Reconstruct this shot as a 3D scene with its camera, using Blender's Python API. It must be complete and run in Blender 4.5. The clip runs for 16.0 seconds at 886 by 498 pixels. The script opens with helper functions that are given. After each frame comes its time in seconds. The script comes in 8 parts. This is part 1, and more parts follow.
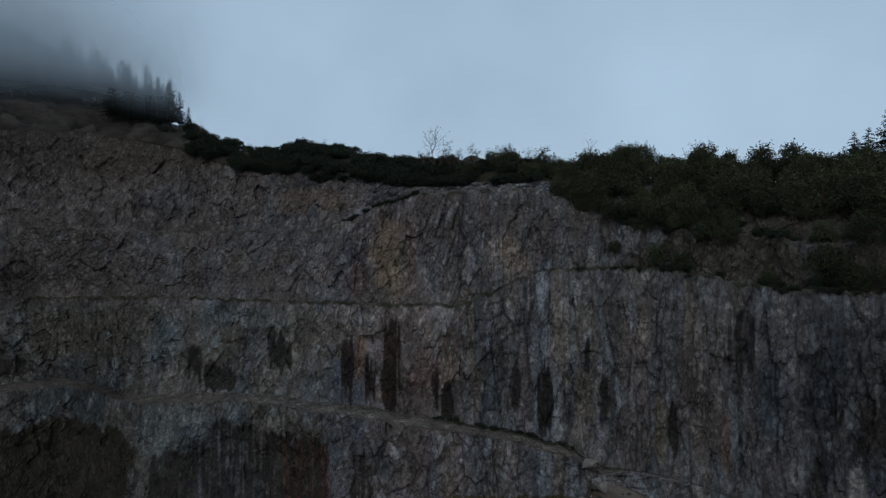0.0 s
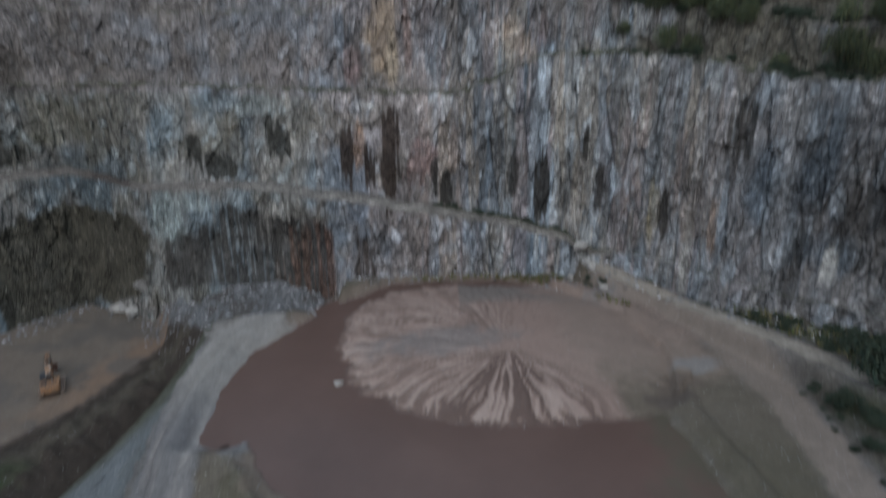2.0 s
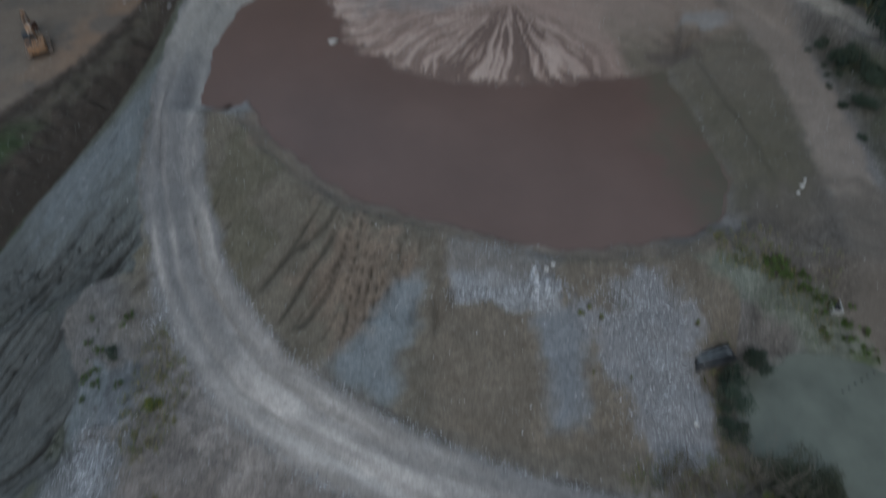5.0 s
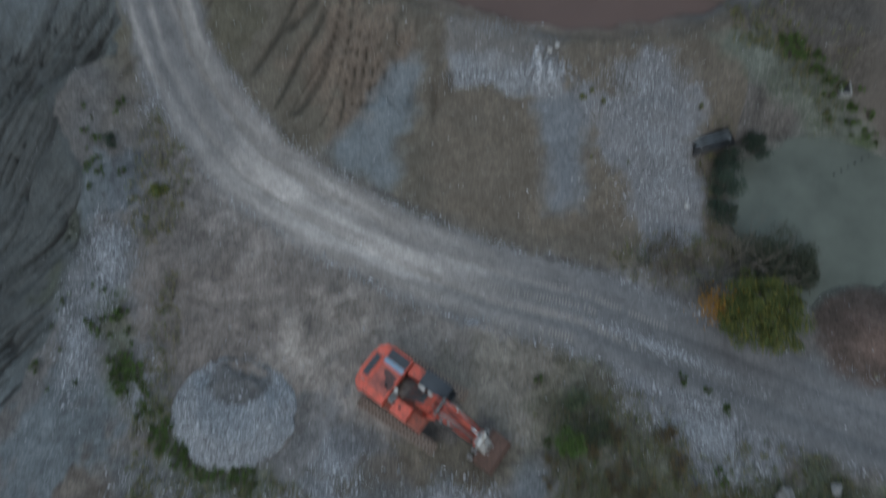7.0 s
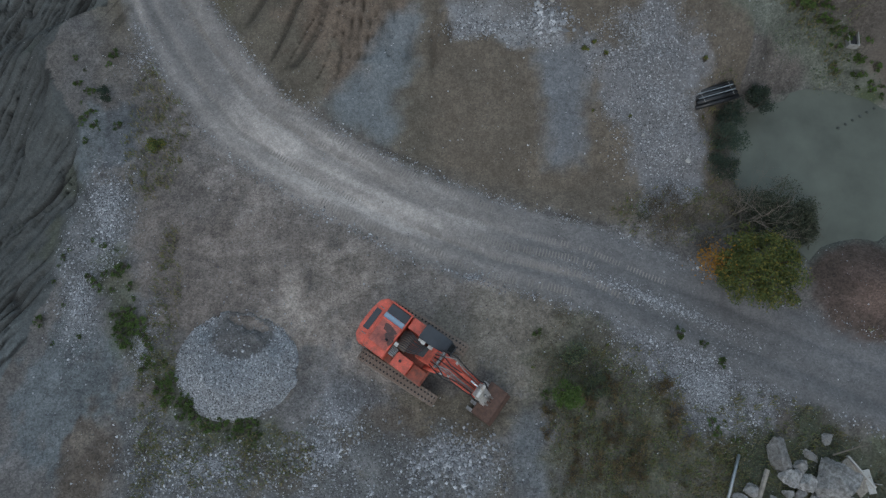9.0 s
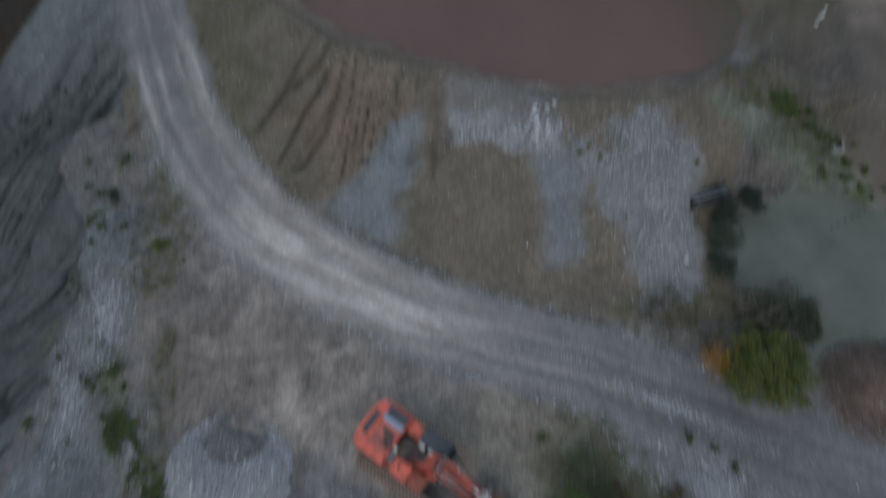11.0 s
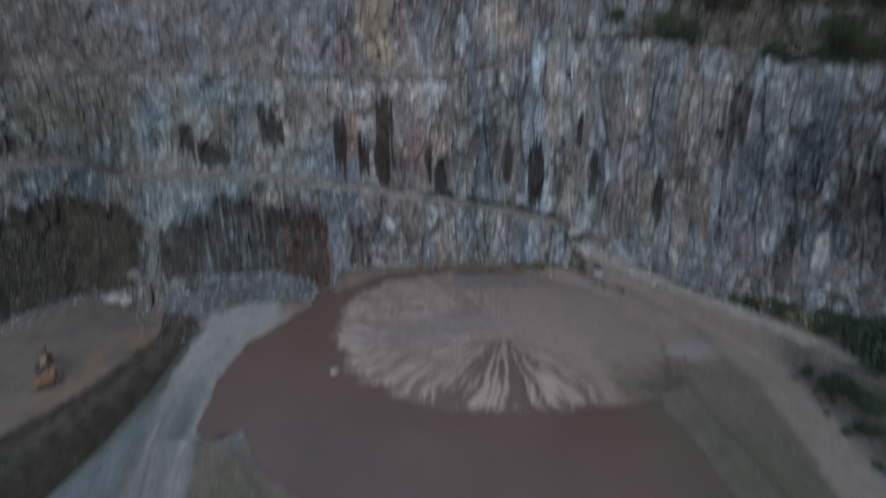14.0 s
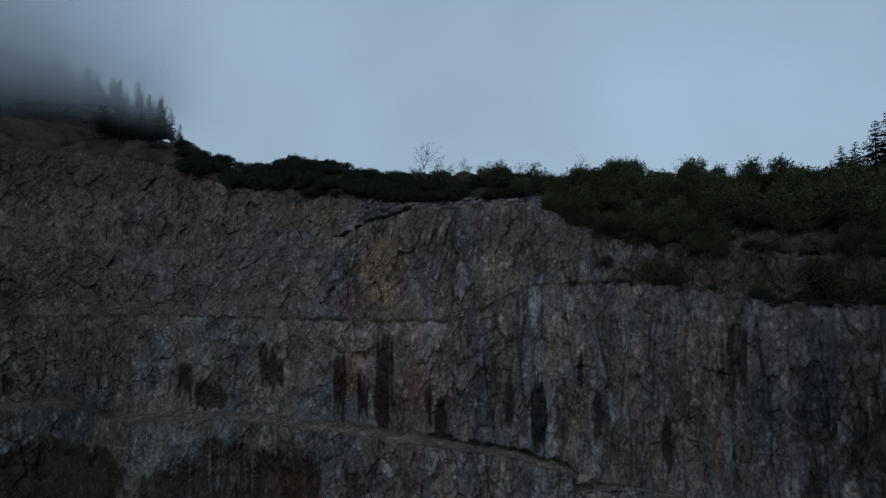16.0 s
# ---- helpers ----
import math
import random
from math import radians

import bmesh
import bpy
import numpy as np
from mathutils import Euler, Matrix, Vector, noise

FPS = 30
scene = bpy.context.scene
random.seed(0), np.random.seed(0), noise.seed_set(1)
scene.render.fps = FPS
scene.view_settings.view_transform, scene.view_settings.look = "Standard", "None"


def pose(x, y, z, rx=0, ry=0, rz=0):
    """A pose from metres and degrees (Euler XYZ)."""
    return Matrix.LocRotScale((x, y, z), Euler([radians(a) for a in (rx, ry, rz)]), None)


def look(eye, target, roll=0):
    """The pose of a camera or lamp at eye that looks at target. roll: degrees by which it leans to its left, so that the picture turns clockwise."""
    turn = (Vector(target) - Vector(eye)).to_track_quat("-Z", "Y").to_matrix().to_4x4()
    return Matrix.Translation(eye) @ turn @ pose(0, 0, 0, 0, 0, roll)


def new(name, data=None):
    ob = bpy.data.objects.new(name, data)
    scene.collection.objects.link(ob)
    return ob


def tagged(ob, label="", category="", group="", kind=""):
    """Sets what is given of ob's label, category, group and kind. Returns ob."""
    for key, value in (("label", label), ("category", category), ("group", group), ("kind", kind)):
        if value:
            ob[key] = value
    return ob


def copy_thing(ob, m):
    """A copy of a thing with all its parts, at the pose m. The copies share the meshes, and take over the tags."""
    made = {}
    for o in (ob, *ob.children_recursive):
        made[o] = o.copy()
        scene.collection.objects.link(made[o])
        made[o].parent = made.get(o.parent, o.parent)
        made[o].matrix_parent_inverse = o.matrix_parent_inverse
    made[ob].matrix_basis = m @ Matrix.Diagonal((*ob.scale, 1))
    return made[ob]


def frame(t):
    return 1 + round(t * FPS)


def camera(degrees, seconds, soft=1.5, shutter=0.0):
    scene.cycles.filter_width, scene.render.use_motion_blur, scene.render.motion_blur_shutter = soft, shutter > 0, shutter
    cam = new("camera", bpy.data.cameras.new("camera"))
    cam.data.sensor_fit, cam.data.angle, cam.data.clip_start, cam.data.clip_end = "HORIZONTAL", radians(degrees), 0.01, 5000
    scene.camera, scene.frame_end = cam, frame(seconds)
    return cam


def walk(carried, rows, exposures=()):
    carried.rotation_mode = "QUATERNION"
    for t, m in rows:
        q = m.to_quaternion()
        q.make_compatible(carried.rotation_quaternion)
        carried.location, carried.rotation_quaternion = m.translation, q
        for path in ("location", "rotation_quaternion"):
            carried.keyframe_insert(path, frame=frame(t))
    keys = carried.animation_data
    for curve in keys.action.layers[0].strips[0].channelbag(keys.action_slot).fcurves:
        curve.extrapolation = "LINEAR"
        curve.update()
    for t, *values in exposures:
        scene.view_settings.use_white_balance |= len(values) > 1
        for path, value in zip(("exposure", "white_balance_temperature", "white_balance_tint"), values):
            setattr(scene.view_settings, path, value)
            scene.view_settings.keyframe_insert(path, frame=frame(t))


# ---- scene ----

# camera: hovers over the quarry yard and tilts down and up again
EYE = (0.0, 0.0, 36.0)
cam = camera(70.77, 16.0, 1.35, 1.5)
TILT = [
    (0.0, 0.0, 0.0, 0.0), (0.1, -0.04, 0.0, 0.0), (0.23, -0.75, 0.01, -0.01), (0.5, -3.4, 0.02, -0.03), (1.0, -8.75, 0.05, -0.07), (1.5, -14.04, 0.06, -0.09),
    (2.0, -19.28, 0.10, -0.09), (2.5, -24.46, 0.14, -0.11), (3.0, -29.52, 0.17, -0.09), (3.5, -34.65, 0.21, -0.10),
    (4.0, -39.76, 0.23, -0.16), (4.2, -41.78, 0.23, -0.17), (5.3, -52.9, 0.16, -0.45), (6.3, -62.68, 0.08, -0.68),
    (6.5, -64.56, 0.06, -0.72), (7.0, -69.38, 0.0, -0.80), (7.3, -72.15, -0.06, -0.89), (7.5, -73.21, -0.10, -0.95), (7.65, -73.45, -0.10, -0.95), (8.0, -73.48, -0.09, -0.95),
    (10.15, -73.48, -0.09, -0.98), (10.3, -73.25, -0.09, -0.99), (10.5, -71.73, -0.09, -1.0), (11.0, -64.40, 0.14, -0.78), (11.5, -57.06, 0.28, -0.63),
    (12.0, -49.76, 0.34, -0.52), (12.5, -42.49, 0.41, -0.34), (13.0, -35.15, 0.47, -0.30), (13.5, -27.80, 0.51, -0.33),
    (14.0, -20.39, 0.60, -0.33), (14.5, -12.95, 0.64, -0.32), (15.0, -5.26, 0.67, -0.33), (15.35, 0.10, 0.71, -0.36), (15.5, 1.13, 0.72, -0.37),
    (15.65, 1.37, 0.71, -0.36), (15.9, 1.40, 0.71, -0.36), (16.0, 1.40, 0.71, -0.36),
]
EXPOSURES = [
    (0.0, 0.05, 6450, 10), (0.5, -0.02, 6500, 10), (1.0, 0.5, 6500, 10), (1.5, 1.6, 6500, 10), (2.0, 1.88, 6400, 10), (3.0, 1.8, 6450, 10), (4.0, 1.75, 6400, 9),
    (6.5, 1.72, 6230, 6), (8.0, 1.72, 6340, 7), (10.5, 1.74, 6400, 9), (11.5, 1.70, 6330, 10), (13.0, 1.71, 6280, 10), (14.0, 1.72, 6050, 9), (14.5, 1.78, 6000, 9),
    (15.0, 1.05, 6050, 12), (15.5, 0.14, 6350, 9), (16.0, -0.15, 6300, 9)]
walk(cam, [(t, pose(*EYE, 90 + p, 0, -a) @ pose(0, 0, 0, 0, 0, r)) for t, p, a, r in TILT], EXPOSURES)


# ---------------------------------------------------------------- light
def build_light():
    w = bpy.data.worlds.new("overcast_dusk")
    scene.world = w
    w.use_nodes = True
    n, l = w.node_tree.nodes, w.node_tree.links
    n.clear()
    out = n.new("ShaderNodeOutputWorld")
    bg1, bg2, add = n.new("ShaderNodeBackground"), n.new("ShaderNodeBackground"), n.new("ShaderNodeAddShader")
    sky = n.new("ShaderNodeTexSky")
    sky.sky_type = "NISHITA"
    sky.sun_disc = False
    sky.sun_elevation, sky.sun_rotation = radians(35), radians(200)
    bg1.inputs[1].default_value = 0.006
    l.new(sky.outputs[0], bg1.inputs[0])
    # cloud deck: soft grey-blue, a little uneven
    tc = n.new("ShaderNodeTexCoord")
    # the light comes from the horizon beyond the wall; the deck is thick overhead and behind
    dot = n.new("ShaderNodeVectorMath")
    dot.operation = "DOT_PRODUCT"
    dot.inputs[1].default_value = (0.20, 0.92, -0.34)
    l.new(tc.outputs["Generated"], dot.inputs[0])
    ramp = n.new("ShaderNodeValToRGB")
    el = ramp.color_ramp.elements
    el[0].position, el[0].color = 0.0, (0.150, 0.172, 0.200, 1)
    el[1].position, el[1].color = 1.0, (0.47, 0.63, 0.79, 1)
    e = el.new(0.55)
    e.color = (0.165, 0.195, 0.230, 1)
    e = el.new(0.80)
    e.color = (0.36, 0.49, 0.62, 1)
    half = n.new("ShaderNodeMapRange")
    half.inputs[1].default_value, half.inputs[2].default_value = -1.0, 1.0
    l.new(dot.outputs["Value"], half.inputs[0])
    l.new(half.outputs[0], ramp.inputs[0])
    no = n.new("ShaderNodeTexNoise")
    no.inputs["Scale"].default_value, no.inputs["Detail"].default_value = 2.2, 4
    l.new(tc.outputs["Generated"], no.inputs[0])
    mr = n.new("ShaderNodeMapRange")
    mr.inputs[1].default_value, mr.inputs[2].default_value, mr.inputs[3].default_value, mr.inputs[4].default_value = 0.3, 0.7, 0.86, 1.1
    l.new(no.outputs[0], mr.inputs[0])
    mul = n.new("ShaderNodeVectorMath")
    mul.operation = "SCALE"
    l.new(ramp.outputs[0], mul.inputs[0])
    l.new(mr.outputs[0], mul.inputs["Scale"])
    l.new(mul.outputs[0], bg2.inputs[0])
    bg2.inputs[1].default_value = 0.85
    l.new(bg1.outputs[0], add.inputs[0])
    l.new(bg2.outputs[0], add.inputs[1])
    l.new(add.outputs[0], out.inputs[0])
    sd = bpy.data.lights.new("sun", "SUN")
    sd.energy, sd.angle, sd.color = 0.25, radians(40), (1.0, 0.95, 0.9)
    s = new("sun", sd)
    s.matrix_world = look((-15, -40, 60), (0, 30, 0))


build_light()


# ---------------------------------------------------------------- numeric helpers
def hsh(i, j, k, seed):
    h = (i.astype(np.int64) * 374761393 + j.astype(np.int64) * 668265263 + k.astype(np.int64) * 2147483647 + seed * 974711) & 0xFFFFFFFF
    h = ((h ^ (h >> 13)) * 1274126177) & 0xFFFFFFFF
    h = ((h ^ (h >> 16)) * 2246822519) & 0xFFFFFFFF
    return ((h ^ (h >> 15)) & 0xFFFFFF) / 16777216.0


def vnoise(x, y, z=None, seed=0):
    """smooth value noise, 0 to 1"""
    z = np.zeros_like(x) if z is None else z
    i, j, k = np.floor(x), np.floor(y), np.floor(z)
    u, v, w = x - i, y - j, z - k
    u, v, w = u * u * (3 - 2 * u), v * v * (3 - 2 * v), w * w * (3 - 2 * w)
    r = 0
    for a in (0, 1):
        for b in (0, 1):
            for c in (0, 1):
                r = r + hsh(i + a, j + b, k + c, seed) * (u if a else 1 - u) * (v if b else 1 - v) * (w if c else 1 - w)
    return r


def fbm(x, y, z=None, seed=0, n=4):
    r, amp, tot = 0, 1.0, 0.0
    for o in range(n):
        f = 2.03 ** o
        r = r + amp * vnoise(x * f + o * 17.3, y * f + o * 9.1, None if z is None else z * f + o * 5.7, seed + o)
        tot += amp
        amp *= 0.5
    return r / tot


def blocks(x, y, z, seed):
    """jointed rock: every cell is a tilted facet; returns the relief (about -1 to 1), a random number per block and the distance from its joints"""
    i, j, k = np.floor(x), np.floor(y), np.floor(z)
    best, second = np.full(x.shape, 1e9), np.full(x.shape, 1e9)
    rel, rnd = np.zeros_like(x), np.zeros_like(x)
    for a in (-1, 0, 1):
        for b in (-1, 0, 1):
            for c in (-1, 0, 1):
                ci, cj, ck = i + a, j + b, k + c
                h1, h2, h3 = hsh(ci, cj, ck, seed), hsh(ci, cj, ck, seed + 1), hsh(ci, cj, ck, seed + 2)
                dx, dy, dz = x - ci - h1, y - cj - h2, z - ck - h3
                d = dx * dx + dy * dy + dz * dz
                m = d < best
                second = np.where(m, best, np.minimum(second, d))
                best = np.where(m, d, best)
                h4 = hsh(ci, cj, ck, seed + 3)
                r = (h4 - 0.5) * 1.2 + (h1 - 0.5) * 1.3 * dx + (h2 - 0.5) * 1.3 * dy + (h3 - 0.35) * 1.3 * dz
                rel, rnd = np.where(m, r, rel), np.where(m, h4, rnd)
    return rel, rnd, np.sqrt(second) - np.sqrt(best)


def sstep(a, b, x):
    t = np.clip((x - a) / (b - a), 0, 1)
    return t * t * (3 - 2 * t)


def poly_dist(x, y, pts, closed=True):
    """distance to a polygon's outline, negative inside (or to an open line), and how far along it the nearest point lies"""
    best, along, inside, run = np.full(x.shape, 1e9), np.zeros_like(x), np.zeros(x.shape, bool), 0.0
    n = len(pts)
    for q in range(n if closed else n - 1):
        (ax, ay), (bx, by) = pts[q][:2], pts[(q + 1) % n][:2]
        ex, ey = bx - ax, by - ay
        ln = math.hypot(ex, ey)
        t = np.clip(((x - ax) * ex + (y - ay) * ey) / (ln * ln), 0, 1)
        d = np.hypot(x - ax - t * ex, y - ay - t * ey)
        m = d < best
        best, along = np.where(m, d, best), np.where(m, run + t * ln, along)
        run += ln
        if closed:
            c = ((ay > y) != (by > y)) & (x < ex * (y - ay) / (ey if ey else 1e-9) + ax)
            inside ^= c
    return (np.where(inside, -best, best) if closed else best), along


def side_of(x, y, pts):
    """signed distance from an open line, positive on its right-hand side"""
    best, sg = np.full(x.shape, 1e9), np.zeros_like(x)
    for (ax, ay), (bx, by) in zip(pts, pts[1:]):
        ex, ey = bx - ax, by - ay
        t = np.clip(((x - ax) * ex + (y - ay) * ey) / (ex * ex + ey * ey), 0, 1)
        d = np.hypot(x - ax - t * ex, y - ay - t * ey)
        s = np.sign(ey * (x - ax) - ex * (y - ay))
        m = d < best
        best, sg = np.where(m, d, best), np.where(m, s, sg)
    return best * sg


def mix3(c, colour, w):
    return c + (np.array(colour)[None, :] - c) * np.clip(w, 0, 1)[:, None]


def grid_mesh(name, X, Y, Z, colour=None, smooth=True, grain=None, stone=None):
    """a sheet from three arrays of one shape, with a base colour per point"""
    h, w = X.shape
    co = np.stack([X, Y, Z], -1).reshape(-1, 3)
    ii = np.arange(h * w).reshape(h, w)
    q = np.stack([ii[:-1, :-1], ii[:-1, 1:], ii[1:, 1:], ii[1:, :-1]], -1).reshape(-1, 4)
    me = bpy.data.meshes.new(name)
    me.vertices.add(len(co))
    me.vertices.foreach_set("co", co.astype(np.float32).ravel())
    me.loops.add(q.size)
    me.loops.foreach_set("vertex_index", q.astype(np.int32).ravel())
    me.polygons.add(len(q))
    me.polygons.foreach_set("loop_start", np.arange(0, q.size, 4, dtype=np.int32))
    me.polygons.foreach_set("loop_total", np.full(len(q), 4, np.int32))
    me.polygons.foreach_set("use_smooth", np.full(len(q), smooth, bool))
    me.update(calc_edges=True)
    if colour is not None:
        at = me.color_attributes.new("soil", "FLOAT_COLOR", "POINT")
        g = np.ones((len(colour), 1)) if grain is None else grain.reshape(-1, 1)
        at.data.foreach_set("color", np.concatenate([colour, g], 1).astype(np.float32).ravel())
    if stone is not None:
        me.attributes.new("stone", "FLOAT", "POINT").data.foreach_set("value", stone.astype(np.float32).ravel())
    return me


# ---------------------------------------------------------------- materials
def mat(name, rough=0.8, metal=0.0):
    m = bpy.data.materials.new(name)
    m.use_nodes = True
    b = m.node_tree.nodes["Principled BSDF"]
    b.inputs["Roughness"].default_value, b.inputs["Metallic"].default_value = rough, metal
    return m, m.node_tree.nodes, m.node_tree.links, b


def noise_node(n, l, vec, scale, detail=6, rough=0.6, lo=0.3, hi=0.7, a=0.0, b=1.0):
    t = n.new("ShaderNodeTexNoise")
    t.inputs["Scale"].default_value, t.inputs["Detail"].default_value, t.inputs["Roughness"].default_value = scale, detail, rough
    l.new(vec, t.inputs["Vector"])
    r = n.new("ShaderNodeMapRange")
    for k, v in zip((1, 2, 3, 4), (lo, hi, a, b)):
        r.inputs[k].default_value = v
    l.new(t.outputs[0], r.inputs[0])
    return r.outputs[0]


def times(n, l, a, b):
    m = n.new("ShaderNodeMath")
    m.operation = "MULTIPLY"
    l.new(a, m.inputs[0])
    l.new(b, m.inputs[1])
    return m.outputs[0]


def scattered_stones(n, l, base, where):
    """pale and dark stones a hand wide, as thick on the ground as the sheet's stone value says"""
    cover = n.new("ShaderNodeAttribute")
    cover.attribute_name = "stone"
    for scale, reach, tone in ((7.0, 0.42, (0.40, 0.405, 0.42, 1)), (11.0, 0.46, (0.055, 0.053, 0.052, 1)), (14.0, 0.46, (0.30, 0.30, 0.31, 1))):
        vo = n.new("ShaderNodeTexVoronoi")
        vo.inputs["Scale"].default_value = scale
        l.new(where, vo.inputs["Vector"])
        sp = n.new("ShaderNodeSeparateColor")
        l.new(vo.outputs["Color"], sp.inputs[0])
        here = n.new("ShaderNodeMath")
        here.operation = "LESS_THAN"
        l.new(sp.outputs[0], here.inputs[0])
        l.new(cover.outputs["Fac"], here.inputs[1])
        size = n.new("ShaderNodeMath")
        size.operation = "MULTIPLY"
        size.inputs[1].default_value = reach
        l.new(sp.outputs[1], size.inputs[0])
        inside = n.new("ShaderNodeMath")
        inside.operation = "LESS_THAN"
        l.new(vo.outputs["Distance"], inside.inputs[0])
        l.new(size.outputs[0], inside.inputs[1])
        mx = n.new("ShaderNodeMix")
        mx.data_type = "RGBA"
        l.new(times(n, l, here.outputs[0], inside.outputs[0]), mx.inputs[0])
        l.new(base, mx.inputs[6])
        mx.inputs[7].default_value = tone
        base = mx.outputs[2]
    return base


def soil_material(name, rough=0.9, grain=6.0, fine=30.0, bump=0.06, lo=0.72, hi=1.28, stretch=1.0, pebble=0.0, stones=False, joints=False):
    """ground or rock: colour per place from the sheet, with grain at two scales and relief"""
    m, n, l, b = mat(name, rough)
    b.inputs["Specular IOR Level"].default_value = 0.3
    at = n.new("ShaderNodeAttribute")
    at.attribute_name = "soil"
    geo = n.new("ShaderNodeNewGeometry")
    mp = n.new("ShaderNodeMapping")
    mp.inputs["Scale"].default_value = (1, 1, stretch)
    l.new(geo.outputs["Position"], mp.inputs[0])
    n1 = noise_node(n, l, mp.outputs[0], grain * 0.18, 8, 0.65, 0.3, 0.7, lo, hi)
    n2 = noise_node(n, l, mp.outputs[0], grain, 6, 0.7, 0.3, 0.7, lo, hi)
    f = times(n, l, n1, n2)
    vo = n.new("ShaderNodeTexVoronoi")
    vo.inputs["Scale"].default_value = fine * 0.2
    l.new(mp.outputs[0], vo.inputs["Vector"])
    if pebble:
        sp = n.new("ShaderNodeSeparateColor")
        l.new(vo.outputs["Color"], sp.inputs[0])
        r = n.new("ShaderNodeMapRange")
        for k, v in zip((1, 2, 3, 4), (0.0, 1.0, 1 - pebble, 1 + pebble)):
            r.inputs[k].default_value = v
        l.new(sp.outputs[0], r.inputs[0])
        f = times(n, l, f, r.outputs[0])
    if joints:
        # thin broken joints at three spacings, wandering and interrupted
        wander = n.new("ShaderNodeTexNoise")
        wander.inputs["Scale"].default_value, wander.inputs["Detail"].default_value = 0.8, 4
        l.new(mp.outputs[0], wander.inputs["Vector"])
        shifted = n.new("ShaderNodeVectorMath")
        shifted.operation = "MULTIPLY_ADD"
        shifted.inputs[1].default_value = (1.1, 1.1, 1.1)
        l.new(wander.outputs["Color"], shifted.inputs[0])
        l.new(mp.outputs[0], shifted.inputs[2])
        for scale, wide, low, gap in ((0.5, 0.07, 0.35, 0.46), (1.25, 0.10, 0.45, 0.46), (2.8, 0.14, 0.6, 0.44)):
            edge = n.new("ShaderNodeTexVoronoi")
            edge.feature = "DISTANCE_TO_EDGE"
            edge.inputs["Scale"].default_value = scale
            l.new(shifted.outputs[0], edge.inputs["Vector"])
            line = n.new("ShaderNodeMapRange")
            for k, v in zip((1, 2, 3, 4), (0.0, wide, low, 1.0)):
                line.inputs[k].default_value = v
            l.new(edge.outputs["Distance"], line.inputs[0])
            here = noise_node(n, l, mp.outputs[0], scale * 0.35, 3, 0.6, gap, gap + 0.12, 0, 1)
            some = n.new("ShaderNodeMix")
            some.data_type = "FLOAT"
            some.inputs[2].default_value = 1.0
            l.new(here, some.inputs[0])
            l.new(line.outputs[0], some.inputs[3])
            f = times(n, l, f, some.outputs[0])
        # light on fresh faces, painted by brightening random chips
        sp = n.new("ShaderNodeSeparateColor")
        chip = n.new("ShaderNodeTexVoronoi")
        chip.inputs["Scale"].default_value = 1.9
        l.new(shifted.outputs[0], chip.inputs["Vector"])
        l.new(chip.outputs["Color"], sp.inputs[0])
        lit = n.new("ShaderNodeMapRange")
        for k, v in zip((1, 2, 3, 4), (0.8, 0.95, 1.0, 1.55)):
            lit.inputs[k].default_value = v
        l.new(sp.outputs[0], lit.inputs[0])
        f = times(n, l, f, lit.outputs[0])
    # smooth mud shows less grain than gravel
    gr = n.new("ShaderNodeMix")
    gr.data_type = "FLOAT"
    gr.inputs[2].default_value = 1.0
    l.new(at.outputs["Alpha"], gr.inputs[0])
    l.new(f, gr.inputs[3])
    f = gr.outputs[0]
    sc = n.new("ShaderNodeVectorMath")
    sc.operation = "SCALE"
    l.new(at.outputs["Color"], sc.inputs[0])
    l.new(f, sc.inputs["Scale"])
    base = sc.outputs[0]
    if stones:
        base = scattered_stones(n, l, base, geo.outputs["Position"])
    l.new(base, b.inputs["Base Color"])
    bp = n.new("ShaderNodeBump")
    l.new(at.outputs["Alpha"], bp.inputs["Strength"])
    bp.inputs["Strength"].default_value, bp.inputs["Distance"].default_value = 0.7, bump
    n3 = noise_node(n, l, mp.outputs[0], fine * 0.15, 10, 0.7, 0.2, 0.8, 0, 1)
    l.new(n3, bp.inputs["Height"])
    l.new(bp.outputs[0], b.inputs["Normal"])
    return m


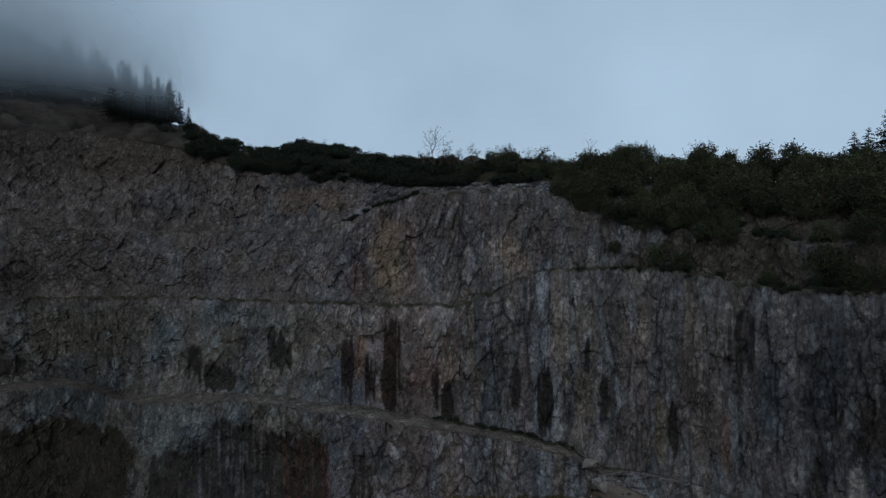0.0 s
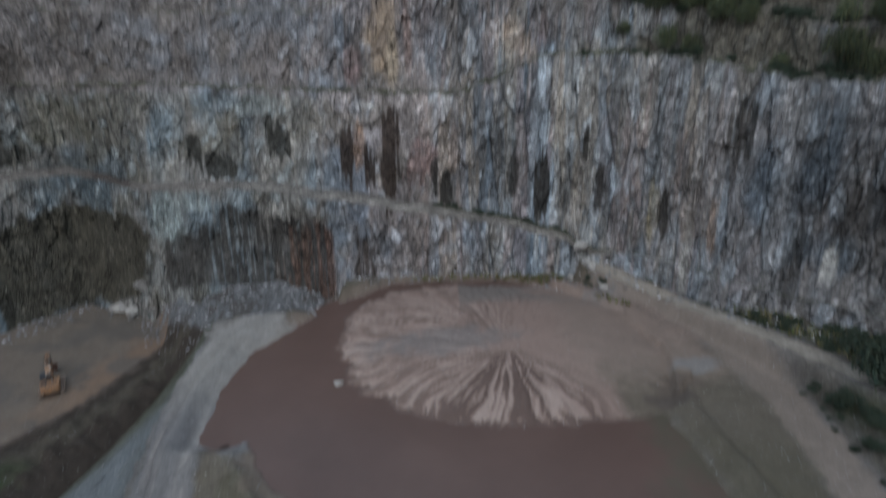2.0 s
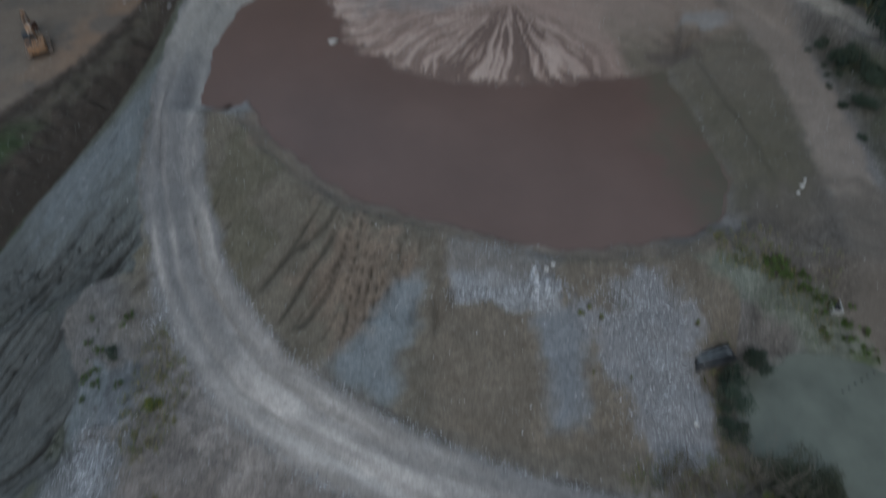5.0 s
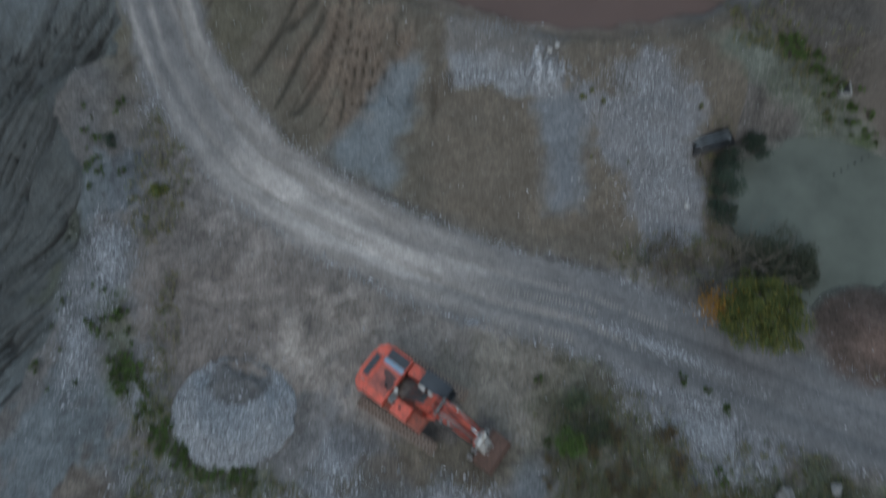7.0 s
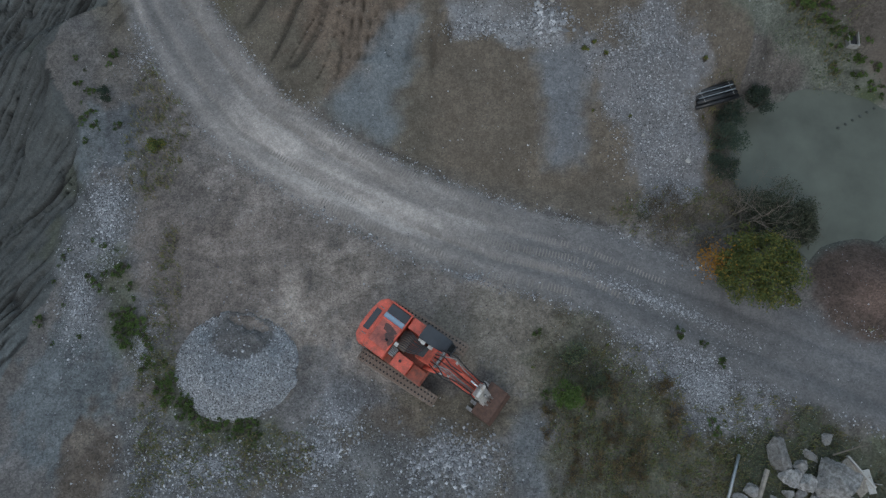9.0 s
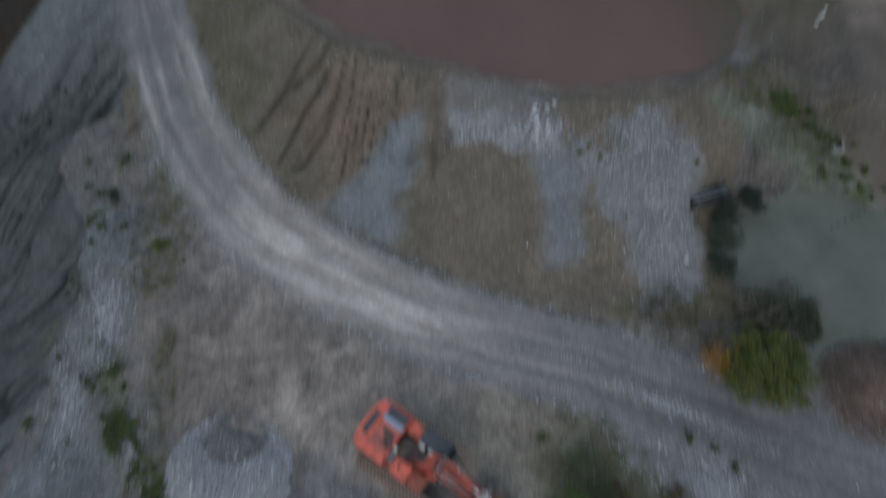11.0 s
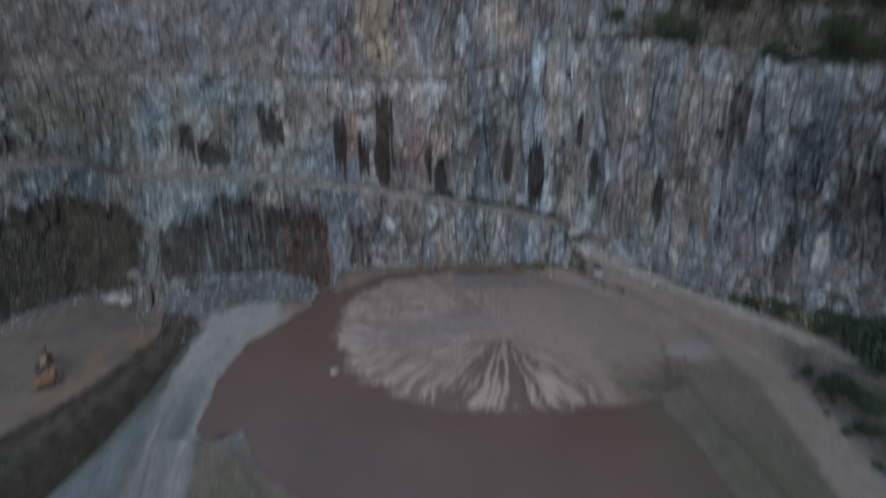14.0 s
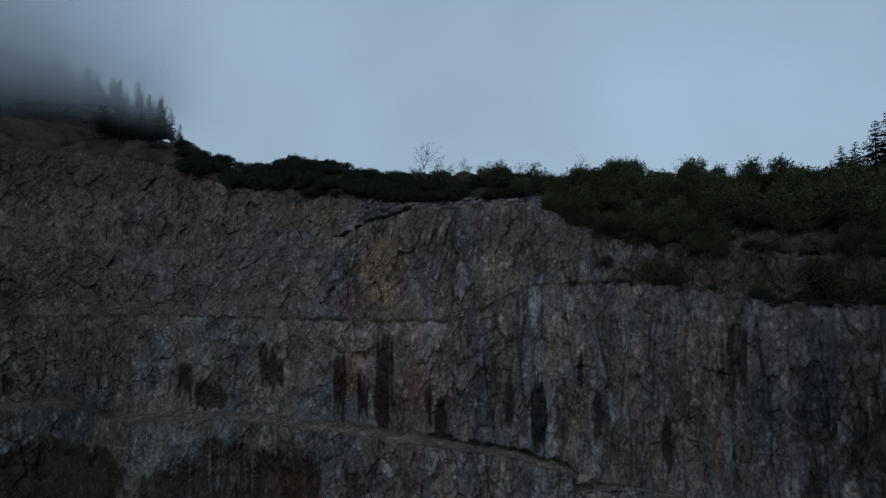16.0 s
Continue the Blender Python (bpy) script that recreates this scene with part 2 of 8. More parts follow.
def plain(name, colour, rough=0.6, metal=0.0, vary=0.25, scale=4.0, dirt=None, dirt_amount=0.5, bump=0.0, per_object=0.0):
    """paint, metal, wood, leaf: colour with patches of wear at two scales"""
    m, n, l, b = mat(name, rough, metal)
    tc = n.new("ShaderNodeTexCoord")
    n1 = noise_node(n, l, tc.outputs["Object"], scale, 6, 0.6, 0.3, 0.7, 1 - vary, 1 + vary)
    n2 = noise_node(n, l, tc.outputs["Object"], scale * 7, 4, 0.6, 0.3, 0.7, 1 - vary * 0.6, 1 + vary * 0.6)
    f = times(n, l, n1, n2)
    if per_object:
        oi = n.new("ShaderNodeObjectInfo")
        r = n.new("ShaderNodeMapRange")
        r.inputs[3].default_value, r.inputs[4].default_value = 1 - per_object, 1 + per_object
        l.new(oi.outputs["Random"], r.inputs[0])
        f = times(n, l, f, r.outputs[0])
    sc = n.new("ShaderNodeVectorMath")
    sc.operation = "SCALE"
    sc.inputs[0].default_value = colour
    l.new(f, sc.inputs["Scale"])
    last = sc.outputs[0]
    if dirt:
        mx = n.new("ShaderNodeMix")
        mx.data_type = "RGBA"
        fac = noise_node(n, l, tc.outputs["Object"], scale * 1.7, 8, 0.7, 0.62 - 0.3 * dirt_amount, 0.8 - 0.2 * dirt_amount, 0, 0.9)
        l.new(fac, mx.inputs[0])
        l.new(last, mx.inputs[6])
        mx.inputs[7].default_value = (*dirt, 1)
        last = mx.outputs[2]
    l.new(last, b.inputs["Base Color"])
    if bump:
        bp = n.new("ShaderNodeBump")
        bp.inputs["Strength"].default_value, bp.inputs["Distance"].default_value = 0.8, bump
        l.new(n2, bp.inputs["Height"])
        l.new(bp.outputs[0], b.inputs["Normal"])
    return m


def leaf_material(name, colours, per_object=0.2):
    """foliage: a colour from the range for every leaf, some light through it"""
    m, n, l, b = mat(name, 0.7)
    b.inputs["Specular IOR Level"].default_value = 0.2
    g = n.new("ShaderNodeNewGeometry")
    ramp = n.new("ShaderNodeValToRGB")
    el = ramp.color_ramp.elements
    el[0].color, el[1].color = (*colours[0], 1), (*colours[-1], 1)
    for q, c in enumerate(colours[1:-1]):
        el.new((q + 1) / (len(colours) - 1)).color = (*c, 1)
    l.new(g.outputs["Random Per Island"], ramp.inputs[0])
    oi = n.new("ShaderNodeObjectInfo")
    r = n.new("ShaderNodeMapRange")
    r.inputs[3].default_value, r.inputs[4].default_value = 1 - per_object, 1 + per_object
    l.new(oi.outputs["Random"], r.inputs[0])
    sc = n.new("ShaderNodeVectorMath")
    sc.operation = "SCALE"
    l.new(ramp.outputs[0], sc.inputs[0])
    l.new(r.outputs[0], sc.inputs["Scale"])
    l.new(sc.outputs[0], b.inputs["Base Color"])
    return m


M_GROUND = soil_material("yard_soil", 0.92, 2.6, 60.0, 0.07, 0.74, 1.27, 1.0, 0.28, True)
M_ROCK = soil_material("quarry_rock", 0.85, 2.0, 22.0, 0.07, 0.78, 1.34, 0.6, 0.3, False, True)
M_TOP = soil_material("hill_soil", 0.95, 0.8, 8.0, 0.1)


# ---------------------------------------------------------------- plan of the quarry
POND_Z = 4.0
POND = [(-19.9, 43.1), (-20.8, 50.3), (-19.9, 58.1), (-15.9, 65.4), (-13, 70), (-5.9, 77.2), (6.8, 78.4), (13, 76), (20, 66), (22, 56),
        (19.5, 47), (20.5, 40), (21.0, 33), (19.3, 29.4), (16.3, 27.8), (9.9, 27.1), (7.3, 27.2), (3, 28.4), (-1.6, 30.2), (-5.3, 31.6),
        (-9.3, 34.6), (-12.5, 37.8), (-14.6, 41.2), (-16.1, 43.6), (-17.6, 42.4)]
FAN = (6.8, 57.0)
FAN_EDGE = [(-11.2, 66), (-11.4, 61.9), (-10.7, 56.8), (-9.7, 52.3), (-7, 50.2), (-3.2, 47.8), (0, 46.4), (3.2, 45.5), (6, 45.4), (11, 45.3), (14.2, 46), (16.5, 46.6), (20, 47), (26, 56),
            (24, 70), (15, 76), (7.4, 77), (1.5, 77.4), (-5.8, 75), (-9.5, 71)]
POOL = [(19.0, 18.2), (18.6, 15), (20.2, 12), (22.3, 9.6), (24.5, 10.4), (27.5, 11.5), (29.5, 15), (29, 19.3), (26, 20.6), (23, 20.2)]


def fan_field(x, y):
    """how deep a place lies inside the mud fan, its bearing from the fan's head, and the streaks left by running water"""
    fx, fy = x - FAN[0], y - FAN[1]
    ang, r = np.arctan2(fy, fx), np.hypot(fx, fy)
    d = -poly_dist(x, y, FAN_EDGE)[0] + (fbm(x * 0.8, y * 0.8, seed=6, n=3) - 0.5) * 0.8 + (fbm(ang * 9.0, r * 0.05, seed=7, n=2) - 0.5) * 1.6
    bend = ang + 0.22 * (fbm(x * 0.16, y * 0.16, seed=12, n=2) - 0.5) + 0.05 * (fbm(x * 0.7, y * 0.7, seed=13, n=2) - 0.5)
    fine = 0.35 * fbm(bend * 9.0, r * 0.2, seed=8, n=3) + 0.65 * fbm(bend * 34.0, r * 0.33, seed=9, n=3)
    return d, ang, r, fine


ROAD = [(30, -0.3), (24.5, 2.3), (16.8, 5.7), (13.2, 7.3), (8.3, 9.5), (3.8, 10.8), (-0.5, 12.4), (-4.6, 14.5), (-8.2, 16.5), (-12.2, 19.3), (-15.6, 23.4),
        (-17.9, 27.4), (-19.3, 31), (-20.9, 36), (-21.5, 41.3), (-22.2, 47.4), (-22.6, 54.8), (-22.0, 60), (-20.6, 65)]
ROAD_RIGHT = [(20.5, 74.5), (22.6, 72.0), (25.8, 67.2), (28.0, 62), (29.2, 57.2), (30.4, 46.5), (30.2, 39.9), (29.6, 34.5), (28.8, 28.9), (29, 22), (32, 8), (37, -8)]
TRACK_RIGHT = [(19.6, 76.0), (22.5, 72.6), (26.4, 68.1), (30.0, 59.6), (33.2, 53.0), (37.2, 44.6), (39.5, 36)]


def road_level(y):
    return np.interp(y, [0, 17, 22, 27, 31, 36, 44, 52, 61, 75], [0, 0.2, 0.5, 1.0, 1.6, 2.5, 3.5, 4.4, 4.9, 5.0])


def gullies(x, y):
    """furrows that run down the left slope"""
    k = 0.22 * sstep(22, 8, y)
    ca, sa = np.cos(0.92 - k), np.sin(0.92 - k)
    u, v = x * ca + y * sa, x * sa - y * ca
    v = v + 2.0 * (fbm(u * 0.12, v * 0.25, seed=20, n=2) - 0.5) + 0.5 * (fbm(u * 0.6, v * 0.6, seed=27, n=2) - 0.5)
    deep = sstep(0.35, 0.6, fbm(x * 0.13, y * 0.13, seed=28, n=2))
    ridge = 1 - np.abs(2 * fbm(u * 0.10, v * 0.95, seed=24, n=2) - 1) * 3.2
    thin = 1 - np.abs(2 * fbm(u * 0.14, v * 2.6, seed=25, n=2) - 1) * 3.0
    cut = np.clip(ridge, 0, 1) ** 3 * (0.5 + 0.5 * deep) + 0.8 * np.clip(thin, 0, 1) ** 2 * (0.4 + 0.6 * deep)
    return 0.30 * (fbm(u * 0.10, v * 0.9, seed=21, n=3) - 0.5) - 0.32 * cut


def face_gullies(x, y):
    """furrows on the dam's outer face"""
    k = sstep(2, -8, x)
    u, v = x * (0.97 - 0.2 * k) - (0.1 + 0.5 * k) * y, y * (0.97 - 0.2 * k) + (0.1 + 0.5 * k) * x
    u = u + 0.7 * (fbm(u * 0.4, v * 0.2, seed=45, n=2) - 0.5)
    thin = np.clip(1 - np.abs(2 * fbm(v * 0.10, u * 1.25, seed=41, n=2) - 1) * 4.0, 0, 1) ** 2
    where = sstep(0.44, 0.58, fbm(x * 0.16, y * 0.16, seed=43, n=2) + 0.16 * np.exp(-(((x + 7) / 4) ** 2 + ((y - 26) / 3.5) ** 2)))
    return -0.28 * thin * (0.12 + 0.88 * where)


def slope_crest(y):
    """where the yard breaks off into the left slope"""
    return np.interp(y, [-20, 2, 5, 7, 9.6, 15, 18.7, 22, 24.6, 26.2, 27.6, 30, 36, 44, 52, 62, 70, 80, 92],
                     [-28, -26.5, -24.8, -24.3, -23.2, -22.3, -23.2, -25.2, -26.4, -25.2, -22.6, -22.3, -23.9, -25.1, -25.2, -26.0, -24, -19, -16])


def ground_height(x, y):
    lim = lambda ys, xs: np.interp(y, ys, xs)
    crest = slope_crest(y)
    ditch = lim([-20, 20, 35, 42, 49.5, 55, 66, 76, 90, 115], [-44, -43, -42, -41.2, -38.9, -36.8, -33.8, -32.5, -31, -30])
    floor_edge = lim([-20, 35, 57, 66.5, 83, 91, 115], [-64, -58, -51, -45.6, -41.3, -41, -41])
    zd = lim([-20, 60, 72, 84, 95], [-9.2, -9.0, -8.8, -8.3, -8])
    rl = road_level(y)
    w = fbm(x * 0.15, y * 0.15, seed=3) - 0.5
    # yard, dam and pond
    d, along = poly_dist(x, y, POND)
    d = d + (fbm(x * 0.6, y * 0.6, seed=5, n=3) - 0.5) * 0.9
    right = sstep(19, 26, x) * sstep(12, 24, y)
    base = rl * (1 - right) + right * (4.9 + sstep(36, 60, y) * 0.6)
    base = np.where(x > 19, np.maximum(base, right * 4.9), base)
    # settling pool hollow on the near right side
    hollow, _ = poly_dist(x, y, POOL)
    hollow = hollow + (fbm(x * 0.3, y * 0.3, seed=46, n=3) - 0.5) * 2.6 - 0.3
    base = base * sstep(0.2, 5.0, hollow) - 0.8 * sstep(0.8, -1.0, hollow)
    rim = 4.95 + 0.3 * w
    damz = np.where(d < 2.6, rim, rim - 0.47 * (d - 2.6))
    damz = damz * sstep(0.2, 4.0, hollow) - 0.8 * sstep(0.8, -1.0, hollow)
    shore = POND_Z - 0.05 + np.minimum(d, 2.0) * 0.48
    z = np.maximum(base, damz)
    z = np.where(d < 2.0, np.minimum(z, shore), z)
    # the mud fan that fills the back of the pond
    din, ang, rf, fine = fan_field(x, y)
    fan = POND_Z + 1.9 * (1 - np.exp(-np.maximum(din, 0) / 6.5)) + np.minimum(din, 0) * 0.25 + (fine - 0.5) * 1.1 * np.clip(rf / 6, 0, 1) * np.clip(din * 0.5 + 0.5, 0.15, 1) * sstep(16, 6, x)
    z = np.where(d < 1.0, np.maximum(np.where(d < 0, np.maximum(z, POND_Z - 1.6), z), np.where(din > -3, fan, -99)), z)
    z = np.where((din > 0) & (d >= 1.0), np.maximum(np.minimum(z, 5.9), fan * 0 + 5.4), z)
    # left: gullied slope to a ditch, a bank and the lower floor
    zl = rl + 0.04
    t = np.clip((x - ditch) / (crest - ditch), 0, 1)
    gully = gullies(x, y)
    left = zd + (zl - zd) * (t ** 0.9) + gully * (1.2 + 1.2 * sstep(36, 27, y)) * np.clip(t * 3, 0, 1) * np.clip((1 - t) * 22, 0, 1)
    tb = np.clip((ditch - x) / np.maximum(ditch - floor_edge, 0.5), 0, 1)
    bank = zd + (-8 - zd) * tb + 2.0 * np.sin(np.clip(tb * 1.15, 0, 1) * math.pi) ** 0.8 * sstep(92, 80, y) + (fbm(x * 0.8, y * 0.8, seed=31) - 0.5) * 1.6 * tb * (1 - tb) * 4
    left = np.where(x < ditch, bank, left)
    z = np.where(x < crest, np.minimum(left, np.where(x < crest, left, z)), np.where(x < crest + 2, np.minimum(z, rl + 0.3), z))
    # gullies on the dam's outer face
    g2 = face_gullies(x, y)
    face = np.clip((z - base - 0.2) * 0.6, 0, 1) * np.clip((d - 2.5) * 0.5, 0, 1) * (x > crest)
    z = z + g2 * np.where(x < 1, 1.3, 0.5) * face
    # right: ground climbs to the foot of the wall
    climb = np.clip(side_of(x, y, ROAD_RIGHT[::-1]) - 2.6, 0, 40)
    z = z + np.where(y > -5, np.minimum(climb * 0.8, 2.3) + climb * 0.06, 0) * (y < 78) * sstep(70, 62, y) + np.where(climb > 0, (fbm(x * 0.5, y * 0.5, seed=44) - 0.5) * 1.5 * np.clip(climb * 0.4, 0, 1), 0)
    dt = poly_dist(x, y, TRACK_RIGHT, False)[0]
    zt = np.interp(y, [36, 44, 53, 59.5, 68, 72.6, 76], [8.2, 8.1, 7.8, 7.4, 6.2, 6.9, 7.6])
    z = z + (zt - z) * sstep(2.6, 1.4, dt) * (y > 34)
    # the yard ends behind the haul road; blasted rubble lies lower down by the wall
    drop = sstep(66.8, 69.5, y - 0.25 * (x + 18)) * sstep(-12.5, -14.5, x) * (x > -41)
    z = np.minimum(z, z * (1 - drop) + drop * (0.5 + 2.0 * w))
    ta, tr = np.degrees(np.arctan2(x, y)), np.hypot(x, y)
    tf = np.interp(ta, [-26, -23, -15, -11.5, -10], [94, 91, 85.3, 80, 76.5])
    tz = -0.9 + np.clip((tr - tf + 15) / 15, 0, 1.4) * 2.2 + 2.0 * (fbm(x * 0.3, y * 0.3, seed=47, n=3) - 0.5)
    tz = tz + np.interp(ta, [-28, -26, -22, -18], [-9, -6.5, -1.6, 0])
    heap = sstep(-27.5, -25.5, ta) * sstep(-10.5, -11.8, ta) * sstep(71, 76, tr)
    z = np.where(heap > 0, np.maximum(z, tz * heap - 9 * (1 - heap)), z)
    mr = np.hypot(x - 24.8, y - 7.6)
    z = np.maximum(z, 1.9 - 0.62 * mr)
    # wheel ruts, small unevenness
    dr, ar = poly_dist(x, y, ROAD, False)
    z = z - 0.10 * np.exp(-((dr - 0.95) / 0.28) ** 2) + 0.05 * np.exp(-((dr - 1.8) / 0.3) ** 2)
    z = z + (fbm(x * 0.9, y * 0.9, seed=51, n=3) - 0.5) * 0.22 * sstep(1.5, 3.0, dr) * (d > 0)
    far = np.maximum(np.maximum(np.abs(x + 10) - 120, np.abs(y - 40) - 110), 0)
    return np.where(far > 0, np.minimum(z, 0) * np.exp(-far * 0.02), z)


def spaced(stops):
    """coordinates that run through (start, step) stops"""
    out = []
    for (a, s), (b, _) in zip(stops, stops[1:]):
        out += list(np.arange(a, b - s * 0.3, s))
    return np.array(out + [stops[-1][0]])


# washed-out gravel and silt below the pond, and the gravel beds of the yard (outlines in plan)
STRIP_A = [(-3.05, 25.1), (-0.8, 24.4), (-1.9, 21.7), (-3.0, 19.3), (-3.2, 17.3), (-6.4, 18.7), (-7.3, 20.0), (-4.9, 22.2)]
STRIP_B = [(5.8, 21.9), (8.9, 22.2), (8.8, 18.5), (8.5, 15.8), (6.8, 15.8), (6.1, 18.5)]
BED_C = [(0.2, 27.6), (3.4, 28.0), (7.6, 27.0), (7.1, 22.6), (5.4, 22.3), (1.0, 23.3), (0.1, 24.6)]
BED_D = [(8.4, 22.3), (10.8, 21.7), (10.6, 23.6), (12.8, 24.6), (14.5, 23.3), (16.1, 21.6), (15.6, 19.5), (16.5, 16.9), (15.5, 13.5), (12.3, 13.2), (11.9, 15.5), (10.5, 18.2), (9.9, 20.1)]
BED_R = [(9.9, 6.2), (13.8, 5.1), (17.4, 3.1), (19.1, 1.8), (18.5, 0.0), (15.5, -0.5), (12.8, -0.1), (12.4, 2.2), (9.9, 3.8)]
BED_W = [(-22.0, 15.4), (-19.2, 15.6), (-18.7, 11.9), (-20.2, 9.0), (-20.4, 5.6), (-22.4, 5.6), (-23.2, 10.0)]
BED_S = [(-18.0, 2.0), (-15.8, 1.2), (-12.5, -0.6), (-9.0, -0.6), (-7.5, 0.8), (-4.7, 0.6), (-1.2, 0.2), (2.6, -0.8), (3.5, -5), (-17.5, -5)]
PLAIN_R = [(16.2, 46.8), (15.5, 53), (20, 61), (25.5, 61), (29.0, 48), (28.5, 40), (27.6, 32), (25, 28.6), (20.8, 29.2), (21.2, 34), (20.6, 41), (19.6, 46.6)]
GRASS_BANK = [(16.5, 25.6), (19.5, 26.0), (21.9, 25.4), (24.7, 24.1), (26.9, 22.3), (28.8, 20.3), (27.6, 19.7), (24.9, 21.1), (22.9, 22.5), (19.9, 23.3), (17.3, 24.5)]
BANK_CREST = [(21.0, 25.6), (22.2, 25.2), (24.7, 24.0), (26.8, 22.2), (28.5, 20.3)]
WEED_BELT = [(-19.8, 10.2), (-18.6, 6.8), (-18.2, 5.8), (-16.0, 3.5), (-15.2, 2.0), (-12.8, 0.5), (-9.6, -0.2)]
SCRUB_PATCH = [(5.6, 5.4), (7.2, 7.2), (9.4, 6.3), (9.9, 3.6), (12.6, 2.0), (12.9, -0.6), (19, -0.2), (20.5, 1.2), (24, -1), (24, -6), (5.2, -6), (6.4, -2), (5.4, 0.6), (4.2, 2.6)]


def blot(x, y, outline, soft=0.5, rag=1.0):
    """1 inside a ragged outline, 0 outside"""
    d = poly_dist(x, y, outline)[0] + rag * (2.0 * (fbm(x * 0.7, y * 0.7, seed=64, n=3) - 0.5) + 1.0 * (fbm(x * 2.6, y * 2.6, seed=65, n=3) - 0.5))
    return sstep(soft, -soft, d)


def stone_cover(x, y):
    """how thick loose stones lie on the ground, 0 to 1"""
    w = fbm(x * 0.8, y * 0.8, seed=66, n=3)
    dr = poly_dist(x, y, ROAD, False)[0]
    s = 0.006 + 0.03 * sstep(0.5, 0.68, w)
    for outline, k in ((BED_D, 0.5), (BED_R, 0.42), (BED_W, 0.42), (BED_S, 0.34)):
        s = np.maximum(s, k * blot(x, y, outline, 0.7, 1.2) * (0.45 + 0.9 * sstep(0.36, 0.58, w)))
    s = np.maximum(s, blot(x, y, BED_C, 0.5) * (0.07 + 0.5 * sstep(25.2, 23.4, y + 2 * (w - 0.5))))
    s = np.maximum(s, 0.30 * np.exp(-((dr - 2.7) / 0.35) ** 2) * (y < 26) * sstep(0.42, 0.6, w))
    s = s * (1 - 0.95 * sstep(2.5, 1.9, dr)) * (poly_dist(x, y, POND)[0] > 1.0) * (1 - 0.75 * (x < -23.5))
    return np.where((y < 34) & (x < 30), s, 0.03)


def ground_colour(x, y, z):
    d, _ = poly_dist(x, y, POND)
    dr, ar = poly_dist(x, y, ROAD, False)
    d2, _ = poly_dist(x, y, ROAD_RIGHT, False)
    d3, _ = poly_dist(x, y, TRACK_RIGHT, False)
    w = fbm(x * 0.22, y * 0.22, seed=61) - 0.5
    w2 = fbm(x * 0.9, y * 0.9, seed=62) - 0.5
    w3 = fbm(x * 2.5, y * 2.5, seed=63, n=3) - 0.5
    c = np.tile(np.array([[0.165, 0.147, 0.132]]), (len(x), 1))
    c = mix3(c, (0.185, 0.178, 0.176), 0.45 + 2.5 * w)
    grey, blue, olive = (0.215, 0.215, 0.225), (0.20, 0.225, 0.243), (0.150, 0.130, 0.100)
    mud, water_brown, pale = (0.32, 0.235, 0.20), (0.15, 0.105, 0.09), (0.33, 0.31, 0.285)
    green = (0.07, 0.085, 0.035)
    # dam face: olive-brown, redder towards the washed strip
    face = sstep(0.6, 2.2, d + 3 * w) * sstep(17, 13, d + 4 * w) * (x > -24) * (x < 19) * (y > 12)
    c = mix3(c, olive, 0.9 * face)
    c = mix3(c, (0.20, 0.15, 0.115), 0.75 * face * sstep(1.2, 0.5, np.hypot((x + 5.4) / 4.0, (y - 25.5) / 4.5) + 1.6 * w2))
    c = mix3(c, (0.175, 0.145, 0.115), 0.7 * face * sstep(-2, 0.5, x))
    c = mix3(c, (0.115, 0.105, 0.070), 0.6 * face * sstep(0.02, 0.12, w) * sstep(-4, -8, x))
    # shade painted into the furrows, darker the deeper they cut
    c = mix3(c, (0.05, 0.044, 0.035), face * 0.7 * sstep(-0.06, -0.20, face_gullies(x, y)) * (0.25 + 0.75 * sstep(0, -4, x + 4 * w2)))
    # washed strips and gravel beds
    c = mix3(c, blue, 0.85 * blot(x, y, STRIP_A, 0.7, 0.7))
    c = mix3(c, (0.20, 0.215, 0.235), 0.85 * blot(x, y, STRIP_B, 0.7, 0.7))
    c = mix3(c, (0.20, 0.19, 0.185), 0.7 * blot(x, y, BED_C, 0.5, 0.7))
    c = mix3(c, (0.285, 0.29, 0.30), 0.85 * blot(x, y, BED_C, 0.4, 0.7) * sstep(25.0, 23.8, y + 0.25 * (x - 3) + 2 * w2))
    c = mix3(c, (0.225, 0.225, 0.235), 0.9 * blot(x, y, BED_D, 0.6))
    c = mix3(c, (0.16, 0.145, 0.125), 0.7 * blot(x, y, BED_D, 0.6) * sstep(1.2, 0.5, np.hypot((x - 11.0) / 1.6, (y - 22.6) / 0.9) + w2))
    # mud fan and plain
    din, ang, rf, fine = fan_field(x, y)
    infan = sstep(-0.2, 0.1, din) * (d < 3)
    c = mix3(c, mud, infan)
    front = sstep(0.95, 0.45, np.abs(ang + 1.62 + 0.1 * w2))
    streaky = np.maximum(sstep(1.0, 0.65, np.abs(ang + 1.45)), sstep(9, 4, x + 3 * w2) * (0.55 + 0.45 * sstep(70, 62, y)))
    c = mix3(c, (0.155, 0.108, 0.092), streaky * infan * (0.5 + 0.45 * front) * sstep(0.505, 0.545, fine + 0.035 * front * sstep(9.5, 7, rf + 2 * w2)) * sstep(0.5, 2.0, rf) * sstep(17, 13, x))
    c = mix3(c, (0.425, 0.33, 0.287), streaky * infan * 0.95 * sstep(0.485, 0.42, fine) * sstep(1, 5, rf) * sstep(15, 9, x))
    c = mix3(c, (0.235, 0.21, 0.20), infan * 0.75 * sstep(1.2, 0.5, np.hypot((x + 0.5) / 8.5, (y - 58.5 - 0.08 * x) / 2.8) + 1.2 * w2))
    c = mix3(c, (0.29, 0.225, 0.19), infan * 0.9 * sstep(10, 16, x + 3 * w2) * sstep(49, 53, y + 4 * w2))
